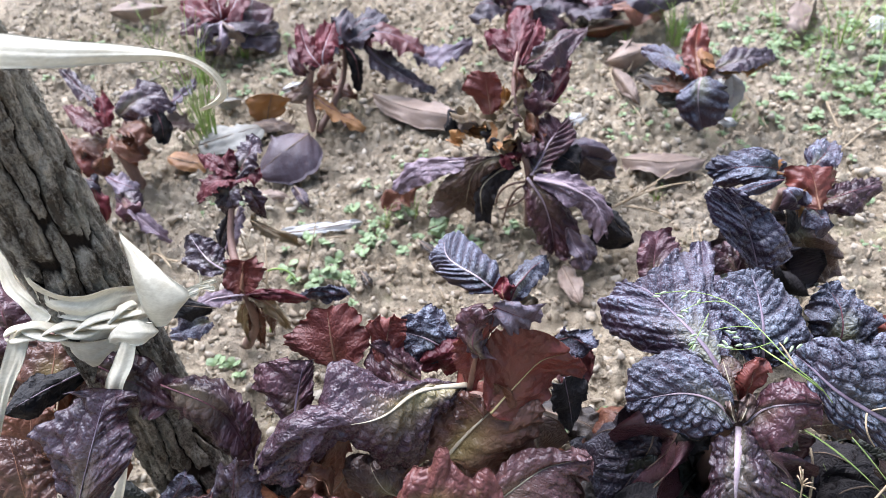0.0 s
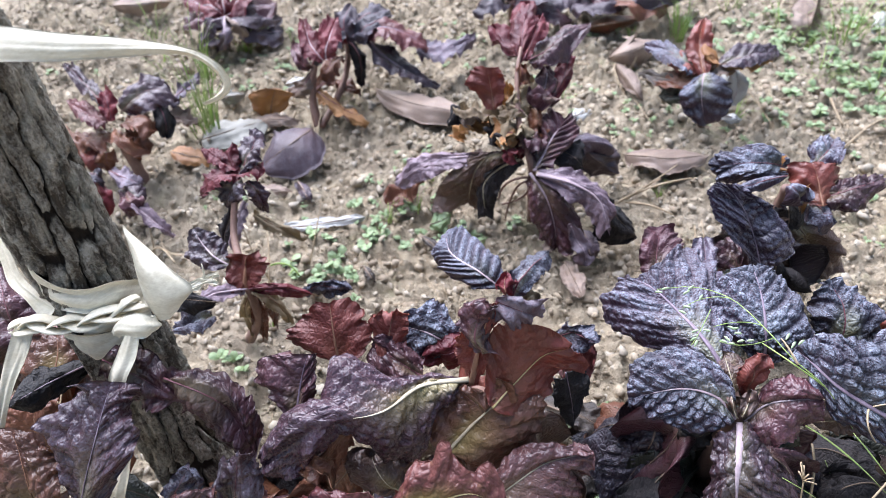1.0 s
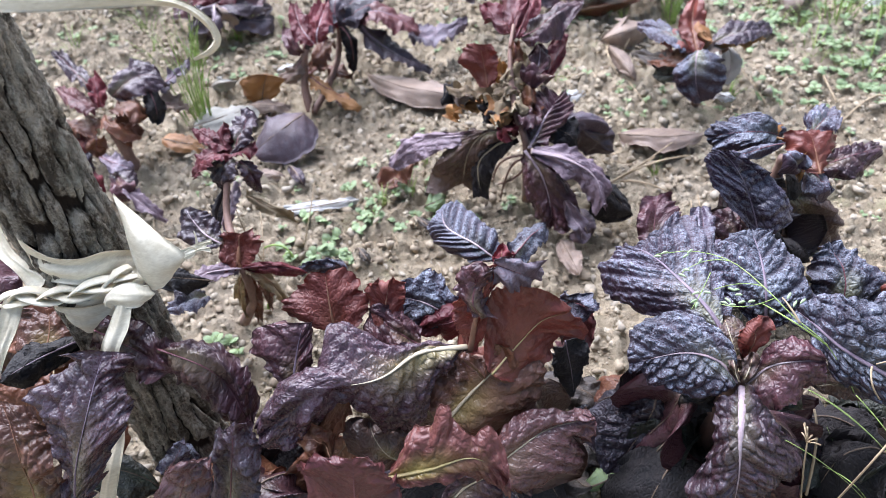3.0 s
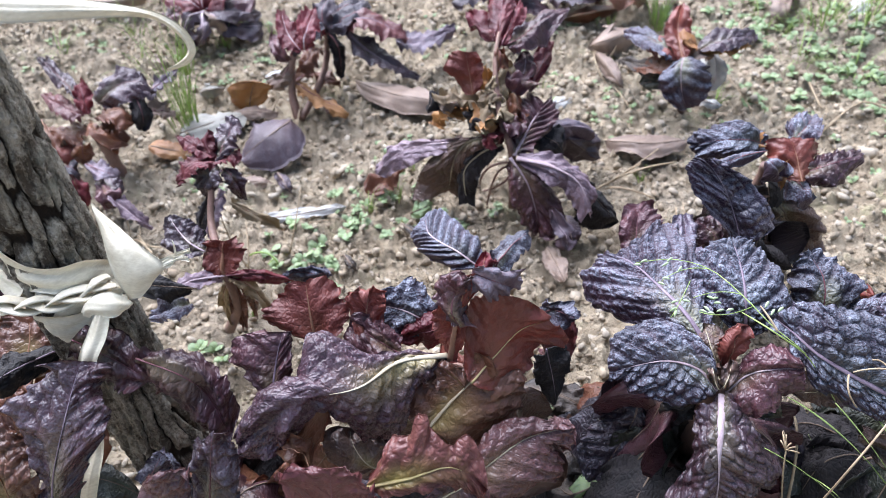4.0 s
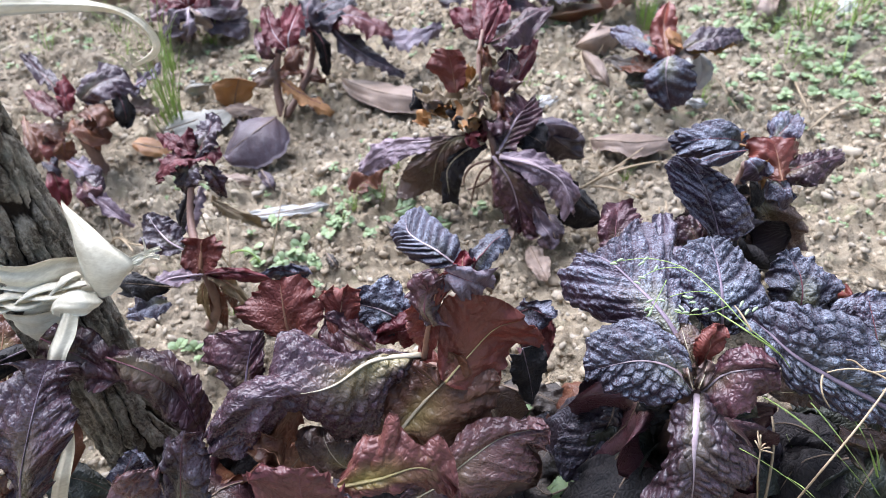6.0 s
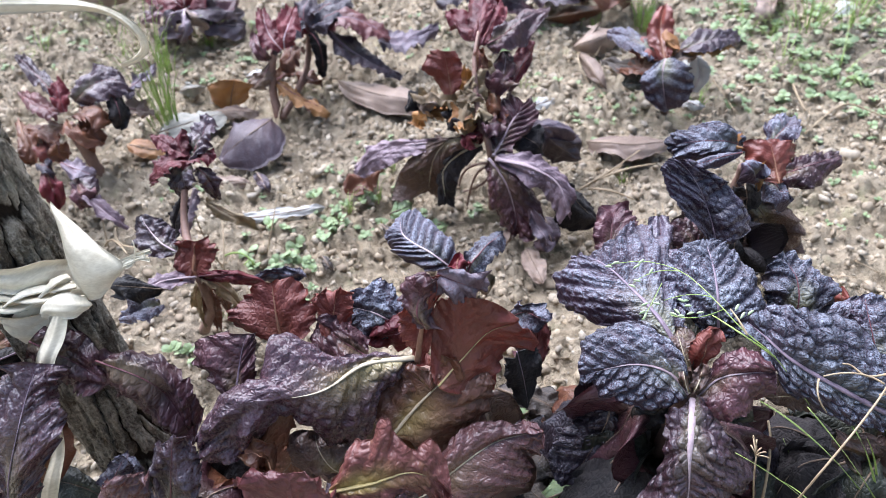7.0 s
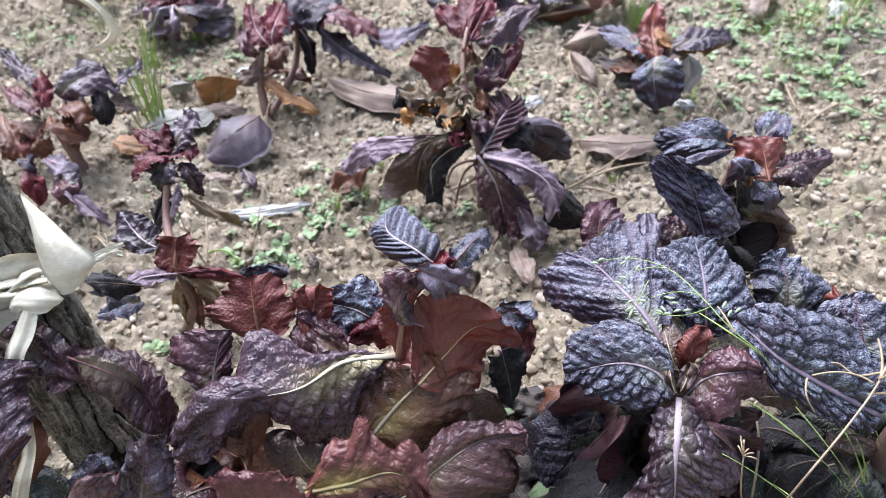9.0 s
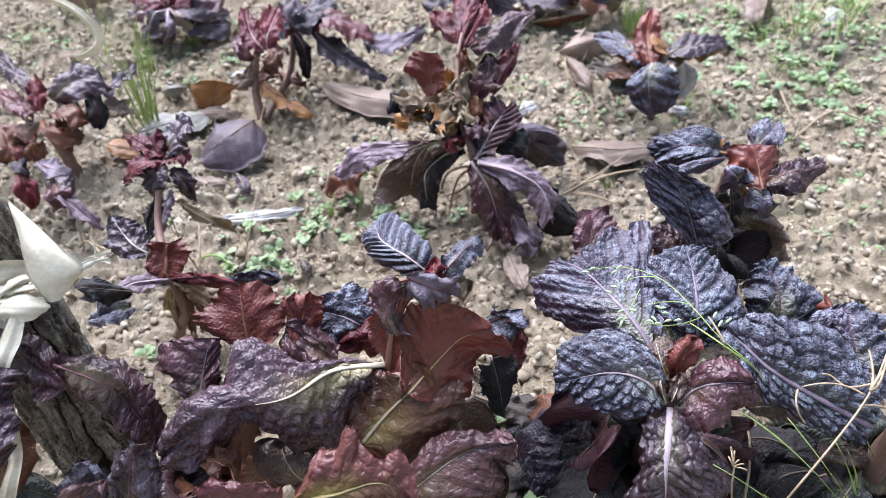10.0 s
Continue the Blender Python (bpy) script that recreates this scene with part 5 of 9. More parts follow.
# tall bolting lettuce in the middle
tall = plant_at("lettuce", (0.068, 0.643, 0.0), "tall bolting red lettuce with drooping wilted lower leaves")
stem(tall, [(0.0680, 0.6429, 0.0000), (0.0672, 0.6350, 0.0450), (0.0644, 0.6244, 0.0920), (0.0533, 0.6493, 0.1250), (0.0526, 0.6911, 0.1600), (0.0583, 0.7223, 0.1750)], 0.0058, 0.0016)
drape(tall, "purple", [(0.0626, 0.6156, 0.0900), (0.0771, 0.5976, 0.0750), (0.0867, 0.5867, 0.0450), (0.0904, 0.5791, 0.0150)], [(0.0587, 0.6100, 0.0850), (0.0614, 0.5985, 0.0600), (0.0709, 0.5867, 0.0300), (0.0844, 0.5787, 0.0100)], [(0.0721, 0.6098, 0.0880), (0.0981, 0.6014, 0.0720), (0.1143, 0.5901, 0.0480), (0.1166, 0.5781, 0.0200), (0.1001, 0.5723, 0.0100)], rib="pale", puffs=0.0026, frill=0.006, arch=0.18, stalk=0.0046, fine=0.0016)
drape(tall, "orchid", [(0.0693, 0.6115, 0.0920), (0.1031, 0.5997, 0.0880), (0.1302, 0.5887, 0.0750), (0.1412, 0.5724, 0.0500)], [(0.0726, 0.6166, 0.0930), (0.1135, 0.6150, 0.0900), (0.1340, 0.6028, 0.0820), (0.1489, 0.5825, 0.0600), (0.1439, 0.5702, 0.0400)], [(0.0720, 0.6079, 0.0880), (0.0974, 0.5960, 0.0750), (0.1174, 0.5872, 0.0620), (0.1325, 0.5695, 0.0350)], rib="pale", puffs=0.0016, frill=0.006, arch=0.06, stalk=0.0075, fine=0.0016)
drape(tall, "orchid", [(0.0417, 0.6411, 0.0920), (-0.0067, 0.6538, 0.0850), (-0.0513, 0.6654, 0.0700), (-0.0841, 0.6573, 0.0450)], [(0.0389, 0.6450, 0.0930), (-0.0095, 0.6581, 0.0880), (-0.0543, 0.6777, 0.0750), (-0.0816, 0.6700, 0.0550)], [(0.0384, 0.6371, 0.0900), (-0.0010, 0.6504, 0.0780), (-0.0394, 0.6529, 0.0600), (-0.0740, 0.6522, 0.0420)], rib="pale", puffs=0.0014, frill=0.007, arch=0.2, stalk=0.0045, fine=0.0016)
drape(tall, "olive", [(0.0524, 0.6390, 0.0980), (0.0239, 0.6450, 0.0940), (0.0046, 0.6434, 0.0700), (-0.0041, 0.6511, 0.0200)], [(0.0479, 0.6427, 0.1000), (0.0058, 0.6473, 0.0920), (-0.0304, 0.6504, 0.0550), (-0.0445, 0.6502, 0.0150)], [(0.0534, 0.6370, 0.0950), (0.0262, 0.6385, 0.0800), (0.0130, 0.6431, 0.0500), (0.0082, 0.6446, 0.0120)], rib="cream", puffs=0.002, frill=0.006, arch=0.18, stalk=0.005, fine=0.0016)
drape(tall, "black", [(0.0545, 0.6343, 0.0940), (0.0322, 0.6380, 0.0800), (0.0150, 0.6355, 0.0600), (0.0158, 0.6299, 0.0200)], [(0.0504, 0.6366, 0.0940), (0.0233, 0.6417, 0.0800), (0.0072, 0.6410, 0.0600), (0.0082, 0.6305, 0.0200)], [(0.0580, 0.6334, 0.0900), (0.0410, 0.6354, 0.0700), (0.0293, 0.6320, 0.0500), (0.0245, 0.6302, 0.0150)], rib="cream", puffs=0.0014, frill=0.006, arch=0.1, stalk=0.005, fine=0.0016)
drape(tall, "purple", [(0.0668, 0.6165, 0.0920), (0.0851, 0.6465, 0.1050), (0.1032, 0.6751, 0.1150)], [(0.0635, 0.6282, 0.0950), (0.0690, 0.6622, 0.1080), (0.0890, 0.6926, 0.1180)], [(0.0751, 0.6241, 0.0900), (0.1023, 0.6398, 0.1000), (0.1166, 0.6630, 0.1080), (0.1132, 0.6896, 0.1170)], rib="pale", puffs=0.003, frill=0.007, arch=0.1, stalk=0.0036, fine=0.0015, ribbed=1)
drape(tall, "red", [(0.0273, 0.6682, 0.1350), (0.0242, 0.6752, 0.1580), (0.0211, 0.6805, 0.1780)], [(0.0174, 0.6745, 0.1350), (0.0025, 0.6823, 0.1550), (0.0034, 0.6850, 0.1700), (0.0138, 0.6869, 0.1780)], [(0.0352, 0.6703, 0.1400), (0.0389, 0.6758, 0.1600), (0.0337, 0.6792, 0.1780)], rib="rust", puffs=0.0008, frill=0.004, arch=0.08, stalk=0.0016)
leaf(tall, "black", (0.1324, 0.6114, 0.0600), (0.1520, 0.5952, 0.0450), (0.1769, 0.5906, 0.0150), (0.1342, 0.5839, 0.0200), (0.1667, 0.6091, 0.0400), rib='dull', wide=0.55, puffs=0.002, stalk=0.001)
leaf(tall, "black", (0.0908, 0.6560, 0.1000), (0.1078, 0.6429, 0.0900), (0.1239, 0.6431, 0.0700), (0.0959, 0.6390, 0.0750), (0.1258, 0.6669, 0.0900), rib='dull', wide=0.5, puffs=0.0016, stalk=0.001)
leaf(tall, "lilac", (0.1074, 0.6652, 0.0850), (0.1361, 0.6730, 0.0850), (0.1650, 0.6823, 0.0650), (0.1363, 0.6963, 0.0800), (0.1379, 0.6756, 0.0600), rib='pale', wide=0.5, puffs=0.001, stalk=0.0012)
leaf(tall, "maroon", (0.1283, 0.6787, 0.0700), (0.1444, 0.6744, 0.0550), (0.1704, 0.6860, 0.0300), (0.1336, 0.6785, 0.0300), (0.1681, 0.7027, 0.0500), rib='dull', wide=0.5, puffs=0.001, stalk=0.001)
leaf(tall, "crimson", (0.0578, 0.7165, 0.1650), (0.0452, 0.7390, 0.1700), (0.0324, 0.7710, 0.1720), (0.0289, 0.7483, 0.1680), (0.0568, 0.7591, 0.1720), rib='wine', wide=0.55, puffs=0.0015, stalk=0.0015)
leaf(tall, "crimson", (0.0574, 0.7106, 0.1650), (0.0624, 0.7495, 0.1800), (0.0697, 0.8017, 0.1900), (0.0492, 0.7770, 0.1800), (0.0819, 0.7797, 0.1800), rib='wine', wide=0.6, puffs=0.0025, stalk=0.0016)
leaf(tall, "crimson", (0.0598, 0.7104, 0.1650), (0.0743, 0.7450, 0.1750), (0.0854, 0.7832, 0.1780), (0.0675, 0.7521, 0.1750), (0.0868, 0.7467, 0.1700), rib='wine', wide=0.55, puffs=0.002, stalk=0.0014)
leaf(tall, "purple", (0.0660, 0.7132, 0.1650), (0.0957, 0.7259, 0.1760), (0.1383, 0.7688, 0.1760), (0.0955, 0.7558, 0.1760), (0.1035, 0.7120, 0.1680), rib='wine', wide=0.55, puffs=0.0028, frill=0.006, stalk=0.0018)
leaf(tall, "purple", (0.0782, 0.6895, 0.1320), (0.0860, 0.7119, 0.1400), (0.0840, 0.7256, 0.1500), (0.0643, 0.7061, 0.1400), (0.0983, 0.7116, 0.1380), rib='pale', wide=0.55, puffs=0.0022, stalk=0.0015)
leaf(tall, "crimson", (0.0906, 0.6923, 0.1280), (0.1061, 0.7266, 0.1320), (0.1157, 0.7606, 0.1400), (0.0907, 0.7292, 0.1350), (0.1221, 0.7403, 0.1300), rib='wine', wide=0.55, puffs=0.002, stalk=0.0015)
leaf(tall, "purple", (0.0928, 0.6833, 0.1280), (0.0796, 0.6846, 0.1350), (0.0631, 0.6894, 0.1400), (0.0791, 0.7012, 0.1400), (0.0769, 0.6731, 0.1300), rib='wine', wide=0.5, puffs=0.003, frill=0.012, stalk=0.001)
leaf(tall, "straw", (0.0433, 0.6628, 0.1200), (0.0140, 0.6740, 0.1250), (-0.0152, 0.6899, 0.1200), (0.0137, 0.6944, 0.1250), (0.0085, 0.6571, 0.1249), rib='dull', puffs=0.001, frill=0.012, stalk=0.0008, wide=0.55)
leaf(tall, "straw", (0.0488, 0.6548, 0.1180), (0.0416, 0.6482, 0.1300), (0.0251, 0.6570, 0.1180), (0.0415, 0.6713, 0.1299), (0.0393, 0.6264, 0.1299), rib='dull', puffs=0.001, frill=0.012, stalk=0.0008, wide=0.55)
leaf(tall, "straw", (0.0610, 0.6589, 0.1180), (0.0451, 0.6394, 0.1240), (0.0362, 0.6447, 0.1080), (0.0390, 0.6523, 0.1234), (0.0487, 0.6257, 0.1234), rib='dull', puffs=0.001, frill=0.012, stalk=0.0008, wide=0.55)
leaf(tall, "black", (0.0406, 0.6683, 0.1200), (0.0279, 0.6516, 0.1180), (0.0233, 0.6479, 0.1080), (0.0178, 0.6635, 0.1174), (0.0361, 0.6381, 0.1174), rib='dull', puffs=0.001, frill=0.012, stalk=0.0008, wide=0.55)
leaf(tall, "straw", (0.0558, 0.6700, 0.1250), (0.0629, 0.6863, 0.1350), (0.0731, 0.7027, 0.1450), (0.0721, 0.6803, 0.1360), (0.0554, 0.6956, 0.1360), rib='dull', puffs=0.001, frill=0.012, stalk=0.0008, wide=0.55)
leaf(tall, "orange", (0.0495, 0.6653, 0.1250), (0.0446, 0.6802, 0.1400), (0.0426, 0.6942, 0.1520), (0.0532, 0.6845, 0.1413), (0.0354, 0.6789, 0.1413), rib='dull', puffs=0.001, frill=0.012, stalk=0.0008, wide=0.55)
leaf(tall, "crimson", (0.0504, 0.6363, 0.0950), (0.0491, 0.6427, 0.1050), (0.0363, 0.6508, 0.1000), (0.0542, 0.6540, 0.1052), (0.0426, 0.6330, 0.1052), rib='dull', puffs=0.001, frill=0.012, stalk=0.0008, wide=0.55)
leaf(tall, "orange", (0.0401, 0.6640, 0.1050), (0.0071, 0.6903, 0.1000), (-0.0167, 0.7081, 0.0700), (0.0034, 0.7124, 0.0981), (0.0051, 0.6733, 0.0981), rib='dull', puffs=0.001, frill=0.012, stalk=0.0008, wide=0.55)
leaf(tall, "tan", (0.0442, 0.6787, 0.1200), (0.0075, 0.6864, 0.1100), (-0.0179, 0.7036, 0.1000), (0.0040, 0.6986, 0.1090), (0.0049, 0.6769, 0.1090), rib='dull', puffs=0.001, frill=0.012, stalk=0.0008, wide=0.55)
leaf(tall, "brown", (0.0654, 0.6798, 0.1250), (0.0731, 0.6622, 0.1220), (0.0755, 0.6536, 0.1100), (0.0644, 0.6551, 0.1212), (0.0828, 0.6669, 0.1212), rib='dull', puffs=0.001, frill=0.012, stalk=0.0008, wide=0.55)
leaf(tall, "black", (-0.0103, 0.6949, 0.1200), (-0.0149, 0.6768, 0.1250), (-0.0180, 0.6707, 0.1150), (-0.0220, 0.6811, 0.1247), (-0.0086, 0.6703, 0.1247), rib='dull', puffs=0.001, frill=0.012, stalk=0.0008, wide=0.55)
leaf(tall, "straw", (0.0540, 0.6604, 0.1280), (0.0436, 0.6620, 0.1380), (0.0345, 0.6592, 0.1300), (0.0435, 0.6789, 0.1380), (0.0418, 0.6454, 0.1380), rib='wine', puffs=0.002, frill=0.01, stalk=0.001, wide=0.55, teeth=0.12)
leaf(tall, "orange", (0.0528, 0.6434, 0.1150), (0.0392, 0.6398, 0.1220), (0.0274, 0.6407, 0.1150), (0.0377, 0.6549, 0.1219), (0.0383, 0.6248, 0.1219), rib='wine', puffs=0.002, frill=0.01, stalk=0.001, wide=0.55, teeth=0.12)
leaf(tall, "purple", (0.0551, 0.6424, 0.1120), (0.0681, 0.6356, 0.1160), (0.0736, 0.6305, 0.1050), (0.0625, 0.6205, 0.1156), (0.0757, 0.6499, 0.1156), rib='wine', puffs=0.002, frill=0.01, stalk=0.001, wide=0.55, teeth=0.12)
leaf(tall, "crimson", (0.0565, 0.6370, 0.1050), (0.0472, 0.6288, 0.1080), (0.0398, 0.6263, 0.0980), (0.0418, 0.6395, 0.1076), (0.0509, 0.6174, 0.1076), rib='wine', puffs=0.002, frill=0.01, stalk=0.001, wide=0.55, teeth=0.12)
leaf(tall, "brown", (0.0520, 0.6821, 0.1520), (0.0584, 0.6882, 0.1600), (0.0570, 0.7031, 0.1660), (0.0654, 0.6866, 0.1607), (0.0517, 0.6920, 0.1607), rib='wine', puffs=0.002, frill=0.01, stalk=0.001, wide=0.55, teeth=0.12)
leaf(tall, "straw", (0.0534, 0.6515, 0.1200), (0.0602, 0.6472, 0.1260), (0.0659, 0.6452, 0.1200), (0.0581, 0.6334, 0.1259), (0.0636, 0.6608, 0.1259), rib='wine', puffs=0.002, frill=0.01, stalk=0.001, wide=0.55, teeth=0.12)
leaf(tall, "straw", (0.0532, 0.6656, 0.1350), (0.0468, 0.6661, 0.1420), (0.0494, 0.6779, 0.1480), (0.0531, 0.6691, 0.1426), (0.0403, 0.6644, 0.1426), rib='wine', puffs=0.002, frill=0.01, stalk=0.001, wide=0.55, teeth=0.12)
stem(tall, [(0.0662, 0.6235, 0.0700), (0.0499, 0.6339, 0.0550), (0.0390, 0.6461, 0.0000)], 0.0014, 0.001, label="dry leaf stalk")
stem(tall, [(0.0647, 0.6265, 0.0600), (0.0527, 0.6325, 0.0400), (0.0356, 0.6479, 0.0200)], 0.0014, 0.001, label="dry leaf stalk")
stem(tall, [(0.0654, 0.6205, 0.0800), (0.0405, 0.6257, 0.0700), (0.0313, 0.6462, 0.0300)], 0.0014, 0.001, label="dry leaf stalk")
leaf(tall, "brown", (-0.0557, 0.6840, 0.0300), (-0.0798, 0.6827, 0.0200), (-0.1004, 0.6678, 0.0080), (-0.0919, 0.6970, 0.0178), (-0.0767, 0.6650, 0.0178), rib='rust', stalk=0.001)
leaf(tall, "lilac", (0.1024, 0.5798, 0.0500), (0.1134, 0.5659, 0.0300), (0.1177, 0.5544, 0.0120), (0.1032, 0.5583, 0.0262), (0.1266, 0.5686, 0.0262), rib='pale', stalk=0.0012)

# small red lettuce by the stake
slender = plant_at("lettuce", (-0.228, 0.478, 0.0), "slender red lettuce with dried yellow lower leaves")
stem(slender, [(-0.2279, 0.4781, 0.0000), (-0.2077, 0.4676, 0.0450), (-0.2018, 0.4558, 0.1000), (-0.2243, 0.5132, 0.1100), (-0.2218, 0.5487, 0.1420)], 0.005, 0.0028)
drape(slender, "plum", [(-0.2190, 0.5621, 0.1450), (-0.2104, 0.5799, 0.1580), (-0.2043, 0.6027, 0.1680)], [(-0.2146, 0.5592, 0.1450), (-0.1977, 0.5720, 0.1580), (-0.2011, 0.6007, 0.1680)], [(-0.2235, 0.5649, 0.1450), (-0.2233, 0.5880, 0.1580), (-0.2076, 0.6047, 0.1680)], rib="wine", puffs=0.002, frill=0.005, arch=0.12, stalk=0.0014, fine=0.0014, teeth=0.1)
drape(slender, "crimson", [(-0.2219, 0.5658, 0.1450), (-0.2398, 0.5731, 0.1540), (-0.2592, 0.5883, 0.1560)], [(-0.2213, 0.5692, 0.1450), (-0.2382, 0.5831, 0.1540), (-0.2588, 0.5908, 0.1560)], [(-0.2226, 0.5624, 0.1450), (-0.2414, 0.5633, 0.1540), (-0.2595, 0.5857, 0.1560)], rib="wine", puffs=0.002, frill=0.005, arch=0.12, stalk=0.0014, fine=0.0014, teeth=0.1)
drape(slender, "crimson", [(-0.2208, 0.5657, 0.1450), (-0.2291, 0.5741, 0.1580), (-0.2258, 0.5847, 0.1660)], [(-0.2186, 0.5684, 0.1450), (-0.2205, 0.5769, 0.1580), (-0.2234, 0.5836, 0.1660)], [(-0.2231, 0.5630, 0.1450), (-0.2376, 0.5713, 0.1580), (-0.2283, 0.5859, 0.1660)], rib="wine", puffs=0.002, frill=0.005, arch=0.12, stalk=0.0014, fine=0.0014, teeth=0.1)
drape(slender, "crimson", [(-0.2206, 0.5587, 0.1450), (-0.2390, 0.5536, 0.1500), (-0.2588, 0.5515, 0.1280)], [(-0.2216, 0.5640, 0.1450), (-0.2464, 0.5671, 0.1500), (-0.2612, 0.5537, 0.1280)], [(-0.2196, 0.5535, 0.1450), (-0.2317, 0.5405, 0.1500), (-0.2564, 0.5492, 0.1280)], rib="wine", puffs=0.002, frill=0.005, arch=0.12, stalk=0.0014, fine=0.0014, teeth=0.1)
drape(slender, "plum", [(-0.2166, 0.5549, 0.1450), (-0.2260, 0.5464, 0.1400), (-0.2328, 0.5440, 0.1200)], [(-0.2216, 0.5613, 0.1450), (-0.2422, 0.5572, 0.1400), (-0.2369, 0.5450, 0.1200)], [(-0.2117, 0.5486, 0.1450), (-0.2102, 0.5359, 0.1400), (-0.2288, 0.5430, 0.1200)], rib="wine", puffs=0.002, frill=0.005, arch=0.12, stalk=0.0014, fine=0.0014, teeth=0.1)
drape(slender, "plum", [(-0.2108, 0.5528, 0.1450), (-0.2026, 0.5486, 0.1300), (-0.1991, 0.5467, 0.1100)], [(-0.2125, 0.5502, 0.1450), (-0.2086, 0.5424, 0.1300), (-0.2007, 0.5455, 0.1100)], [(-0.2090, 0.5554, 0.1450), (-0.1966, 0.5548, 0.1300), (-0.1974, 0.5479, 0.1100)], rib="wine", puffs=0.002, frill=0.005, arch=0.12, stalk=0.0014, fine=0.0014, teeth=0.1)
drape(slender, "crimson", [(-0.2162, 0.5584, 0.1450), (-0.2049, 0.5633, 0.1500), (-0.1959, 0.5626, 0.1460)], [(-0.2141, 0.5550, 0.1450), (-0.2015, 0.5520, 0.1500), (-0.1960, 0.5599, 0.1460)], [(-0.2182, 0.5618, 0.1450), (-0.2085, 0.5749, 0.1500), (-0.1958, 0.5653, 0.1460)], rib="wine", puffs=0.002, frill=0.005, arch=0.12, stalk=0.0014, fine=0.0014, teeth=0.1)
drape(slender, "orchid", [(-0.2222, 0.5559, 0.1180), (-0.2264, 0.5375, 0.1050), (-0.2339, 0.5214, 0.0850)], [(-0.2249, 0.5568, 0.1180), (-0.2341, 0.5402, 0.1050), (-0.2358, 0.5221, 0.0850)], [(-0.2196, 0.5549, 0.1180), (-0.2189, 0.5348, 0.1050), (-0.2320, 0.5208, 0.0850)], rib="pale", puffs=0.0006, frill=0.003, arch=0.2, stalk=0.003)
drape(slender, "straw", [(-0.2158, 0.5526, 0.1000), (-0.1953, 0.5529, 0.0850), (-0.1783, 0.5662, 0.0500)], [(-0.2161, 0.5499, 0.1000), (-0.1968, 0.5456, 0.0850), (-0.1789, 0.5644, 0.0500)], [(-0.2155, 0.5553, 0.1000), (-0.1937, 0.5604, 0.0850), (-0.1778, 0.5680, 0.0500)], rib="rust", puffs=0.0006, frill=0.003, arch=0.2, stalk=0.0012)
drape(slender, "black", [(-0.2293, 0.5461, 0.1180), (-0.2382, 0.5339, 0.1000), (-0.2446, 0.5233, 0.0800)], [(-0.2320, 0.5474, 0.1180), (-0.2458, 0.5368, 0.1000), (-0.2465, 0.5238, 0.0800)], [(-0.2266, 0.5448, 0.1180), (-0.2305, 0.5311, 0.1000), (-0.2426, 0.5228, 0.0800)], rib="dull", puffs=0.001, frill=0.004, stalk=0.001)
drape(slender, "plum", [(-0.2175, 0.4667, 0.1200), (-0.2363, 0.4764, 0.1300), (-0.2516, 0.4972, 0.1380)], [(-0.2218, 0.4642, 0.1170), (-0.2410, 0.4643, 0.1180), (-0.2608, 0.4810, 0.1200), (-0.2577, 0.4959, 0.1340)], [(-0.2184, 0.4742, 0.1220), (-0.2229, 0.4861, 0.1340), (-0.2407, 0.4950, 0.1380)], rib="pale", puffs=0.0024, frill=0.004, arch=0.16, stalk=0.0022, fine=0.0013)
drape(slender, "red", [(-0.2042, 0.4572, 0.1000), (-0.2018, 0.4621, 0.1180), (-0.1990, 0.4683, 0.1300)], [(-0.2104, 0.4575, 0.1000), (-0.2203, 0.4606, 0.1120), (-0.2195, 0.4693, 0.1260), (-0.2089, 0.4697, 0.1320)], [(-0.1979, 0.4568, 0.1000), (-0.1876, 0.4579, 0.1100), (-0.1808, 0.4663, 0.1240), (-0.1898, 0.4700, 0.1320)], rib="rust", puffs=0.0014, frill=0.006, arch=0.08, stalk=0.004, fine=0.0013, teeth=0.08)
drape(slender, "orchid", [(-0.2036, 0.4543, 0.1000), (-0.2231, 0.4417, 0.1100), (-0.2432, 0.4288, 0.1120)], [(-0.2044, 0.4571, 0.1000), (-0.2260, 0.4492, 0.1100), (-0.2441, 0.4305, 0.1120)], [(-0.2029, 0.4516, 0.1000), (-0.2202, 0.4343, 0.1100), (-0.2423, 0.4270, 0.1120)], rib="pale", puffs=0.0008, frill=0.003, arch=0.2, stalk=0.0032)
drape(slender, "straw", [(-0.1982, 0.4526, 0.1000), (-0.1820, 0.4532, 0.0850), (-0.1737, 0.4560, 0.0500)], [(-0.1987, 0.4496, 0.1000), (-0.1856, 0.4460, 0.0850), (-0.1750, 0.4546, 0.0500)], [(-0.1977, 0.4557, 0.1000), (-0.1784, 0.4606, 0.0850), (-0.1724, 0.4574, 0.0500)], rib="rust", puffs=0.0008, frill=0.004, arch=0.2, stalk=0.002)
drape(slender, "frost", [(-0.2315, 0.4320, 0.0900), (-0.2408, 0.4184, 0.1000), (-0.2604, 0.4169, 0.0900)], [(-0.2336, 0.4371, 0.0900), (-0.2480, 0.4323, 0.1000), (-0.2625, 0.4202, 0.0900)], [(-0.2294, 0.4269, 0.0900), (-0.2338, 0.4048, 0.1000), (-0.2584, 0.4136, 0.0900)], rib="wine", puffs=0.003, frill=0.004, arch=0.25, stalk=0.001)
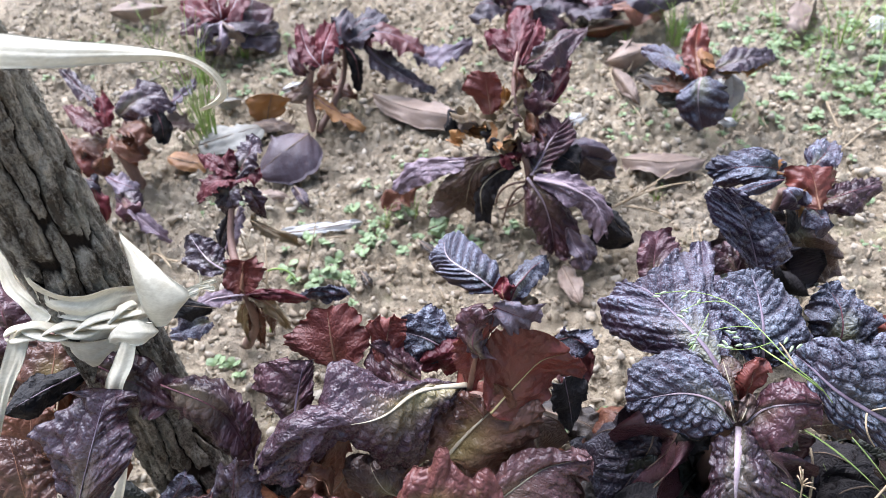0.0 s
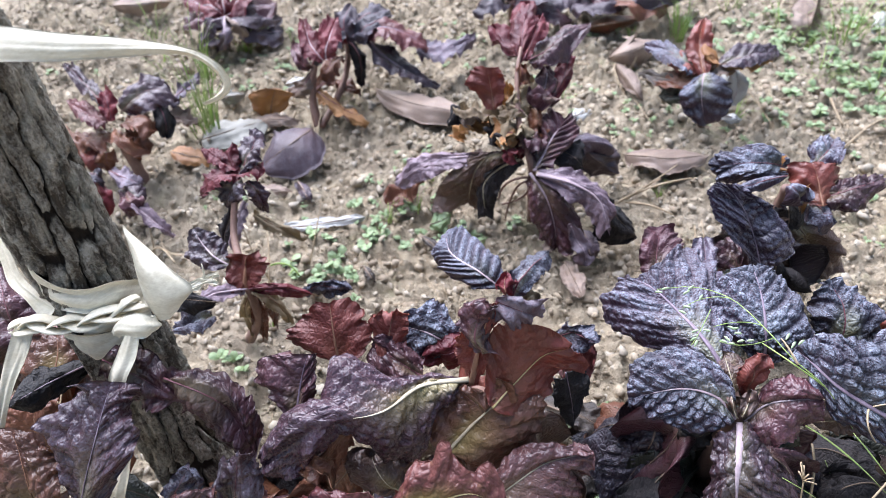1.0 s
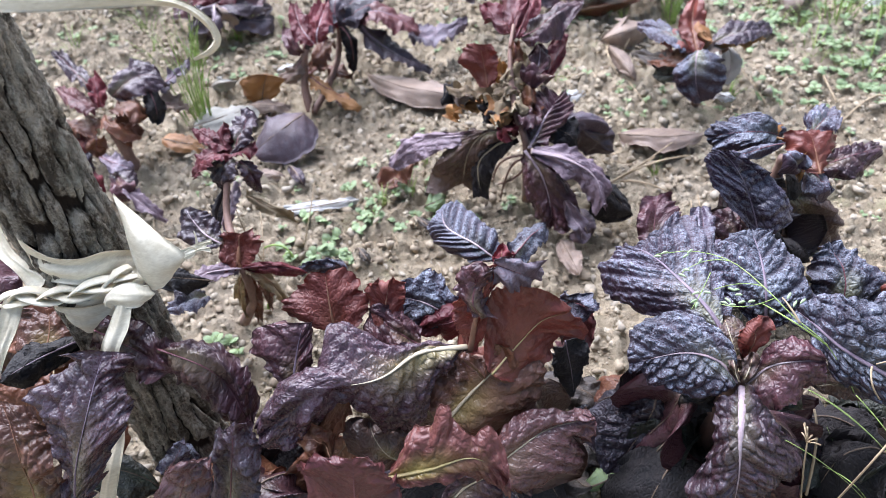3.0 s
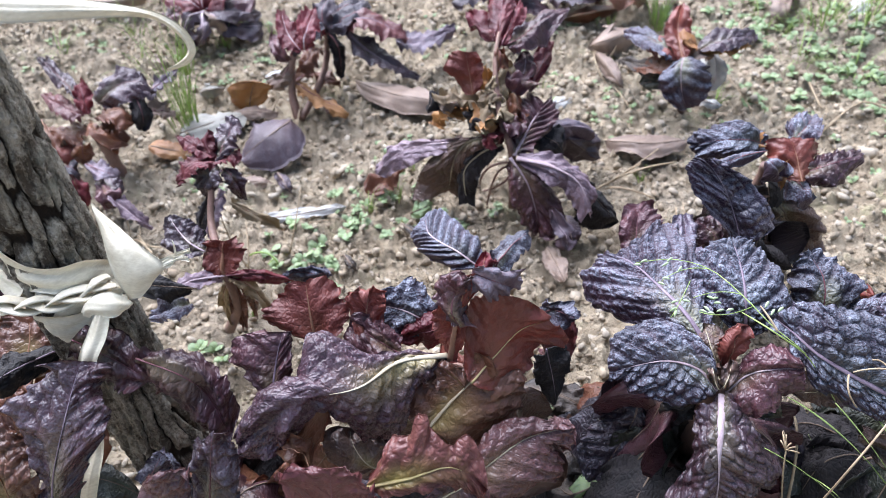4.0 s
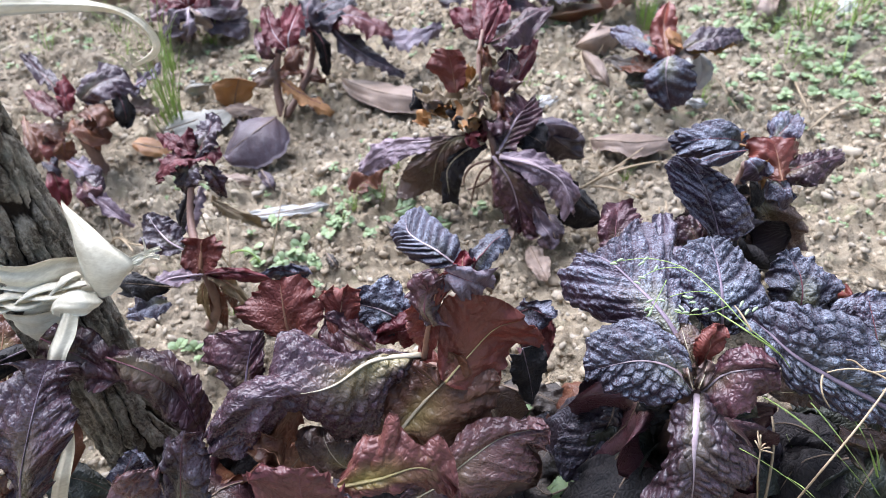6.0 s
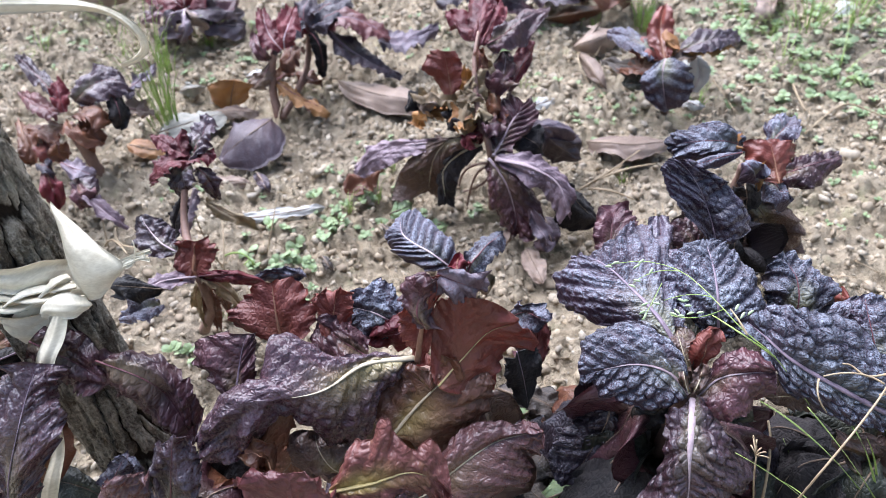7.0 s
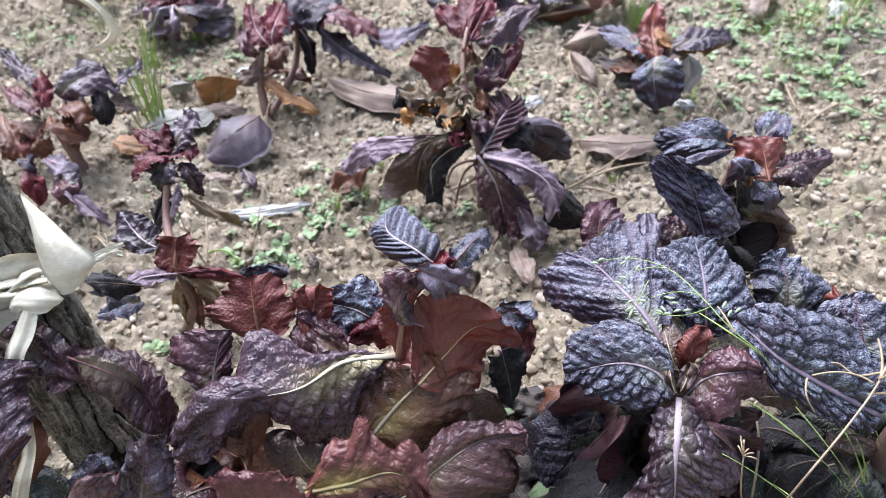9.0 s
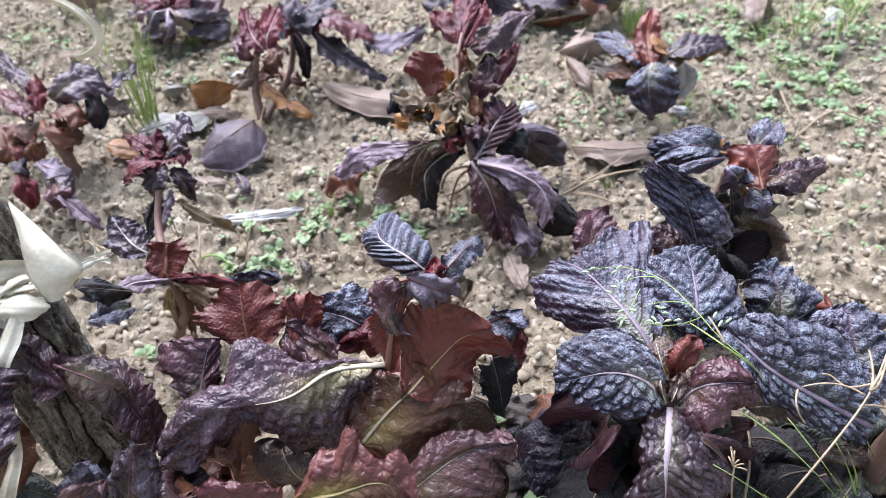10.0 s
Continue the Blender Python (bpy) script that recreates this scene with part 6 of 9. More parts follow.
drape(slender, "brown", [(-0.1998, 0.4570, 0.0850), (-0.2046, 0.4662, 0.0500), (-0.2097, 0.4730, 0.0120)], [(-0.2023, 0.4561, 0.0850), (-0.2121, 0.4639, 0.0500), (-0.2118, 0.4725, 0.0120)], [(-0.1973, 0.4578, 0.0850), (-0.1970, 0.4684, 0.0500), (-0.2077, 0.4735, 0.0120)], rib="rust", puffs=0.001, frill=0.005, arch=0.15, stalk=0.0014)
drape(slender, "straw", [(-0.2033, 0.4567, 0.0900), (-0.2159, 0.4636, 0.0600), (-0.2192, 0.4726, 0.0200)], [(-0.2052, 0.4575, 0.0900), (-0.2213, 0.4632, 0.0600), (-0.2204, 0.4720, 0.0200)], [(-0.2014, 0.4560, 0.0900), (-0.2106, 0.4639, 0.0600), (-0.2180, 0.4732, 0.0200)], rib="rust", puffs=0.001, frill=0.005, arch=0.15, stalk=0.0014)
drape(slender, "bronze", [(-0.1955, 0.4568, 0.0880), (-0.1916, 0.4666, 0.0600), (-0.1973, 0.4774, 0.0200)], [(-0.1964, 0.4552, 0.0880), (-0.1954, 0.4638, 0.0600), (-0.1985, 0.4771, 0.0200)], [(-0.1946, 0.4583, 0.0880), (-0.1877, 0.4695, 0.0600), (-0.1961, 0.4777, 0.0200)], rib="rust", puffs=0.001, frill=0.005, arch=0.15, stalk=0.0014)
leaf(slender, "black", (-0.2205, 0.4218, 0.1200), (-0.2400, 0.4171, 0.1300), (-0.2667, 0.4294, 0.1200), (-0.2482, 0.4305, 0.1300), (-0.2415, 0.4105, 0.1200), rib='dull', wide=0.5, puffs=0.002, stalk=0.001)
leaf(slender, "crimson", (-0.1978, 0.4536, 0.1020), (-0.1714, 0.4504, 0.1050), (-0.1457, 0.4564, 0.0880), (-0.1726, 0.4573, 0.1050), (-0.1709, 0.4481, 0.0950), rib='wine', wide=0.5, stalk=0.0016)
leaf(slender, "rime", (-0.1573, 0.4613, 0.0850), (-0.1351, 0.4698, 0.0850), (-0.1128, 0.4734, 0.0750), (-0.1373, 0.4737, 0.0900), (-0.1350, 0.4667, 0.0700), rib='wine', wide=0.5, puffs=0.004, stalk=0.001)

# lettuce round the stake
corner = plant_at("lettuce", (-0.185, 0.235, 0.0), "dark purple crinkled lettuce growing round the wooden stake")
stem(corner, [(-0.185, 0.235, 0), (-0.188, 0.231, 0.06), (-0.19, 0.228, 0.11)], 0.012, 0.006)
drape(corner, "plum", [(-0.2537, 0.2066, 0.1400), (-0.2337, 0.2171, 0.1900), (-0.2183, 0.2329, 0.2250), (-0.2139, 0.2579, 0.2380)], [(-0.2580, 0.2055, 0.1500), (-0.2525, 0.2206, 0.1850), (-0.2623, 0.2383, 0.2100), (-0.2380, 0.2533, 0.2300), (-0.2267, 0.2584, 0.2370)], [(-0.2383, 0.2062, 0.1550), (-0.2159, 0.2184, 0.1900), (-0.1976, 0.2325, 0.2150), (-0.2022, 0.2451, 0.2280), (-0.1967, 0.2570, 0.2360)], rib="lilac", puffs=0.0018, frill=0.009, arch=0.14, stalk=0.0018, fine=0.0011, fold=0.006)
drape(corner, "purple", [(-0.1941, 0.2749, 0.2160), (-0.1662, 0.2689, 0.2060), (-0.1532, 0.2637, 0.1820), (-0.1450, 0.2546, 0.1560)], [(-0.1923, 0.2820, 0.2160), (-0.1682, 0.2859, 0.2120), (-0.1438, 0.2739, 0.1950), (-0.1409, 0.2597, 0.1680)], [(-0.1971, 0.2782, 0.2000), (-0.1822, 0.2700, 0.1860), (-0.1711, 0.2610, 0.1650), (-0.1505, 0.2535, 0.1540)], rib="wine", puffs=0.002, frill=0.006, arch=0.2, stalk=0.0014, fine=0.0011, fold=0.005)
drape(corner, "purple", [(-0.2257, 0.2755, 0.2360), (-0.2068, 0.2739, 0.2180), (-0.1877, 0.2698, 0.2000)], [(-0.2202, 0.2852, 0.2380), (-0.2006, 0.2870, 0.2260), (-0.1891, 0.2749, 0.2040)], [(-0.2303, 0.2704, 0.2250), (-0.2154, 0.2645, 0.2060), (-0.1967, 0.2656, 0.1980)], rib="wine", puffs=0.0024, frill=0.006, arch=0.14, stalk=0.0012, fine=0.0012)
drape(corner, "bronze", [(-0.2841, 0.2094, 0.1200), (-0.2727, 0.2214, 0.1780), (-0.2863, 0.2490, 0.2050)], [(-0.3149, 0.2103, 0.1200), (-0.3204, 0.2276, 0.1700), (-0.3105, 0.2512, 0.2000)], [(-0.2593, 0.2087, 0.1200), (-0.2521, 0.2235, 0.1800), (-0.2658, 0.2426, 0.2000)], rib="rust", puffs=0.0026, frill=0.006, arch=0.14, stalk=0.0014, fine=0.0013)
drape(corner, "plum", [(-0.1639, 0.2168, 0.1100), (-0.1518, 0.2238, 0.1600), (-0.1450, 0.2368, 0.1920)], [(-0.1762, 0.2181, 0.1120), (-0.1655, 0.2275, 0.1680), (-0.1546, 0.2354, 0.1860)], [(-0.1494, 0.2174, 0.1120), (-0.1350, 0.2227, 0.1540), (-0.1371, 0.2350, 0.1900)], rib="wine", puffs=0.0018, frill=0.008, arch=0.16, stalk=0.0012, fine=0.0012, fold=0.006)
drape(corner, "mauve", [(-0.1907, 0.2021, 0.1300), (-0.1768, 0.2087, 0.1680), (-0.1640, 0.2137, 0.1880)], [(-0.2072, 0.2063, 0.1300), (-0.1908, 0.2111, 0.1700), (-0.1734, 0.2146, 0.1870)], [(-0.1714, 0.2053, 0.1300), (-0.1605, 0.2112, 0.1660), (-0.1577, 0.2148, 0.1870)], rib="wine", puffs=0.0022, frill=0.005, arch=0.16, stalk=0.0012)
drape(corner, "slate", [(-0.2071, 0.2382, 0.1300), (-0.1980, 0.2448, 0.1400), (-0.1932, 0.2505, 0.1480)], [(-0.2108, 0.2423, 0.1340), (-0.2051, 0.2481, 0.1420), (-0.1966, 0.2519, 0.1480)], [(-0.1989, 0.2358, 0.1300), (-0.1903, 0.2445, 0.1400), (-0.1890, 0.2494, 0.1460)], rib="wine", puffs=0.001, frill=0.004, stalk=0.001)
drape(corner, "bronze", [(-0.3208, 0.3265, 0.1300), (-0.3146, 0.3469, 0.1520), (-0.3188, 0.3627, 0.1640)], [(-0.3497, 0.3330, 0.1300), (-0.3469, 0.3533, 0.1500), (-0.3333, 0.3640, 0.1620)], [(-0.2924, 0.3359, 0.1300), (-0.2907, 0.3513, 0.1520), (-0.3018, 0.3618, 0.1640)], rib="rust", puffs=0.0022, frill=0.006, arch=0.12, stalk=0.0014)
drape(corner, "brown", [(-0.3344, 0.2819, 0.1000), (-0.3220, 0.2952, 0.1300), (-0.3243, 0.3111, 0.1500)], [(-0.3651, 0.2829, 0.1000), (-0.3581, 0.3025, 0.1300), (-0.3371, 0.3116, 0.1500)], [(-0.3056, 0.2857, 0.1000), (-0.2955, 0.2990, 0.1280), (-0.3042, 0.3087, 0.1500)], rib="rust", puffs=0.002, frill=0.006, arch=0.12, stalk=0.0014)
leaf(corner, "black", (-0.2722, 0.3234, 0.1700), (-0.2830, 0.2929, 0.1900), (-0.3058, 0.2739, 0.1900), (-0.2916, 0.3057, 0.1950), (-0.2819, 0.2840, 0.1800), rib='lilac', wide=0.5, puffs=0.003, frill=0.006, arch=0.3, stalk=0.0018)
leaf(corner, "brown", (-0.3170, 0.3341, 0.1100), (-0.3211, 0.3425, 0.1500), (-0.3431, 0.3652, 0.1600), (-0.3554, 0.3407, 0.1400), (-0.2914, 0.3574, 0.1500), rib='rust', wide=0.55, puffs=0.0014, frill=0.008, stalk=0.0012)
leaf(corner, "purple", (-0.3769, 0.3817, 0.1000), (-0.3819, 0.4036, 0.1400), (-0.4052, 0.4466, 0.1500), (-0.4160, 0.4051, 0.1400), (-0.3639, 0.4120, 0.1400), rib='wine', wide=0.55, puffs=0.003, frill=0.008, stalk=0.0014)
leaf(corner, "frost", (-0.2080, 0.2488, 0.0900), (-0.2025, 0.2546, 0.1200), (-0.2021, 0.2668, 0.1250), (-0.2211, 0.2604, 0.1100), (-0.1906, 0.2596, 0.1100), rib='wine', wide=0.55, puffs=0.0016, stalk=0.001)
leaf(corner, "brown", (-0.2726, 0.2729, 0.0800), (-0.2852, 0.2923, 0.1200), (-0.3112, 0.3172, 0.1200), (-0.3199, 0.2946, 0.1100), (-0.2642, 0.3059, 0.1200), rib='rust', wide=0.5, puffs=0.0016, stalk=0.0012)
leaf(corner, "green", (-0.2491, 0.2786, 0.0400), (-0.2720, 0.2823, 0.0600), (-0.3077, 0.2881, 0.0600), (-0.2875, 0.3012, 0.0600), (-0.2784, 0.2664, 0.0400), rib='dull', wide=0.5, stalk=0.0012)
leaf(corner, "olive", (-0.3197, 0.3304, 0.1000), (-0.2881, 0.3248, 0.1300), (-0.2723, 0.3274, 0.1400), (-0.2958, 0.3333, 0.1400), (-0.2877, 0.3293, 0.1000), rib='rust', wide=0.5, stalk=0.001)
leaf(corner, "purple", (-0.3748, 0.3535, 0.1000), (-0.3760, 0.3574, 0.1400), (-0.3959, 0.3726, 0.1500), (-0.4020, 0.3442, 0.1300), (-0.3577, 0.3790, 0.1400), rib='wine', wide=0.5, stalk=0.001)

# lettuce far on the stake's side
stalky = plant_at("lettuce", (-0.409, 0.731, 0.0), "stalky red lettuce with drooping purple-blue leaves")
stem(stalky, [(-0.4089, 0.7309, 0.0000), (-0.4137, 0.7360, 0.0300), (-0.4214, 0.7381, 0.0750)], 0.0085, 0.006)
drape(stalky, "plum", [(-0.4316, 0.7581, 0.0900), (-0.4677, 0.7991, 0.1040), (-0.5164, 0.8517, 0.1040)], [(-0.4303, 0.7614, 0.0900), (-0.4649, 0.8106, 0.1040), (-0.5161, 0.8551, 0.1040)], [(-0.4330, 0.7547, 0.0900), (-0.4704, 0.7878, 0.1040), (-0.5168, 0.8483, 0.1040)], rib="wine", puffs=0.002, frill=0.006, arch=0.14, stalk=0.0018, fine=0.0018, teeth=0.08)
drape(stalky, "crimson", [(-0.4277, 0.7485, 0.0850), (-0.4306, 0.7621, 0.1000), (-0.4373, 0.7798, 0.1080)], [(-0.4240, 0.7495, 0.0850), (-0.4203, 0.7657, 0.1000), (-0.4348, 0.7809, 0.1080)], [(-0.4314, 0.7474, 0.0850), (-0.4409, 0.7586, 0.1000), (-0.4399, 0.7787, 0.1080)], rib="wine", puffs=0.002, frill=0.006, arch=0.14, stalk=0.0018, fine=0.0018, teeth=0.08)
drape(stalky, "brick", [(-0.4326, 0.7465, 0.0850), (-0.4620, 0.7636, 0.0880), (-0.4995, 0.7987, 0.0850)], [(-0.4330, 0.7526, 0.0850), (-0.4625, 0.7809, 0.0880), (-0.4995, 0.8030, 0.0850)], [(-0.4323, 0.7405, 0.0850), (-0.4616, 0.7468, 0.0880), (-0.4996, 0.7944, 0.0850)], rib="wine", puffs=0.002, frill=0.006, arch=0.14, stalk=0.0018, fine=0.0018, teeth=0.08)
drape(stalky, "plum", [(-0.4175, 0.7617, 0.0900), (-0.3845, 0.7719, 0.1100), (-0.3562, 0.7777, 0.1000)], [(-0.4164, 0.7744, 0.0960), (-0.3860, 0.7918, 0.1180), (-0.3596, 0.7839, 0.1120)], [(-0.4079, 0.7572, 0.0860), (-0.3728, 0.7549, 0.0920), (-0.3525, 0.7750, 0.0920)], rib="wine", puffs=0.002, frill=0.006, arch=0.16, stalk=0.0018, fine=0.0018)
drape(stalky, "black", [(-0.3693, 0.7843, 0.0950), (-0.3798, 0.7786, 0.0750), (-0.3882, 0.7789, 0.0450)], [(-0.3731, 0.7862, 0.0950), (-0.3904, 0.7811, 0.0750), (-0.3907, 0.7789, 0.0450)], [(-0.3654, 0.7823, 0.0950), (-0.3693, 0.7761, 0.0750), (-0.3857, 0.7789, 0.0450)], rib="wine", puffs=0.002, frill=0.006, arch=0.14, stalk=0.0018, fine=0.0018, teeth=0.08)
drape(stalky, "lilac", [(-0.3720, 0.7928, 0.0800), (-0.3572, 0.8198, 0.0800), (-0.3470, 0.8512, 0.0750)], [(-0.3698, 0.7894, 0.0800), (-0.3510, 0.8097, 0.0800), (-0.3454, 0.8485, 0.0750)], [(-0.3742, 0.7962, 0.0800), (-0.3635, 0.8301, 0.0800), (-0.3485, 0.8539, 0.0750)], rib="wine", puffs=0.002, frill=0.006, arch=0.14, stalk=0.0018, fine=0.0018, teeth=0.08)
drape(stalky, "brown", [(-0.4109, 0.7590, 0.0850), (-0.3996, 0.7560, 0.0750), (-0.3913, 0.7602, 0.0550)], [(-0.4117, 0.7515, 0.0850), (-0.4032, 0.7360, 0.0750), (-0.3925, 0.7553, 0.0550)], [(-0.4100, 0.7665, 0.0850), (-0.3958, 0.7766, 0.0750), (-0.3901, 0.7650, 0.0550)], rib="wine", puffs=0.002, frill=0.006, arch=0.14, stalk=0.0018, fine=0.0018, teeth=0.08)
drape(stalky, "brown", [(-0.4328, 0.7218, 0.0600), (-0.4406, 0.7244, 0.0450), (-0.4403, 0.7236, 0.0300)], [(-0.4380, 0.7232, 0.0600), (-0.4534, 0.7214, 0.0450), (-0.4429, 0.7215, 0.0300)], [(-0.4275, 0.7204, 0.0600), (-0.4277, 0.7273, 0.0450), (-0.4377, 0.7257, 0.0300)], rib="wine", puffs=0.002, frill=0.006, arch=0.14, stalk=0.0018, fine=0.0018, teeth=0.08)
drape(stalky, "lilac", [(-0.4163, 0.6824, 0.0600), (-0.3930, 0.6692, 0.0600), (-0.3827, 0.6727, 0.0450)], [(-0.4158, 0.6762, 0.0600), (-0.3930, 0.6526, 0.0600), (-0.3830, 0.6686, 0.0450)], [(-0.4168, 0.6887, 0.0600), (-0.3931, 0.6864, 0.0600), (-0.3823, 0.6767, 0.0450)], rib="wine", puffs=0.002, frill=0.006, arch=0.14, stalk=0.0018, fine=0.0018, teeth=0.08)
drape(stalky, "orchid", [(-0.3919, 0.6469, 0.0500), (-0.3604, 0.6214, 0.0450), (-0.3350, 0.6116, 0.0200)], [(-0.3926, 0.6436, 0.0500), (-0.3626, 0.6126, 0.0450), (-0.3357, 0.6095, 0.0200)], [(-0.3912, 0.6502, 0.0500), (-0.3582, 0.6304, 0.0450), (-0.3343, 0.6138, 0.0200)], rib="pale", puffs=0.001, frill=0.004, arch=0.14, stalk=0.0028)
drape(stalky, "plum", [(-0.4062, 0.6682, 0.0500), (-0.3799, 0.6461, 0.0500), (-0.3718, 0.6442, 0.0300)], [(-0.4069, 0.6628, 0.0500), (-0.3837, 0.6329, 0.0500), (-0.3732, 0.6414, 0.0300)], [(-0.4055, 0.6735, 0.0500), (-0.3760, 0.6595, 0.0500), (-0.3703, 0.6471, 0.0300)], rib="wine", puffs=0.002, frill=0.006, arch=0.14, stalk=0.0018, fine=0.0018, teeth=0.08)
leaf(stalky, "black", (-0.3789, 0.7738, 0.1000), (-0.3647, 0.7532, 0.0850), (-0.3669, 0.7427, 0.0600), (-0.3750, 0.7440, 0.0808), (-0.3527, 0.7567, 0.0808), rib='wine', puffs=0.0018, frill=0.008, stalk=0.0014, wide=0.6)
leaf(stalky, "brown", (-0.4139, 0.7418, 0.0800), (-0.3902, 0.7424, 0.0900), (-0.3780, 0.7399, 0.0750), (-0.3795, 0.7123, 0.0890), (-0.3946, 0.7736, 0.0890), rib='rust', puffs=0.0018, frill=0.008, stalk=0.0014, wide=0.6)
leaf(stalky, "brown", (-0.4214, 0.7381, 0.0750), (-0.4021, 0.7195, 0.0750), (-0.3795, 0.7268, 0.0600), (-0.3965, 0.7005, 0.0732), (-0.3994, 0.7380, 0.0732), rib='rust', puffs=0.0018, frill=0.008, stalk=0.0014, wide=0.6)
leaf(stalky, "brown", (-0.4284, 0.7388, 0.0750), (-0.4591, 0.7510, 0.0600), (-0.5011, 0.7687, 0.0500), (-0.4759, 0.7760, 0.0576), (-0.4575, 0.7329, 0.0576), rib='rust', puffs=0.0018, frill=0.008, stalk=0.0014, wide=0.6)
leaf(stalky, "tan", (-0.3781, 0.7706, 0.0700), (-0.3584, 0.7895, 0.0600), (-0.3437, 0.7977, 0.0450), (-0.3514, 0.7746, 0.0574), (-0.3589, 0.8098, 0.0574), rib='wine', puffs=0.0018, frill=0.008, stalk=0.0014, wide=0.6)
leaf(stalky, "purple", (-0.4589, 0.7590, 0.0500), (-0.4774, 0.7559, 0.0450), (-0.5011, 0.7549, 0.0300), (-0.4937, 0.7727, 0.0428), (-0.4701, 0.7388, 0.0428), rib='wine', puffs=0.0018, frill=0.008, stalk=0.0014, wide=0.6)
leaf(stalky, "red", (-0.4517, 0.7584, 0.0500), (-0.4585, 0.7314, 0.0450), (-0.4494, 0.7278, 0.0300), (-0.4722, 0.7302, 0.0428), (-0.4437, 0.7277, 0.0428), rib='wine', puffs=0.0018, frill=0.008, stalk=0.0014, wide=0.6)
leaf(stalky, "brown", (-0.4199, 0.7475, 0.0600), (-0.3952, 0.7339, 0.0600), (-0.4082, 0.7411, 0.0300), (-0.3997, 0.7248, 0.0564), (-0.3898, 0.7429, 0.0564), rib='rust', puffs=0.0018, frill=0.008, stalk=0.0014, wide=0.6)
leaf(stalky, "crimson", (-0.4303, 0.6674, 0.0600), (-0.4084, 0.6337, 0.0700), (-0.4098, 0.6306, 0.0400), (-0.4171, 0.6236, 0.0672), (-0.3966, 0.6381, 0.0672), rib='rust', puffs=0.0018, frill=0.008, stalk=0.0014, wide=0.6)
leaf(stalky, "purple", (-0.3984, 0.6569, 0.0500), (-0.3763, 0.6286, 0.0600), (-0.3776, 0.6337, 0.0350), (-0.3827, 0.6142, 0.0578), (-0.3667, 0.6403, 0.0578), rib='wine', puffs=0.0018, frill=0.008, stalk=0.0014, wide=0.6)
leaf(stalky, "dark", (-0.4388, 0.6732, 0.0600), (-0.4166, 0.6513, 0.0800), (-0.4119, 0.6535, 0.0700), (-0.4113, 0.6362, 0.0804), (-0.4174, 0.6638, 0.0804), rib='wine', puffs=0.0018, frill=0.008, stalk=0.0014, wide=0.6)
leaf(stalky, "brown", (-0.5141, 0.7940, 0.0500), (-0.4830, 0.7382, 0.0500), (-0.4812, 0.7195, 0.0300), (-0.4911, 0.7280, 0.0476), (-0.4696, 0.7354, 0.0476), rib='rust', puffs=0.0018, frill=0.008, stalk=0.0014, wide=0.6)

# far lettuces
leggy = plant_at("lettuce", (-0.203, 0.841, 0.0), "leggy crimson lettuce with long purple arching leaves")
stem(leggy, [(-0.2033, 0.8406, 0.0000), (-0.2074, 0.8589, 0.0300), (-0.2009, 0.8696, 0.0700), (-0.1899, 0.8875, 0.1000)], 0.006, 0.004)
drape(leggy, "plum", [(-0.1360, 0.9302, 0.0780), (-0.0962, 0.9120, 0.0450), (-0.0399, 0.9057, 0.0120)], [(-0.1386, 0.9235, 0.0780), (-0.1025, 0.8919, 0.0450), (-0.0414, 0.9003, 0.0120)], [(-0.1335, 0.9369, 0.0780), (-0.0897, 0.9328, 0.0450), (-0.0384, 0.9111, 0.0120)], rib="lilac", puffs=0.0012, frill=0.004, arch=0.1, stalk=0.006, fine=0.002)
drape(leggy, "brick", [(-0.1401, 0.9362, 0.0800), (-0.1010, 0.9383, 0.0850), (-0.0518, 0.9266, 0.0600)], [(-0.1382, 0.9254, 0.0800), (-0.1026, 0.9083, 0.0850), (-0.0535, 0.9200, 0.0600)], [(-0.1420, 0.9472, 0.0800), (-0.0993, 0.9696, 0.0850), (-0.0501, 0.9333, 0.0600)], rib="lilac", puffs=0.0012, frill=0.006, arch=0.1, stalk=0.005, fine=0.002)
drape(leggy, "lilac", [(-0.0693, 0.9401, 0.0500), (-0.0299, 0.9392, 0.0500), (0.0127, 0.9848, 0.0400)], [(-0.0689, 0.9325, 0.0500), (-0.0277, 0.9181, 0.0500), (0.0136, 0.9794, 0.0400)], [(-0.0696, 0.9477, 0.0500), (-0.0322, 0.9609, 0.0500), (0.0119, 0.9903, 0.0400)], rib="lilac", puffs=0.0012, frill=0.006, arch=0.1, stalk=0.003, fine=0.002)
drape(leggy, "crimson", [(-0.1802, 0.8398, 0.1000), (-0.1954, 0.8566, 0.1150), (-0.2104, 0.9078, 0.1200)], [(-0.1770, 0.8449, 0.1000), (-0.1844, 0.8676, 0.1150), (-0.2073, 0.9098, 0.1200)], [(-0.1835, 0.8348, 0.1000), (-0.2061, 0.8457, 0.1150), (-0.2135, 0.9059, 0.1200)], rib="pale", puffs=0.002, frill=0.006, arch=0.1, stalk=0.002, fine=0.002)
drape(leggy, "crimson", [(-0.1776, 0.8423, 0.1000), (-0.1720, 0.8572, 0.1180), (-0.1665, 0.8994, 0.1250)], [(-0.1727, 0.8403, 0.1000), (-0.1581, 0.8493, 0.1180), (-0.1630, 0.8968, 0.1250)], [(-0.1826, 0.8444, 0.1000), (-0.1861, 0.8653, 0.1180), (-0.1701, 0.9020, 0.1250)], rib="pale", puffs=0.002, frill=0.006, arch=0.1, stalk=0.002, fine=0.002)
stem(leggy, [(-0.1995, 0.8402, 0.0000), (-0.1704, 0.9043, 0.0300), (-0.1598, 0.9206, 0.0800)], 0.005, 0.0035)
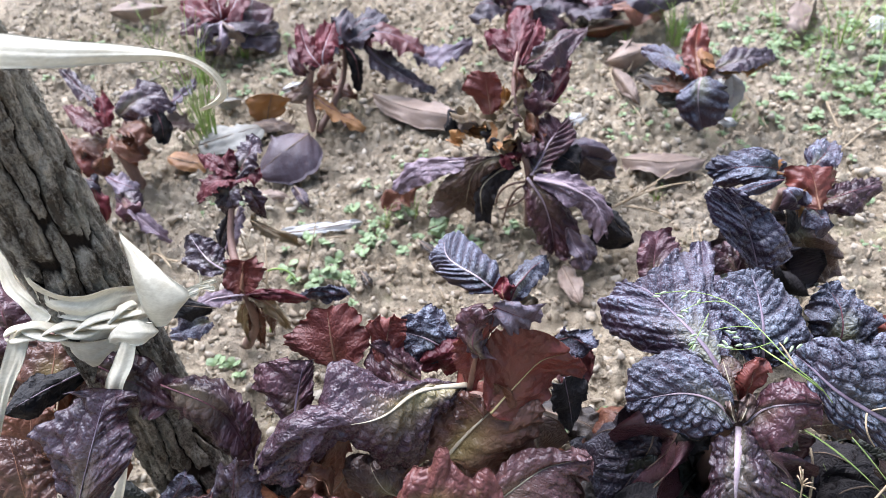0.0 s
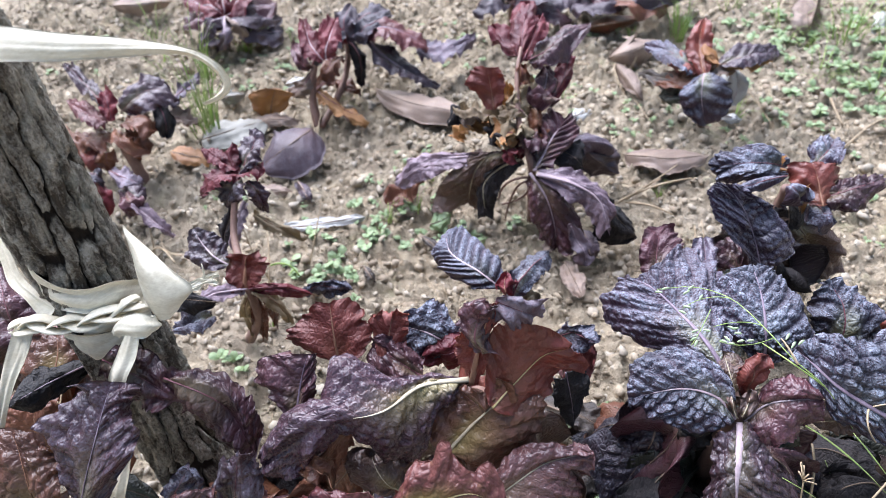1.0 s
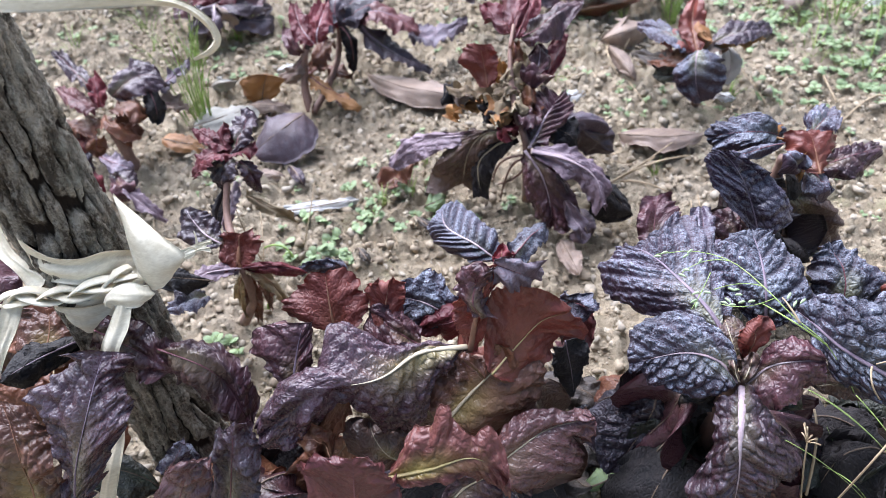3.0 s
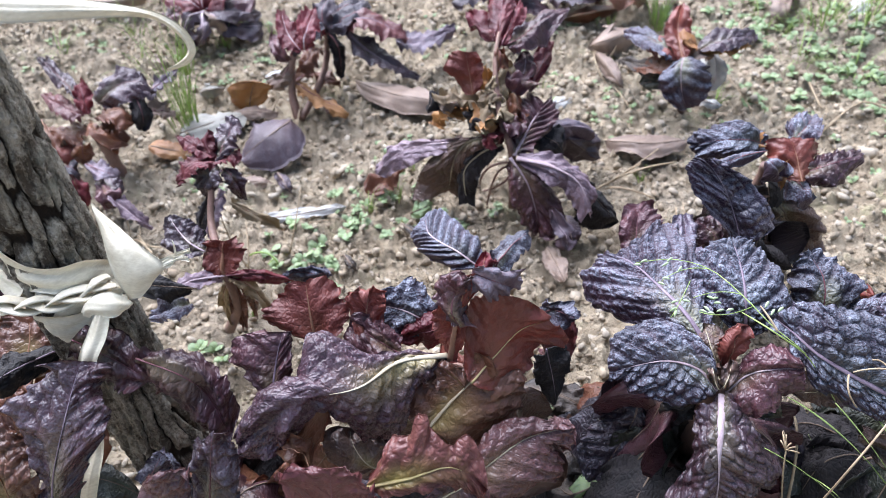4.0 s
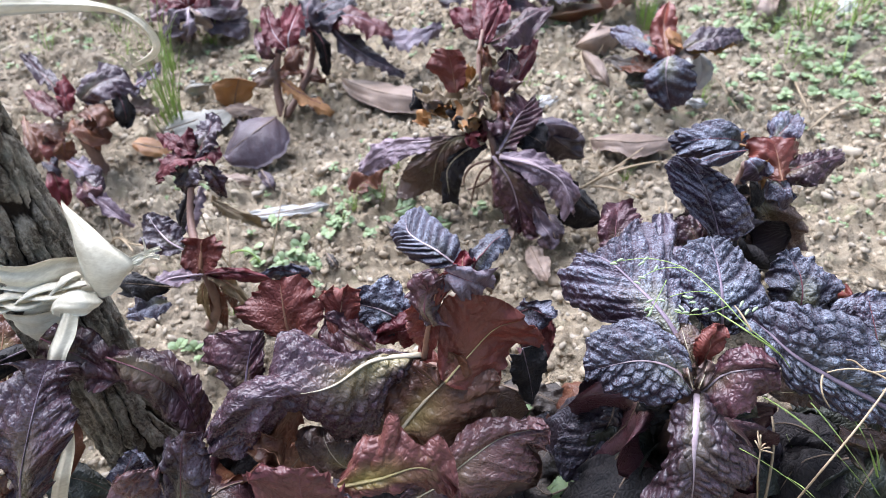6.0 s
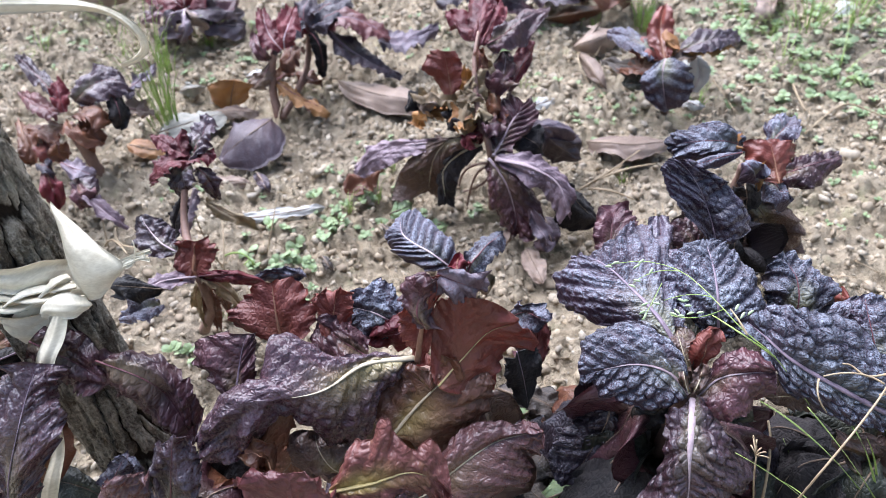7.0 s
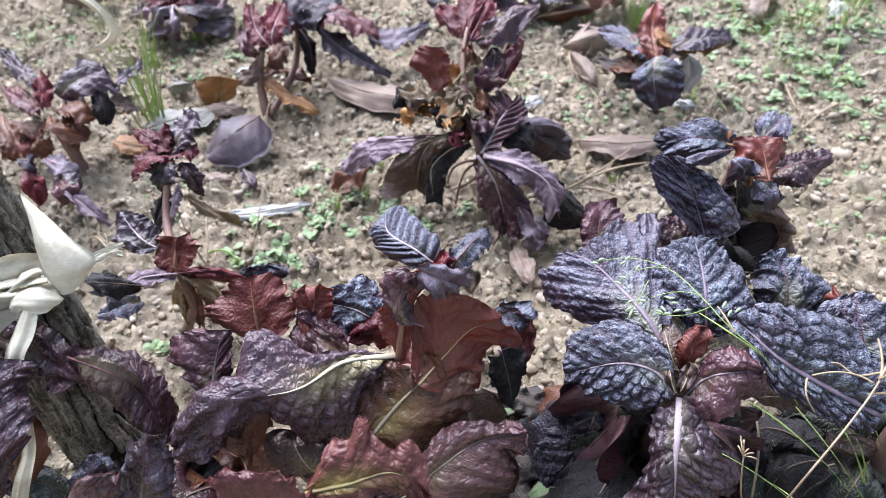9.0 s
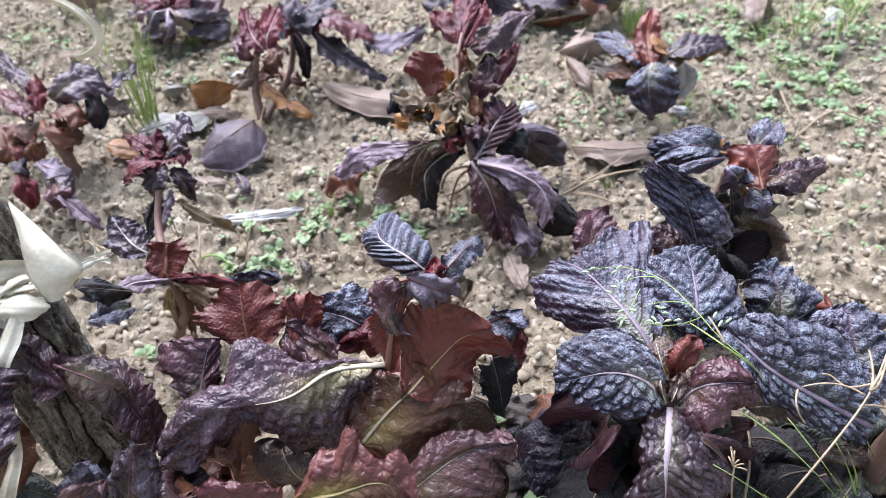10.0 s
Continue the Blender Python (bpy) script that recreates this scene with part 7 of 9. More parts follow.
leaf(leggy, "dark", (-0.1963, 0.8576, 0.0850), (-0.1807, 0.8720, 0.1000), (-0.1588, 0.9063, 0.1000), (-0.1680, 0.8620, 0.1012), (-0.1860, 0.8927, 0.1012), rib='wine', puffs=0.0016, frill=0.008, stalk=0.0028, wide=0.6)
leaf(leggy, "crimson", (-0.1629, 0.9134, 0.0800), (-0.1747, 0.9157, 0.1000), (-0.1938, 0.9492, 0.1000), (-0.1697, 0.9374, 0.1016), (-0.1859, 0.9025, 0.1016), rib='wine', puffs=0.0016, frill=0.008, stalk=0.0018, wide=0.6)
leaf(leggy, "maroon", (-0.1598, 0.9206, 0.0800), (-0.1611, 0.9295, 0.1000), (-0.1554, 0.9652, 0.1100), (-0.1451, 0.9301, 0.1028), (-0.1761, 0.9387, 0.1028), rib='wine', puffs=0.0016, frill=0.008, stalk=0.0018, wide=0.6)
leaf(leggy, "dark", (-0.1598, 0.9206, 0.0800), (-0.1330, 0.9375, 0.0900), (-0.0973, 0.9604, 0.0800), (-0.1216, 0.9205, 0.0896), (-0.1319, 0.9634, 0.0896), rib='wine', puffs=0.0016, frill=0.008, stalk=0.0028, wide=0.6)
leaf(leggy, "black", (-0.1598, 0.9206, 0.0800), (-0.1468, 0.9098, 0.0600), (-0.1486, 0.9038, 0.0200), (-0.1557, 0.9033, 0.0536), (-0.1361, 0.9135, 0.0536), rib='wine', puffs=0.0016, frill=0.008, stalk=0.0018, wide=0.6)
leaf(leggy, "tan", (-0.2032, 0.8726, 0.0600), (-0.2189, 0.8627, 0.0500), (-0.2399, 0.8846, 0.0200), (-0.2327, 0.8785, 0.0456), (-0.2129, 0.8511, 0.0456), rib='wine', puffs=0.0016, frill=0.008, stalk=0.0018, wide=0.6)
leaf(leggy, "orange", (-0.2022, 0.8633, 0.0400), (-0.1754, 0.8424, 0.0300), (-0.1325, 0.8287, 0.0100), (-0.1712, 0.8258, 0.0268), (-0.1650, 0.8526, 0.0268), rib='wine', puffs=0.0016, frill=0.008, stalk=0.0018, wide=0.6)
leaf(leggy, "brown", (-0.2060, 0.8636, 0.0400), (-0.1862, 0.9059, 0.0300), (-0.1473, 0.8894, 0.0200), (-0.1783, 0.8928, 0.0280), (-0.1815, 0.9222, 0.0280), rib='wine', puffs=0.0016, frill=0.008, stalk=0.0018, wide=0.6)
leaf(leggy, "purple", (-0.2046, 0.8700, 0.0700), (-0.2169, 0.8739, 0.0850), (-0.2311, 0.9196, 0.0850), (-0.2120, 0.8891, 0.0862), (-0.2269, 0.8701, 0.0862), rib='wine', puffs=0.0016, frill=0.008, stalk=0.0018, wide=0.6)
leaf(leggy, "brown", (-0.1661, 0.9119, 0.0600), (-0.1809, 0.8889, 0.0700), (-0.1941, 0.8741, 0.0500), (-0.1929, 0.9007, 0.0684), (-0.1745, 0.8702, 0.0684), rib='wine', puffs=0.0016, frill=0.008, stalk=0.0018, wide=0.6)
leaf(leggy, "dark", (-0.1685, 0.9688, 0.0800), (-0.1356, 0.9699, 0.0900), (-0.1064, 0.9929, 0.0850), (-0.1233, 0.9442, 0.0902), (-0.1361, 1.0024, 0.0902), rib='wine', puffs=0.0016, frill=0.008, stalk=0.0028, wide=0.6)
distant = plant_at("lettuce", (-0.378, 1.065, 0.0), "low purple lettuce with splayed dull leaves")
stem(distant, [(-0.3776, 1.0651, 0.0000), (-0.3735, 1.0721, 0.0200), (-0.3658, 1.0675, 0.0500)], 0.007, 0.005)
leaf(distant, "maroon", (-0.3639, 1.0583, 0.0500), (-0.3841, 1.0354, 0.0450), (-0.4130, 1.0377, 0.0080), (-0.4024, 1.0506, 0.0402), (-0.3762, 1.0178, 0.0402), rib='pale', puffs=0.0016, frill=0.008, stalk=0.0025, wide=0.6)
leaf(distant, "lilac", (-0.3639, 1.0583, 0.0500), (-0.3602, 1.0165, 0.0400), (-0.3832, 1.0379, 0.0060), (-0.3738, 1.0215, 0.0351), (-0.3516, 1.0105, 0.0351), rib='pale', puffs=0.0016, frill=0.008, stalk=0.0025, wide=0.6)
leaf(distant, "tan", (-0.3603, 1.0579, 0.0500), (-0.3381, 1.0386, 0.0450), (-0.3332, 1.0494, 0.0060), (-0.3410, 1.0258, 0.0399), (-0.3306, 1.0516, 0.0399), rib='pale', puffs=0.0016, frill=0.008, stalk=0.0025, wide=0.6)
leaf(distant, "maroon", (-0.3596, 1.0667, 0.0500), (-0.3200, 1.0620, 0.0500), (-0.2940, 1.1178, 0.0150), (-0.3094, 1.0397, 0.0458), (-0.3186, 1.0981, 0.0458), rib='pale', puffs=0.0016, frill=0.008, stalk=0.0025, wide=0.6)
leaf(distant, "purple", (-0.3596, 1.0667, 0.0500), (-0.3252, 1.0898, 0.0500), (-0.3027, 1.1367, 0.0300), (-0.3102, 1.0642, 0.0476), (-0.3298, 1.1319, 0.0476), rib='pale', puffs=0.0016, frill=0.008, stalk=0.0025, wide=0.6)
leaf(distant, "crimson", (-0.3685, 1.0678, 0.0500), (-0.4005, 1.0882, 0.0600), (-0.4456, 1.1331, 0.0500), (-0.4096, 1.1268, 0.0596), (-0.4072, 1.0648, 0.0596), rib='pale', puffs=0.0016, frill=0.008, stalk=0.0025, wide=0.6)
leaf(distant, "crimson", (-0.3658, 1.0675, 0.0500), (-0.3724, 1.0922, 0.0700), (-0.3925, 1.1430, 0.0700), (-0.3621, 1.1083, 0.0716), (-0.3885, 1.0921, 0.0716), rib='pale', puffs=0.0016, frill=0.008, stalk=0.0025, wide=0.6)
leaf(distant, "crimson", (-0.3623, 1.0671, 0.0500), (-0.3439, 1.0793, 0.0700), (-0.3406, 1.1379, 0.0600), (-0.3254, 1.0650, 0.0704), (-0.3592, 1.1099, 0.0704), rib='pale', puffs=0.0016, frill=0.008, stalk=0.0025, wide=0.6)
leaf(distant, "purple", (-0.3685, 1.0678, 0.0500), (-0.4085, 1.0726, 0.0500), (-0.4486, 1.0897, 0.0200), (-0.4282, 1.1044, 0.0464), (-0.4053, 1.0470, 0.0464), rib='pale', puffs=0.0016, frill=0.008, stalk=0.0025, wide=0.6)
leaf(distant, "maroon", (-0.3568, 1.0672, 0.0450), (-0.3152, 1.0555, 0.0300), (-0.2872, 1.0934, 0.0080), (-0.3066, 1.0319, 0.0262), (-0.3107, 1.0873, 0.0262), rib='pale', puffs=0.0016, frill=0.008, stalk=0.0025, wide=0.6)
spare = plant_at("lettuce", (0.299, 0.809, 0.0), "small dark lettuce with one frosted drooping leaf")
stem(spare, [(0.2993, 0.8090, 0.0000), (0.2895, 0.7980, 0.0500), (0.2830, 0.7976, 0.0900)], 0.005, 0.004)
drape(spare, "frost", [(0.2789, 0.7782, 0.0960), (0.2720, 0.7548, 0.0820), (0.2830, 0.7487, 0.0450)], [(0.2680, 0.7758, 0.0950), (0.2478, 0.7600, 0.0800), (0.2622, 0.7520, 0.0550)], [(0.2887, 0.7748, 0.0960), (0.3090, 0.7590, 0.0850), (0.3030, 0.7559, 0.0550)], rib="pale", puffs=0.0028, frill=0.004, arch=0.16, stalk=0.0018, fine=0.0018)
drape(spare, "russet", [(0.2820, 0.7881, 0.0900), (0.2822, 0.8239, 0.1050), (0.2928, 0.8628, 0.1220)], [(0.2878, 0.7894, 0.0900), (0.2982, 0.8228, 0.1050), (0.2966, 0.8613, 0.1220)], [(0.2762, 0.7868, 0.0900), (0.2661, 0.8251, 0.1050), (0.2891, 0.8644, 0.1220)], rib="rust", puffs=0.001, frill=0.006, arch=0.1, stalk=0.0018, fine=0.002)
drape(spare, "plum", [(0.3032, 0.8044, 0.0900), (0.3384, 0.8101, 0.1000), (0.3832, 0.8295, 0.0900)], [(0.3029, 0.7967, 0.0900), (0.3350, 0.7873, 0.1000), (0.3817, 0.8235, 0.0900)], [(0.3035, 0.8122, 0.0900), (0.3420, 0.8338, 0.1000), (0.3848, 0.8355, 0.0900)], rib="wine", puffs=0.0024, frill=0.004, arch=0.2, stalk=0.0014, fine=0.002)
drape(spare, "orange", [(0.3069, 0.8058, 0.0860), (0.3414, 0.8125, 0.0880), (0.3763, 0.8280, 0.0820)], [(0.3063, 0.8013, 0.0860), (0.3392, 0.7996, 0.0880), (0.3756, 0.8247, 0.0820)], [(0.3075, 0.8103, 0.0860), (0.3437, 0.8256, 0.0880), (0.3770, 0.8313, 0.0820)], rib="rust", puffs=0.0008, frill=0.003, arch=0.1, stalk=0.001, fine=0.002)
drape(spare, "frost", [(0.2732, 0.7966, 0.0900), (0.2543, 0.8323, 0.0920), (0.2324, 0.8877, 0.0720)], [(0.2772, 0.8033, 0.0900), (0.2643, 0.8555, 0.0920), (0.2344, 0.8944, 0.0720)], [(0.2691, 0.7901, 0.0900), (0.2445, 0.8099, 0.0920), (0.2305, 0.8812, 0.0720)], rib="wine", puffs=0.0024, frill=0.005, arch=0.2, stalk=0.0014, fine=0.002)
drape(spare, "red", [(0.2769, 0.7971, 0.0880), (0.2623, 0.8161, 0.0900), (0.2504, 0.8293, 0.0800)], [(0.2800, 0.8028, 0.0880), (0.2686, 0.8354, 0.0900), (0.2508, 0.8343, 0.0800)], [(0.2739, 0.7916, 0.0880), (0.2562, 0.7974, 0.0900), (0.2499, 0.8243, 0.0800)], rib="wine", puffs=0.0014, frill=0.005, arch=0.2, stalk=0.0014, fine=0.002)
drape(spare, "dead", [(0.2676, 0.8049, 0.0700), (0.2457, 0.8288, 0.0600), (0.2248, 0.8754, 0.0400)], [(0.2689, 0.8098, 0.0700), (0.2495, 0.8433, 0.0600), (0.2258, 0.8792, 0.0400)], [(0.2663, 0.8001, 0.0700), (0.2420, 0.8147, 0.0600), (0.2238, 0.8717, 0.0400)], rib="dull", puffs=0.001, frill=0.005, arch=0.2, stalk=0.0012, fine=0.002)
drape(spare, "bleached", [(0.3308, 0.8095, 0.0300), (0.3346, 0.8122, 0.0550), (0.3280, 0.8229, 0.0750)], [(0.3345, 0.8065, 0.0300), (0.3472, 0.8100, 0.0550), (0.3315, 0.8241, 0.0750)], [(0.3271, 0.8126, 0.0300), (0.3219, 0.8144, 0.0550), (0.3245, 0.8217, 0.0750)], rib="pale", puffs=0.0008, frill=0.003, arch=0.1, stalk=0.001, fine=0.002)
leaf(spare, "orange", (0.2865, 0.7938, 0.0920), (0.2930, 0.8122, 0.1000), (0.2990, 0.8024, 0.0900), (0.2923, 0.7950, 0.0998), (0.2949, 0.8305, 0.0998), rib='rust', puffs=0.0028, frill=0.006, stalk=0.0014, wide=0.55)
leaf(spare, "brown", (0.2789, 0.8000, 0.0850), (0.2578, 0.8060, 0.0750), (0.2366, 0.8431, 0.0500), (0.2583, 0.8317, 0.0732), (0.2532, 0.7857, 0.0732), rib='rust', puffs=0.0028, frill=0.006, stalk=0.0014, wide=0.55)
leaf(spare, "tan", (0.2922, 0.7986, 0.0850), (0.3056, 0.8017, 0.0900), (0.3227, 0.8141, 0.0700), (0.3023, 0.7876, 0.0891), (0.3122, 0.8179, 0.0891), rib='rust', puffs=0.0028, frill=0.006, stalk=0.0014, wide=0.55)
leaf(spare, "green", (0.2835, 0.8014, 0.0800), (0.2649, 0.7973, 0.0600), (0.2480, 0.8338, 0.0300), (0.2618, 0.8152, 0.0575), (0.2646, 0.7836, 0.0575), rib='rust', puffs=0.0028, frill=0.006, stalk=0.0014, wide=0.55)
back = plant_at("lettuce", (0.084, 1.126, 0.0), "purple lettuce at the far end of the bed")
stem(back, [(0.0710, 1.0785, 0.0000), (0.0696, 1.0582, 0.0300), (0.0691, 1.0531, 0.0600)], 0.007, 0.005)
leaf(back, "maroon", (0.0651, 1.0555, 0.0500), (0.0352, 1.0369, 0.0700), (0.0143, 1.0432, 0.0500), (0.0291, 1.0677, 0.0692), (0.0318, 1.0059, 0.0692), rib='wine', puffs=0.0016, stalk=0.0018)
leaf(back, "purple", (0.0692, 1.0541, 0.0550), (0.0615, 1.0671, 0.0800), (0.0560, 1.1243, 0.0800), (0.0768, 1.0839, 0.0820), (0.0439, 1.0659, 0.0820), rib='wine', puffs=0.0016, stalk=0.0018)
leaf(back, "maroon", (0.0734, 1.0537, 0.0550), (0.1006, 1.0362, 0.0800), (0.1329, 1.0710, 0.0700), (0.1100, 1.0068, 0.0808), (0.1027, 1.0723, 0.0808), rib='wine', puffs=0.0016, stalk=0.0018)
leaf(back, "purple", (0.0735, 1.0546, 0.0500), (0.1090, 1.0316, 0.0600), (0.1621, 1.0491, 0.0300), (0.1126, 1.0028, 0.0572), (0.1235, 1.0624, 0.0572), rib='wine', puffs=0.0016, stalk=0.0018)
leaf(back, "crimson", (0.0692, 1.0541, 0.0550), (0.0875, 1.0827, 0.0800), (0.1001, 1.1389, 0.0800), (0.1048, 1.0761, 0.0820), (0.0758, 1.1073, 0.0820), rib='wine', puffs=0.0016, stalk=0.0018)
leaf(back, "maroon", (0.0735, 1.0546, 0.0500), (0.1393, 1.0836, 0.0500), (0.1940, 1.0994, 0.0300), (0.1483, 1.0490, 0.0476), (0.1541, 1.1288, 0.0476), rib='wine', puffs=0.0016, stalk=0.0018)
rear = plant_at("lettuce", (0.210, 1.124, 0.0), "wilted purple lettuce lying at the far end")
stem(rear, [(0.2430, 1.1157, 0.0000), (0.2392, 1.1051, 0.0200), (0.2270, 1.0744, 0.0500)], 0.007, 0.005)
leaf(rear, "maroon", (0.2256, 1.0655, 0.0500), (0.1955, 1.0597, 0.0500), (0.1586, 1.0939, 0.0300), (0.1919, 1.1029, 0.0476), (0.1859, 1.0257, 0.0476), rib='wine', puffs=0.0016, stalk=0.0018)
leaf(rear, "brown", (0.2256, 1.0655, 0.0500), (0.2610, 1.0530, 0.0500), (0.3160, 1.0973, 0.0200), (0.2608, 1.0171, 0.0464), (0.2802, 1.0996, 0.0464), rib='wine', puffs=0.0016, stalk=0.0018)
leaf(rear, "purple", (0.2270, 1.0744, 0.0500), (0.2230, 1.0887, 0.0700), (0.2274, 1.1685, 0.0600), (0.2443, 1.1078, 0.0704), (0.2023, 1.0905, 0.0704), rib='wine', puffs=0.0016, stalk=0.0018)
leaf(rear, "maroon", (0.2297, 1.0651, 0.0500), (0.2788, 1.0667, 0.0600), (0.3602, 1.1098, 0.0300), (0.2865, 1.0372, 0.0572), (0.2982, 1.1085, 0.0572), rib='wine', puffs=0.0016, stalk=0.0018)
leaf(rear, "purple", (0.2256, 1.0655, 0.0500), (0.1910, 1.0945, 0.0600), (0.1624, 1.1377, 0.0500), (0.1958, 1.1363, 0.0596), (0.1742, 1.0691, 0.0596), rib='wine', puffs=0.0016, stalk=0.0018)

# fallen leaves
fallen_leaf("tan", "pinkish-tan dry leaf lying flat on soil", (0.1911, 0.7464, 0.0030), (0.2322, 0.7146, 0.0240), (0.2891, 0.7326, 0.0120), (0.2423, 0.7577, 0.0120), (0.2287, 0.6974, 0.0140), blunt=0.6)
fallen_leaf("tan", "long tan dry leaf lifted off the soil", (-0.1299, 0.9188, 0.0040), (-0.0606, 0.8443, 0.0240), (0.0177, 0.8423, 0.0080), (-0.0503, 0.8768, 0.0200), (-0.0687, 0.8288, 0.0120), blunt=0.6)
fallen_leaf("orange", "round orange dry leaf standing on edge", (-0.2731, 0.8628, 0.0020), (-0.2666, 0.8645, 0.0240), (-0.2574, 0.8664, 0.0450), (-0.2971, 0.8637, 0.0300), (-0.2341, 0.8602, 0.0300), blunt=0.5, wide=0.55)
fallen_leaf("tan", "small tan dry leaf beside the orange one", (-0.2913, 0.8549, 0.0040), (-0.2570, 0.8423, 0.0100), (-0.2287, 0.8477, 0.0040), (-0.2605, 0.8357, 0.0040), (-0.2627, 0.8589, 0.0100))
fallen_leaf("maroon", "dull purple fallen lettuce leaf", (-0.2011, 0.7954, 0.0200), (-0.2234, 0.7591, 0.0260), (-0.2642, 0.7476, 0.0040), (-0.2535, 0.8039, 0.0200), (-0.1953, 0.7302, 0.0060), puffs=0.0012, blunt=0.4)
fallen_leaf("grey", "pale grey weathered leaf under the grass", (-0.3555, 0.8130, 0.0040), (-0.3112, 0.8208, 0.0100), (-0.2729, 0.8466, 0.0040), (-0.3070, 0.7955, 0.0040), (-0.3276, 0.8529, 0.0100))
fallen_leaf("grey", "bluish-grey curled dry leaf", (-0.3498, 0.9058, 0.0060), (-0.3233, 0.8886, 0.0200), (-0.3136, 0.9166, 0.0060), (-0.3262, 0.8878, 0.0060), (-0.3324, 0.9111, 0.0200))
fallen_leaf("orange", "faded orange dry leaf", (-0.3897, 0.7890, 0.0040), (-0.3550, 0.7697, 0.0100), (-0.3286, 0.7670, 0.0040), (-0.3591, 0.7580, 0.0040), (-0.3609, 0.7922, 0.0100))
fallen_leaf("tan", "thin grey-tan dry leaf on the soil", (0.0982, 0.5692, 0.0030), (0.1041, 0.5376, 0.0080), (0.1111, 0.5169, 0.0030), (0.0929, 0.5382, 0.0030), (0.1147, 0.5470, 0.0080))
fallen_leaf("tan", "broad tan dry leaf among grass", (0.2007, 0.9663, 0.0040), (0.2348, 0.9435, 0.0300), (0.2909, 1.0117, 0.0040), (0.2408, 0.9415, 0.0040), (0.2304, 0.9868, 0.0300))
fallen_leaf("brown", "brown curled dry leaf", (0.1741, 1.0560, 0.0060), (0.2137, 1.0230, 0.0300), (0.2712, 1.0806, 0.0060), (0.2157, 1.0360, 0.0060), (0.2108, 1.0528, 0.0300))
fallen_leaf("tan", "pinkish curled dry leaf", (0.2105, 0.9558, 0.0040), (0.2162, 0.8778, 0.0200), (0.2326, 0.8543, 0.0040), (0.2095, 0.8966, 0.0040), (0.2263, 0.8944, 0.0200))
fallen_leaf("bleached", "small white dry leaf piece", (0.1276, 0.8246, 0.0040), (0.1441, 0.8258, 0.0100), (0.1636, 0.8449, 0.0040), (0.1453, 0.8177, 0.0040), (0.1407, 0.8409, 0.0100))
fallen_leaf("grey", "pale dry leaf beside the small lettuce", (0.3386, 0.8520, 0.0040), (0.3395, 0.8551, 0.0300), (0.3720, 0.9430, 0.0040), (0.3650, 0.8853, 0.0040), (0.3264, 0.8568, 0.0300))
fallen_leaf("bleached", "small white leaf on green stem", (0.3233, 0.8267, 0.0040), (0.3334, 0.8102, 0.0100), (0.3500, 0.8111, 0.0040), (0.3306, 0.8076, 0.0040), (0.3369, 0.8232, 0.0100))
fallen_leaf("tan", "pale pinkish dry leaf at the far edge", (0.4993, 1.0098, 0.0040), (0.4998, 1.0309, 0.0200), (0.5288, 1.1151, 0.0040), (0.5365, 1.0576, 0.0040), (0.4747, 1.0238, 0.0200))
fallen_leaf("bleached", "pale grey leaf at the far edge", (0.5900, 1.0163, 0.0040), (0.6058, 1.0246, 0.0100), (0.6345, 1.0551, 0.0040), (0.6084, 1.0083, 0.0040), (0.6049, 1.0484, 0.0100))
fallen_leaf("bleached", "long pale strip of dry leaf", (-0.2192, 0.6343, 0.0030), (-0.1697, 0.6366, 0.0080), (-0.1229, 0.6503, 0.0030), (-0.1737, 0.6308, 0.0030), (-0.1769, 0.6465, 0.0080))
fallen_leaf("tan", "tan dry leaf near the slender lettuce", (-0.2728, 0.7106, 0.0040), (-0.2414, 0.6975, 0.0100), (-0.2157, 0.6995, 0.0040), (-0.2453, 0.6927, 0.0040), (-0.2458, 0.7110, 0.0100))
fallen_leaf("maroon", "small lilac leaf scrap", (-0.2127, 0.7165, 0.0040), (-0.1969, 0.6828, 0.0140), (-0.1891, 0.6744, 0.0040), (-0.2077, 0.6905, 0.0040), (-0.1923, 0.6915, 0.0140))
fallen_leaf("maroon", "brown-purple dry leaf under the tall lettuce", (0.1228, 0.6066, 0.0040), (0.1215, 0.5672, 0.0200), (0.1262, 0.5618, 0.0040), (0.1109, 0.5814, 0.0040), (0.1346, 0.5740, 0.0200))
fallen_leaf("dead", "large dead grey-brown leaf", (0.0549, 0.3883, 0.0060), (0.0921, 0.3510, 0.0300), (0.1341, 0.3465, 0.0060), (0.0834, 0.3510, 0.0060), (0.0963, 0.3709, 0.0300))
fallen_leaf("weed", "fresh green leaf on the dark soil", (0.0808, 0.2748, 0.0200), (0.0961, 0.2733, 0.0350), (0.1160, 0.2877, 0.0200), (0.0987, 0.2708, 0.0200), (0.0922, 0.2825, 0.0350))
fallen_leaf("weed", "small green leaf on the soil", (0.1082, 0.3795, 0.0040), (0.1130, 0.3805, 0.0100), (0.1199, 0.3899, 0.0040), (0.1162, 0.3795, 0.0040), (0.1097, 0.3846, 0.0100))
fallen_leaf("weed", "green leaf scrap by the dead leaf", (0.0661, 0.3505, 0.0200), (0.0727, 0.3473, 0.0300), (0.0813, 0.3571, 0.0200), (0.0743, 0.3483, 0.0200), (0.0706, 0.3522, 0.0300))
fallen_leaf("tan", "crumpled whitish leaf far off", (-0.5975, 1.1984, 0.0060), (-0.5253, 1.1545, 0.0300), (-0.4977, 1.2083, 0.0060), (-0.5376, 1.1585, 0.0060), (-0.5453, 1.1988, 0.0300))
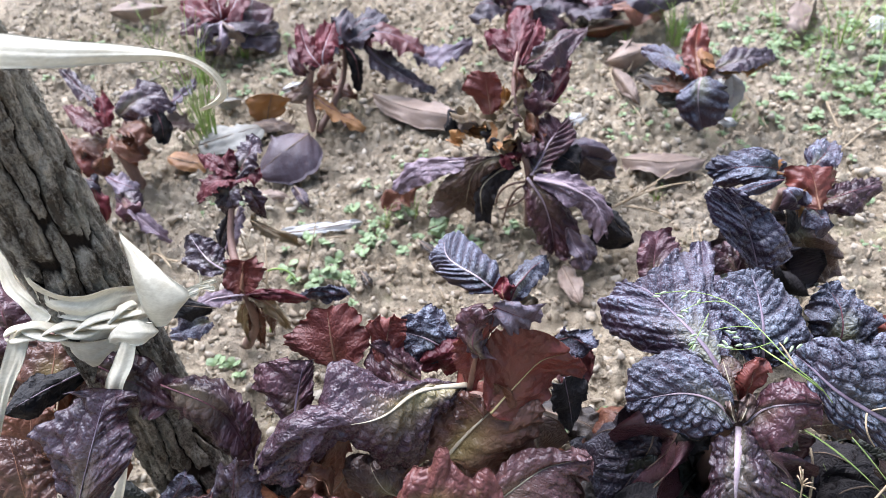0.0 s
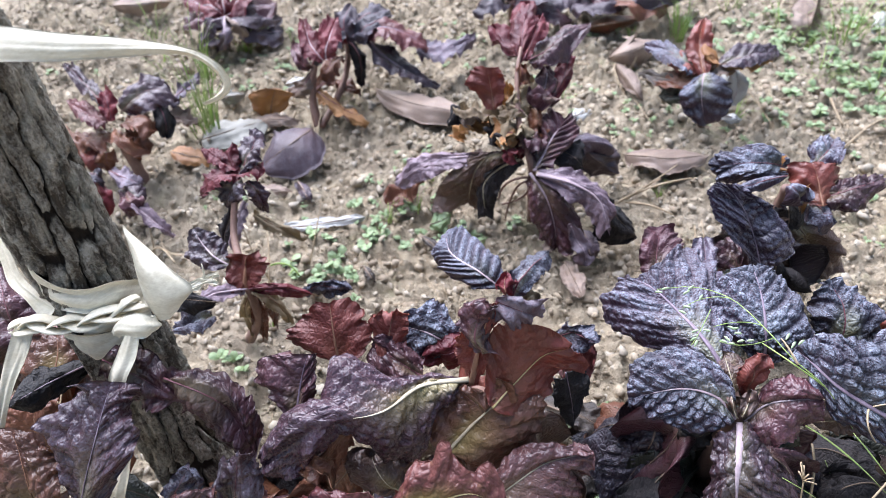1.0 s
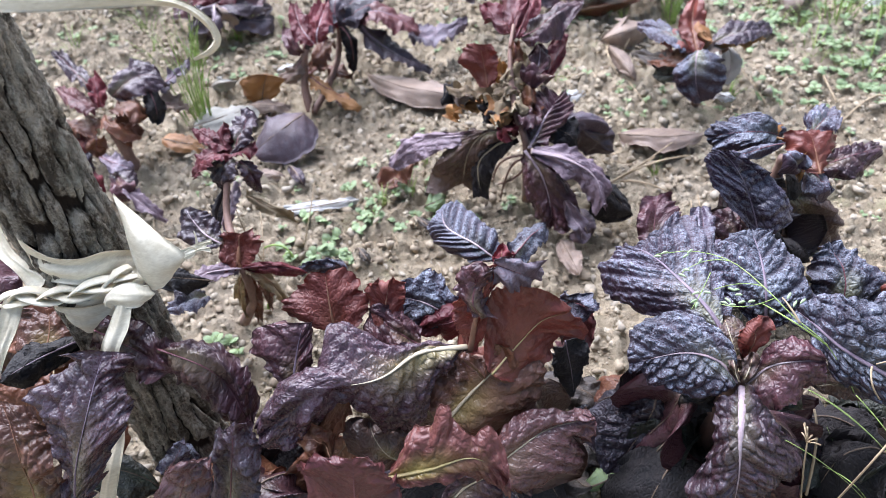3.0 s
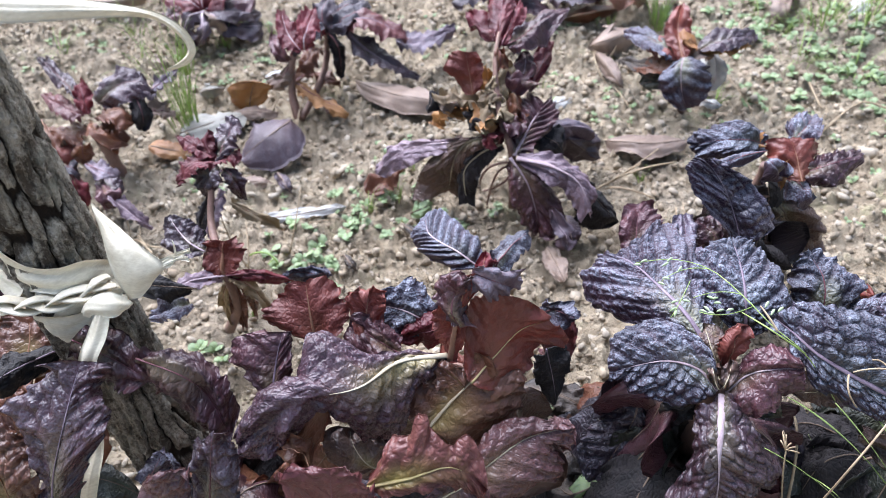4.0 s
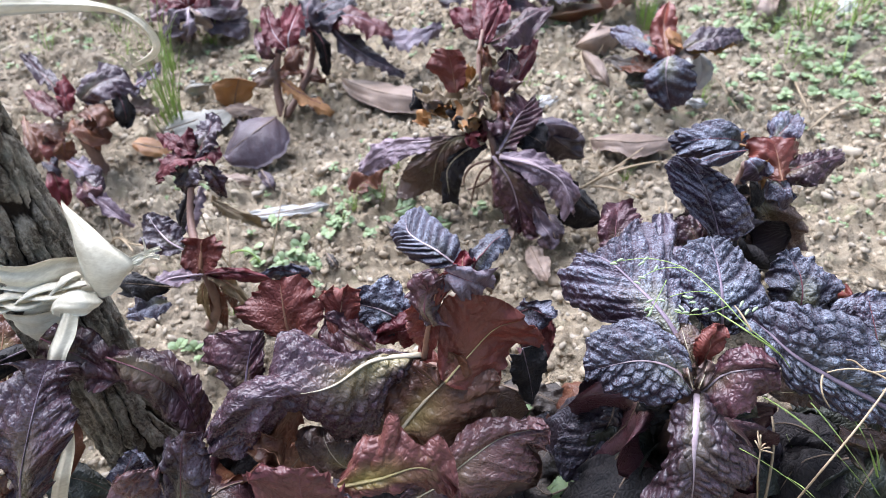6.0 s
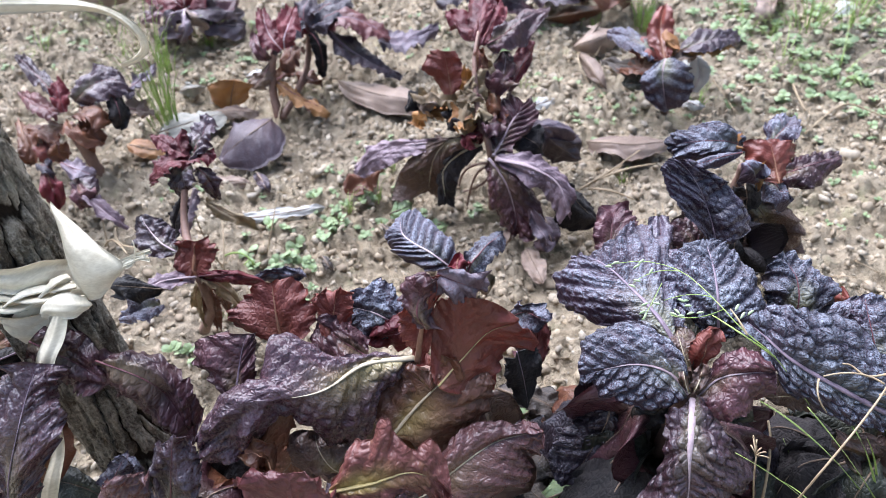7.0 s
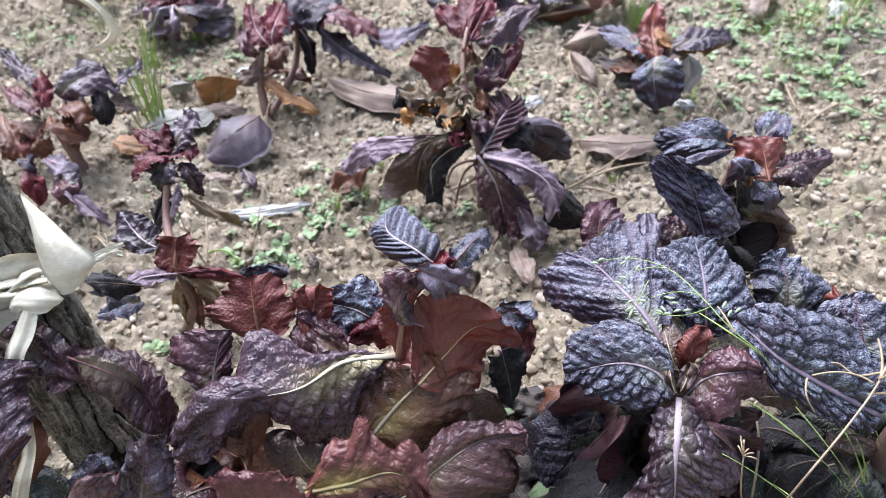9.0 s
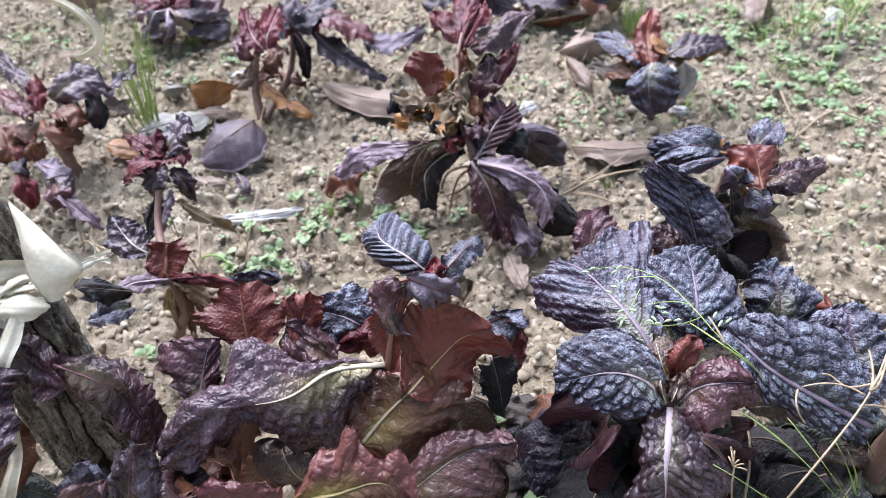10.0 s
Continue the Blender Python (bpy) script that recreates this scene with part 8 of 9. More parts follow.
fallen_leaf("tan", "reddish small dry leaf", (-0.4440, 1.0011, 0.0040), (-0.4157, 0.9714, 0.0160), (-0.4048, 0.9821, 0.0040), (-0.4238, 0.9712, 0.0040), (-0.4201, 0.9937, 0.0160))
fallen_leaf("brown", "brown dry leaf by the far grass", (-0.1378, 0.8379, 0.0040), (-0.1525, 0.8436, 0.0100), (-0.1711, 0.8678, 0.0040), (-0.1503, 0.8630, 0.0040), (-0.1532, 0.8307, 0.0100))
fallen_leaf("bleached", "white dry leaf scrap", (-0.2641, 0.9413, 0.0040), (-0.2432, 0.9352, 0.0120), (-0.2294, 0.9559, 0.0040), (-0.2443, 0.9329, 0.0040), (-0.2492, 0.9495, 0.0120))
fallen_leaf("dead", "grey dry leaf scrap on gravel", (-0.1195, 0.5705, 0.0040), (-0.1111, 0.5525, 0.0100), (-0.1055, 0.5467, 0.0040), (-0.1171, 0.5554, 0.0040), (-0.1077, 0.5580, 0.0100))
fallen_leaf("dead", "grey wood chip on the soil", (-0.0563, 0.6135, 0.0040), (-0.0445, 0.5978, 0.0080), (-0.0339, 0.5908, 0.0040), (-0.0487, 0.5973, 0.0040), (-0.0430, 0.6048, 0.0080))
fallen_leaf("weed", "round green leaf under the tall lettuce", (-0.0489, 0.6315, 0.0060), (-0.0354, 0.6302, 0.0140), (-0.0231, 0.6471, 0.0060), (-0.0327, 0.6233, 0.0060), (-0.0413, 0.6448, 0.0140))
fallen_leaf("weed", "blue-green leaf under the tall lettuce", (-0.0071, 0.5913, 0.0060), (0.0048, 0.5909, 0.0140), (0.0164, 0.6078, 0.0060), (0.0073, 0.5873, 0.0060), (-0.0003, 0.6016, 0.0140))
fallen_leaf("tan", "pale pink dry leaf scrap", (0.0758, 0.5697, 0.0040), (0.0805, 0.5744, 0.0160), (0.0882, 0.6046, 0.0040), (0.0867, 0.5817, 0.0040), (0.0746, 0.5762, 0.0160))

# old outer leaves, added; their black and dark looks stand in for ground shade
skirt(front, 11, 0.1, ("brown", "dark", "black", "purple"), 21)
skirt(front, 7, 0.075, ("olive", "red", "brown"), 22, height=0.12)
skirt(frosted, 12, 0.105, ("dark", "green", "black", "green", "brown"), 23)
skirt(frosted, 7, 0.085, ("purple", "green", "dark"), 24, height=0.11)
skirt(corner, 10, 0.095, ("brown", "purple", "brown", "dark"), 25)
skirt(rimed, 7, 0.06, ("olive", "black", "dark", "green"), 26, height=0.09)
skirt(edge, 9, 0.1, ("black", "black", "green"), 27)
skirt(edge, 6, 0.09, ("black", "green"), 28, height=0.07)


# ---- ribbon, grass, weeds, straw ----
def strip(parent, name, pairs, fold, steps, bulge, label):
    """A creased length of flat tape between two edges, given as pairs of points."""
    count[0] += 1
    seed = 2.3 * count[0] % 31
    s = np.linspace(0, 1, steps)
    a, b = bend([p[0] for p in pairs], s), bend([p[1] for p in pairs], s)
    v = np.linspace(0, 1, 13)
    S, V = np.meshgrid(s, v, indexing="ij")
    out = a[:, None] * (1 - v)[None, :, None] + b[:, None] * v[None, :, None]
    way = unit(np.gradient((a + b) / 2, axis=0))
    up = unit(np.cross(b - a + 1e-9, way))
    up = np.where((up @ np.array([0, -0.6, 0.8]))[:, None] < 0, -up, up)
    lift = 1.7 * fold * (waves(V * 4.5 + 0.4 * waves(S * 4, V * 0, seed), S * 1.5, seed) + 0.5 * waves(V * 9, S * 3, seed + 3)) + bulge * 4 * V * (1 - V)
    out = out + lift[..., None] * up[:, None]
    verts, faces, uv, puff = blade_mesh(out, up, V, S, V, None, 0.0005)
    ob = link(name, verts, faces, TAPE, parent, label, origin=parent.location)
    return ob


def braid(parent, points):
    """Three flat strands plaited along a line, each a mesh of its own."""
    s = np.linspace(0, 1, 60)
    line = bend(points, s)
    way = unit(np.gradient(line, axis=0))
    out = unit(np.array([0.25, -0.6, 0.75]) - (way @ np.array([0.25, -0.6, 0.75]))[:, None] * way)
    side = np.cross(way, out)
    for k in range(3):
        a = s * 2 * np.pi * 1.5 + k * 2 * np.pi / 3
        path = line + side * (0.0042 * np.sin(a))[:, None] + out * (0.0022 * np.sin(2 * a))[:, None]
        v, f = tube(path, 0.0044, 0.0036, 12, 90, 0.3, 0.35, k * 3.1)
        link("braid_strand", v, f, TAPE, parent, origin=parent.location)


def stalk(name, points, r0, r1, mat, label):
    v, f = tube(points, r0, r1, 7, 18, 1.0, 0.15, r0 * 900)
    foot = points[0]
    ob = link(name, v, f, mat, None, origin=(foot[0], foot[1], 0.0))
    return tagged(ob, label, "dry stalk", "dry stalks")


def twig(parent, name, points, r0, r1, mat, flat=1.0):
    v, f = tube(points, 0.72 * r0, 0.72 * r1, 7, 20, flat, 0.1, r0 * 900)
    return link(name, v, f, mat, parent, origin=parent.location)


def spikelet(parent, a, b):
    p, q = np.array(a), np.array(b)
    m = (p + q) / 2
    s = np.linspace(0, 1, 9)
    v, f = tube([p, m + (0, 0, 0.0006), q], 0.0008, 0.0008, 7, 9)
    v = v.reshape(9, 7, 3)
    line = v.mean(1, keepdims=True)
    v = line + (v - line) * (0.12 + np.sin(np.pi * s) ** 0.8)[:, None, None]
    return link("spikelet", v.reshape(-1, 3), f, SPIKE, parent, origin=parent.location)


SPIKE = plain_material("spikelet_pale_green", (0.2, 0.28, 0.14), (0.42, 0.5, 0.32), 120.0, 0.55, 0.0003)


def grass_tuft(foot, number, height, spread_to, width, seed, lean, label):
    rng = np.random.default_rng(seed + 100)
    tuft = plant_at("grass_tuft", (foot[0], foot[1], 0.0), label, "grass", "grasses")
    for i in range(number):
        a, r = rng.uniform(0, 6.28), rng.uniform(0, 0.35) * spread_to
        h = height * rng.uniform(0.5, 1.05)
        p = np.array([foot[0] + r * np.cos(a), foot[1] + r * np.sin(a), -0.003])
        out = np.array([np.cos(a), np.sin(a), 0]) * spread_to * rng.uniform(0.4, 1.2)
        m = p + out * 0.35 + (0, 0, h * 0.62)
        q = p + out + (0, 0, h * rng.uniform(0.75, 1.0))
        v, f = tube([p, m, q], width, width * 0.12, 5, 10, 0.3)
        link("blade", v, f, GRASS, tuft, origin=tuft.location)
    return tuft


def seedling_leaf():
    out, up, line, pad, S, V, flat = blade_shape((0, 0, 0), (0.0045, 0, 0.0016), (0.0095, 0, 0.001), (0.006, 0.0042, 0.0012), (0.006, -0.0042, 0.0012), 0.58, 0.0002, 0.0006, 0.1, 0.02, 0.04, 3.0, 9, 9, 0.4)
    verts, faces, uv, puff = blade_mesh(out, up, pad, S, V, flat, 0.0003)
    ob = link("leaf", verts, faces, LEAF["weed"], None, "", uv, puff)
    data = ob.data
    bpy.data.objects.remove(ob)
    return data


SEEDLING = seedling_leaf()


def weeds(number, size, x0, x1, y0, y1):
    """Low weeds: a short stem with small round leaves turned every way."""
    rng = np.random.default_rng(int(abs(x0 * 977 + y0 * 331)) + number)
    for i in range(number):
        x, y = rng.uniform(x0, x1), rng.uniform(y0, y1)
        z = float(lumps(np.array(x), np.array(y)))
        weed_ob = plant_at("weed_seedling", (x, y, z), "small bright green weed seedling with round leaves", "weed", "weed seedlings")
        tall = rng.uniform(0.003, 0.012) * size
        v, f = tube([(x, y, z - 0.003), (x + 0.001, y, z + tall * 0.5), (x, y, z + tall)], 0.0006, 0.0004, 5, 5)
        link("stem", v, f, GRASS, weed_ob, origin=weed_ob.location)
        for k in range(int(rng.integers(5, 9))):
            o = new("leaf", SEEDLING)
            o.parent = weed_ob
            c = size * rng.uniform(0.55, 1.15)
            o.matrix_basis = Matrix.LocRotScale((rng.uniform(-0.003, 0.003), rng.uniform(-0.003, 0.003), tall * rng.uniform(0.3, 1.0)), Euler((rng.uniform(-0.4, 0.4), rng.uniform(-0.5, 0.3), k * 2.4 + rng.uniform(-0.5, 0.5))), (c, c, c))


tie = plant_at("ribbon_tie", (-0.2511, 0.3067, 0.225), "white plastic ribbon wrapped and knotted round the stake", "ribbon", "ribbons")
strip(tie, "band", [((-0.2652, 0.3132, 0.2822), (-0.2749, 0.3144, 0.2560)), ((-0.2615, 0.3089, 0.2767), (-0.2732, 0.3131, 0.2422)), ((-0.2490, 0.3050, 0.2683), (-0.2491, 0.3027, 0.2489)), ((-0.2344, 0.3077, 0.2634), (-0.2309, 0.3061, 0.2433)), ((-0.2215, 0.3178, 0.2594), (-0.2168, 0.3185, 0.2341)), ((-0.2141, 0.3330, 0.2456), (-0.2119, 0.3332, 0.2230)), ((-0.2172, 0.3522, 0.2278), (-0.2135, 0.3513, 0.2112))], 0.0022, 40, 0.0, "")
strip(tie, "lower_band", [((-0.2700, 0.3125, 0.2246), (-0.2604, 0.3055, 0.2236)), ((-0.2592, 0.3040, 0.2271), (-0.2510, 0.2993, 0.2059)), ((-0.2414, 0.3006, 0.2298), (-0.2412, 0.2979, 0.2086)), ((-0.2261, 0.3044, 0.2301), (-0.2265, 0.3023, 0.2200)), ((-0.2171, 0.3120, 0.2254), (-0.2174, 0.3095, 0.2169))], 0.0016, 40, 0.0, "")
strip(tie, "under_band", [((-0.2547, 0.3059, 0.2486), (-0.2581, 0.3049, 0.2241)), ((-0.2404, 0.3050, 0.2456), (-0.2411, 0.3024, 0.2276)), ((-0.2240, 0.3131, 0.2385), (-0.2284, 0.3069, 0.2259)), ((-0.2146, 0.3377, 0.2208), (-0.2152, 0.3225, 0.2155))], 0.0018, 40, 0.0, "")
strip(tie, "folded_flag", [((-0.2148, 0.3399, 0.2833), (-0.2131, 0.3396, 0.2829)), ((-0.2084, 0.3253, 0.2767), (-0.1973, 0.3273, 0.2781)), ((-0.2028, 0.3115, 0.2709), (-0.1822, 0.3144, 0.2727)), ((-0.1988, 0.3020, 0.2582), (-0.1693, 0.3079, 0.2625)), ((-0.1954, 0.2992, 0.2437), (-0.1792, 0.3086, 0.2523))], 0.001, 40, 0.006, "")
strip(tie, "frayed_end", [((-0.1733, 0.3096, 0.2644), (-0.1714, 0.3067, 0.2614)), ((-0.1646, 0.3125, 0.2669), (-0.1640, 0.3105, 0.2649)), ((-0.1535, 0.3135, 0.2702), (-0.1530, 0.3114, 0.2680))], 0.0006, 14, 0.0, "")
strip(tie, "frayed_end", [((-0.1733, 0.3096, 0.2644), (-0.1714, 0.3067, 0.2614)), ((-0.1647, 0.3117, 0.2662), (-0.1641, 0.3098, 0.2642)), ((-0.1544, 0.3099, 0.2666), (-0.1538, 0.3078, 0.2644))], 0.0006, 14, 0.0, "")
strip(tie, "frayed_end", [((-0.1733, 0.3096, 0.2644), (-0.1714, 0.3067, 0.2614)), ((-0.1647, 0.3110, 0.2654), (-0.1641, 0.3091, 0.2635)), ((-0.1570, 0.3116, 0.2685), (-0.1565, 0.3094, 0.2662))], 0.0006, 14, 0.0, "")
strip(tie, "frayed_end", [((-0.1733, 0.3096, 0.2644), (-0.1714, 0.3067, 0.2614)), ((-0.1647, 0.3103, 0.2647), (-0.1641, 0.3084, 0.2627)), ((-0.1636, 0.3169, 0.2742), (-0.1630, 0.3147, 0.2720))], 0.0006, 14, 0.0, "")
strip(tie, "knot", [((-0.2199, 0.2957, 0.2416), (-0.2192, 0.2908, 0.2365)), ((-0.2145, 0.2963, 0.2504), (-0.2135, 0.2886, 0.2425)), ((-0.2023, 0.2957, 0.2548), (-0.2021, 0.2846, 0.2436)), ((-0.1965, 0.2968, 0.2499), (-0.1983, 0.2886, 0.2417)), ((-0.1942, 0.3017, 0.2462), (-0.1972, 0.2968, 0.2413))], 0.001, 40, 0.004, "")
strip(tie, "tail", [((-0.2123, 0.2865, 0.2461), (-0.2027, 0.2866, 0.2455)), ((-0.2170, 0.2773, 0.2383), (-0.2048, 0.2761, 0.2365)), ((-0.2232, 0.2664, 0.2262), (-0.2120, 0.2654, 0.2246)), ((-0.2313, 0.2637, 0.1954), (-0.2214, 0.2630, 0.1941)), ((-0.2371, 0.2594, 0.1657), (-0.2290, 0.2594, 0.1652)), ((-0.2390, 0.2515, 0.1506), (-0.2311, 0.2529, 0.1515)), ((-0.2453, 0.2384, 0.1376), (-0.2348, 0.2384, 0.1371)), ((-0.2586, 0.2267, 0.1050), (-0.2471, 0.2267, 0.1044))], 0.0012, 60, 0.0, "")
strip(tie, "loose_loop", [((-0.3091, 0.3584, 0.2942), (-0.3116, 0.3458, 0.2816)), ((-0.2973, 0.3458, 0.2808), (-0.2997, 0.3333, 0.2682)), ((-0.2847, 0.3242, 0.2625), (-0.2920, 0.3200, 0.2585)), ((-0.2720, 0.3143, 0.2559), (-0.2793, 0.3106, 0.2525)), ((-0.2589, 0.3089, 0.2497), (-0.2692, 0.3007, 0.2419))], 0.0012, 40, 0.0, "")
strip(tie, "crossing_strand", [((-0.2614, 0.3284, 0.2610), (-0.2593, 0.3279, 0.2604)), ((-0.2553, 0.3194, 0.2573), (-0.2499, 0.3202, 0.2578)), ((-0.2507, 0.3093, 0.2525), (-0.2424, 0.3066, 0.2493)), ((-0.2484, 0.3069, 0.2471), (-0.2409, 0.3032, 0.2429))], 0.0008, 40, 0.0, "")
strip(tie, "left_tail", [((-0.2862, 0.2999, 0.2421), (-0.2765, 0.2969, 0.2385)), ((-0.2909, 0.2907, 0.2330), (-0.2798, 0.2870, 0.2286)), ((-0.2985, 0.2782, 0.2179), (-0.2887, 0.2758, 0.2148)), ((-0.3062, 0.2630, 0.1971), (-0.2977, 0.2625, 0.1962)), ((-0.3181, 0.2480, 0.1683), (-0.3090, 0.2475, 0.1672))], 0.0012, 40, 0.0, "")
braid(tie, [(-0.2895, 0.2994, 0.2361), (-0.2775, 0.2998, 0.2429), (-0.2623, 0.2980, 0.2431), (-0.2482, 0.2990, 0.2434), (-0.2341, 0.3008, 0.2444), (-0.2186, 0.3052, 0.2465), (-0.2088, 0.3133, 0.2457)])
ribbon_two = plant_at("loose_ribbon", (-0.1795, 0.3011, 0.39), "loose white plastic ribbon curling in the air", "ribbon", "ribbons")
strip(ribbon_two, "tape", [((-0.2885, 0.3597, 0.4110), (-0.2891, 0.3472, 0.3984)), ((-0.2227, 0.3127, 0.4381), (-0.2233, 0.3001, 0.4254)), ((-0.2013, 0.3031, 0.4414), (-0.2018, 0.2919, 0.4301)), ((-0.1781, 0.3037, 0.4365), (-0.1786, 0.2949, 0.4276)), ((-0.1564, 0.3087, 0.4304), (-0.1567, 0.3024, 0.4240)), ((-0.1363, 0.3128, 0.4235), (-0.1364, 0.3097, 0.4203)), ((-0.1249, 0.3178, 0.4164), (-0.1269, 0.3155, 0.4143)), ((-0.1164, 0.3182, 0.4078), (-0.1200, 0.3164, 0.4063)), ((-0.1137, 0.3172, 0.3981), (-0.1179, 0.3172, 0.3984)), ((-0.1188, 0.3159, 0.3914), (-0.1216, 0.3175, 0.3931)), ((-0.1292, 0.3151, 0.3882), (-0.1288, 0.3157, 0.3888))], 0.0006, 70, 0.002, "")
stalk("dry_stalk", [(0.1650, 0.6585, 0.0040), (0.2011, 0.6699, 0.0200), (0.2406, 0.6949, 0.0300)], 0.001, 0.0007, STRAW, "dry straw-coloured stalk lying on the soil")
stalk("dry_stalk", [(0.1687, 0.6613, 0.0040), (0.2106, 0.6691, 0.0200), (0.2572, 0.6808, 0.0200)], 0.0015, 0.0009, STRAW, "dry straw-coloured stalk lying on the soil")
stalk("dry_stalk", [(0.1792, 0.6655, 0.0040), (0.1923, 0.6702, 0.0120), (0.2196, 0.6819, 0.0200)], 0.0012, 0.0008, STRAW, "dry straw-coloured stalk lying on the soil")
stalk("dry_stalk", [(0.1786, 0.6617, 0.0030), (0.2009, 0.6462, 0.0120), (0.2286, 0.6366, 0.0040)], 0.0014, 0.0008, STRAW, "dry straw-coloured stalk lying on the soil")
stalk("dry_stalk", [(0.4551, 0.7460, 0.0040), (0.5053, 0.7844, 0.0120), (0.5308, 0.7870, 0.0120), (0.5705, 0.7593, 0.0040)], 0.0012, 0.001, STRAW, "dry straw-coloured stalk lying on the soil")
stalk("dry_stalk", [(0.3735, 0.8666, 0.0100), (0.3773, 0.8290, 0.0120), (0.3844, 0.7922, 0.0060)], 0.001, 0.0008, STRAW, "dry straw-coloured stalk lying on the soil")
stalk("dry_stalk", [(-0.1800, 0.5774, 0.0040), (-0.1711, 0.5958, 0.0300), (-0.1658, 0.6333, 0.0500)], 0.0009, 0.0005, STRAW, "dry straw-coloured stalk lying on the soil")
stalk("dry_stalk", [(-0.2388, 0.8540, 0.0040), (-0.2213, 0.8621, 0.0200), (-0.2004, 0.8053, 0.0040)], 0.0012, 0.0007, STRAW, "dry straw-coloured stalk lying on the soil")
stalk("dry_stalk", [(-0.1999, 0.8004, 0.0030), (-0.1956, 0.8395, 0.0200), (-0.1830, 0.8771, 0.0300)], 0.0012, 0.0007, STRAW, "dry straw-coloured stalk lying on the soil")
stalk("dry_stalk", [(-0.2165, 0.5179, 0.0100), (-0.2096, 0.5369, 0.0400), (-0.2233, 0.6049, 0.0500)], 0.0011, 0.0007, STRAW, "dry straw-coloured stalk lying on the soil")
stalk("dry_stalk", [(-0.2048, 0.5386, 0.0040), (-0.2230, 0.5441, 0.0500), (-0.2342, 0.5661, 0.1000)], 0.001, 0.0006, STRAW, "dry straw-coloured stalk lying on the soil")
stalk("dry_stalk", [(-0.3585, 0.6006, 0.0040), (-0.3611, 0.6115, 0.0200), (-0.3629, 0.6212, 0.0300)], 0.001, 0.0007, STRAW, "dry straw-coloured stalk lying on the soil")
stalk("dry_stalk", [(-0.3636, 0.6028, 0.0040), (-0.3461, 0.5941, 0.0200), (-0.3184, 0.5611, 0.0300)], 0.0014, 0.0008, STRAW, "dry straw-coloured stalk lying on the soil")
stalk("dry_stalk", [(-0.3572, 0.6189, 0.0040), (-0.3410, 0.5978, 0.0100), (-0.3178, 0.5814, 0.0200)], 0.0014, 0.0008, STRAW, "dry straw-coloured stalk lying on the soil")
stalk("dry_stalk", [(0.2164, 0.9677, 0.0040), (0.2024, 0.9112, 0.0200), (0.2140, 0.8783, 0.0040)], 0.0012, 0.0008, STRAW, "dry straw-coloured stalk lying on the soil")
stalk("dry_stalk", [(0.2234, 0.9359, 0.0040), (0.2341, 0.9379, 0.0200), (0.2398, 0.9539, 0.0300)], 0.001, 0.0007, STRAW, "dry straw-coloured stalk lying on the soil")
stalk("dry_stalk", [(0.2215, 0.8776, 0.0040), (0.2258, 0.8404, 0.0100), (0.2378, 0.8026, 0.0040)], 0.001, 0.0007, STRAW, "dry straw-coloured stalk lying on the soil")
stalk("dry_stalk", [(0.2292, 0.5261, 0.0200), (0.2261, 0.5386, 0.0400), (0.2288, 0.5701, 0.0500)], 0.0012, 0.0008, STRAW, "dry straw-coloured stalk lying on the soil")
stalk("dry_stalk", [(0.2320, 0.5259, 0.0200), (0.2352, 0.5463, 0.0400), (0.2377, 0.5782, 0.0500)], 0.001, 0.0007, STRAW, "dry straw-coloured stalk lying on the soil")
stalk("dry_stalk", [(0.4795, 0.8655, 0.0040), (0.4719, 0.8259, 0.0080), (0.4721, 0.7931, 0.0040)], 0.0016, 0.001, STRAW, "grey dead twig on the weedy soil")
stalk("dry_stalk", [(-0.1520, 0.9193, 0.0060), (-0.1712, 0.8946, 0.0200), (-0.1945, 0.8941, 0.0200)], 0.0012, 0.0008, STRAW, "dry straw-coloured stalk lying on the soil")
stalk("dry_stalk", [(-0.1156, 1.1329, 0.0060), (-0.1230, 1.1347, 0.0200), (-0.1373, 1.1652, 0.0300)], 0.0014, 0.001, STRAW, "dry straw-coloured stalk lying on the soil")
stalk("dry_stalk", [(-0.3421, 0.3612, 0.0300), (-0.3285, 0.3628, 0.0300), (-0.3060, 0.3598, 0.0300)], 0.0045, 0.004, STRAW, "pale dry cane beside the stake")
stalk("dry_stalk", [(-0.3223, 0.3349, 0.0300), (-0.3075, 0.3448, 0.0300), (-0.2844, 0.3518, 0.0300)], 0.003, 0.003, STRAW, "pale dry cane beside the stake")
stalk("dry_stalk", [(-0.3090, 0.2884, 0.1200), (-0.3148, 0.3497, 0.1400), (-0.3177, 0.3750, 0.1500)], 0.0007, 0.0005, STRAW, "thin dry stalk by the stake")
weed = plant_at("dry_weed", (0.2562, 0.2403, 0.0), "dry straw-coloured weed stalk with branching top", "dry weed", "dry weeds")
twig(weed, "stem", [(0.2179, 0.2090, 0.1000), (0.2206, 0.2035, 0.1700), (0.2417, 0.2190, 0.1950), (0.2683, 0.2439, 0.2050), (0.2933, 0.2768, 0.2100)], 0.0009, 0.0008, STRAW)
twig(weed, "branch", [(0.2683, 0.2439, 0.2050), (0.2734, 0.2549, 0.2080), (0.2765, 0.2692, 0.2100)], 0.0013, 0.0008, STRAW)
twig(weed, "branch", [(0.2690, 0.2450, 0.2060), (0.2791, 0.2551, 0.2100), (0.2893, 0.2606, 0.2100)], 0.0012, 0.0007, STRAW)
twig(weed, "branch", [(0.2690, 0.2457, 0.2050), (0.2717, 0.2459, 0.2150), (0.2846, 0.2690, 0.2200)], 0.0011, 0.0007, STRAW)
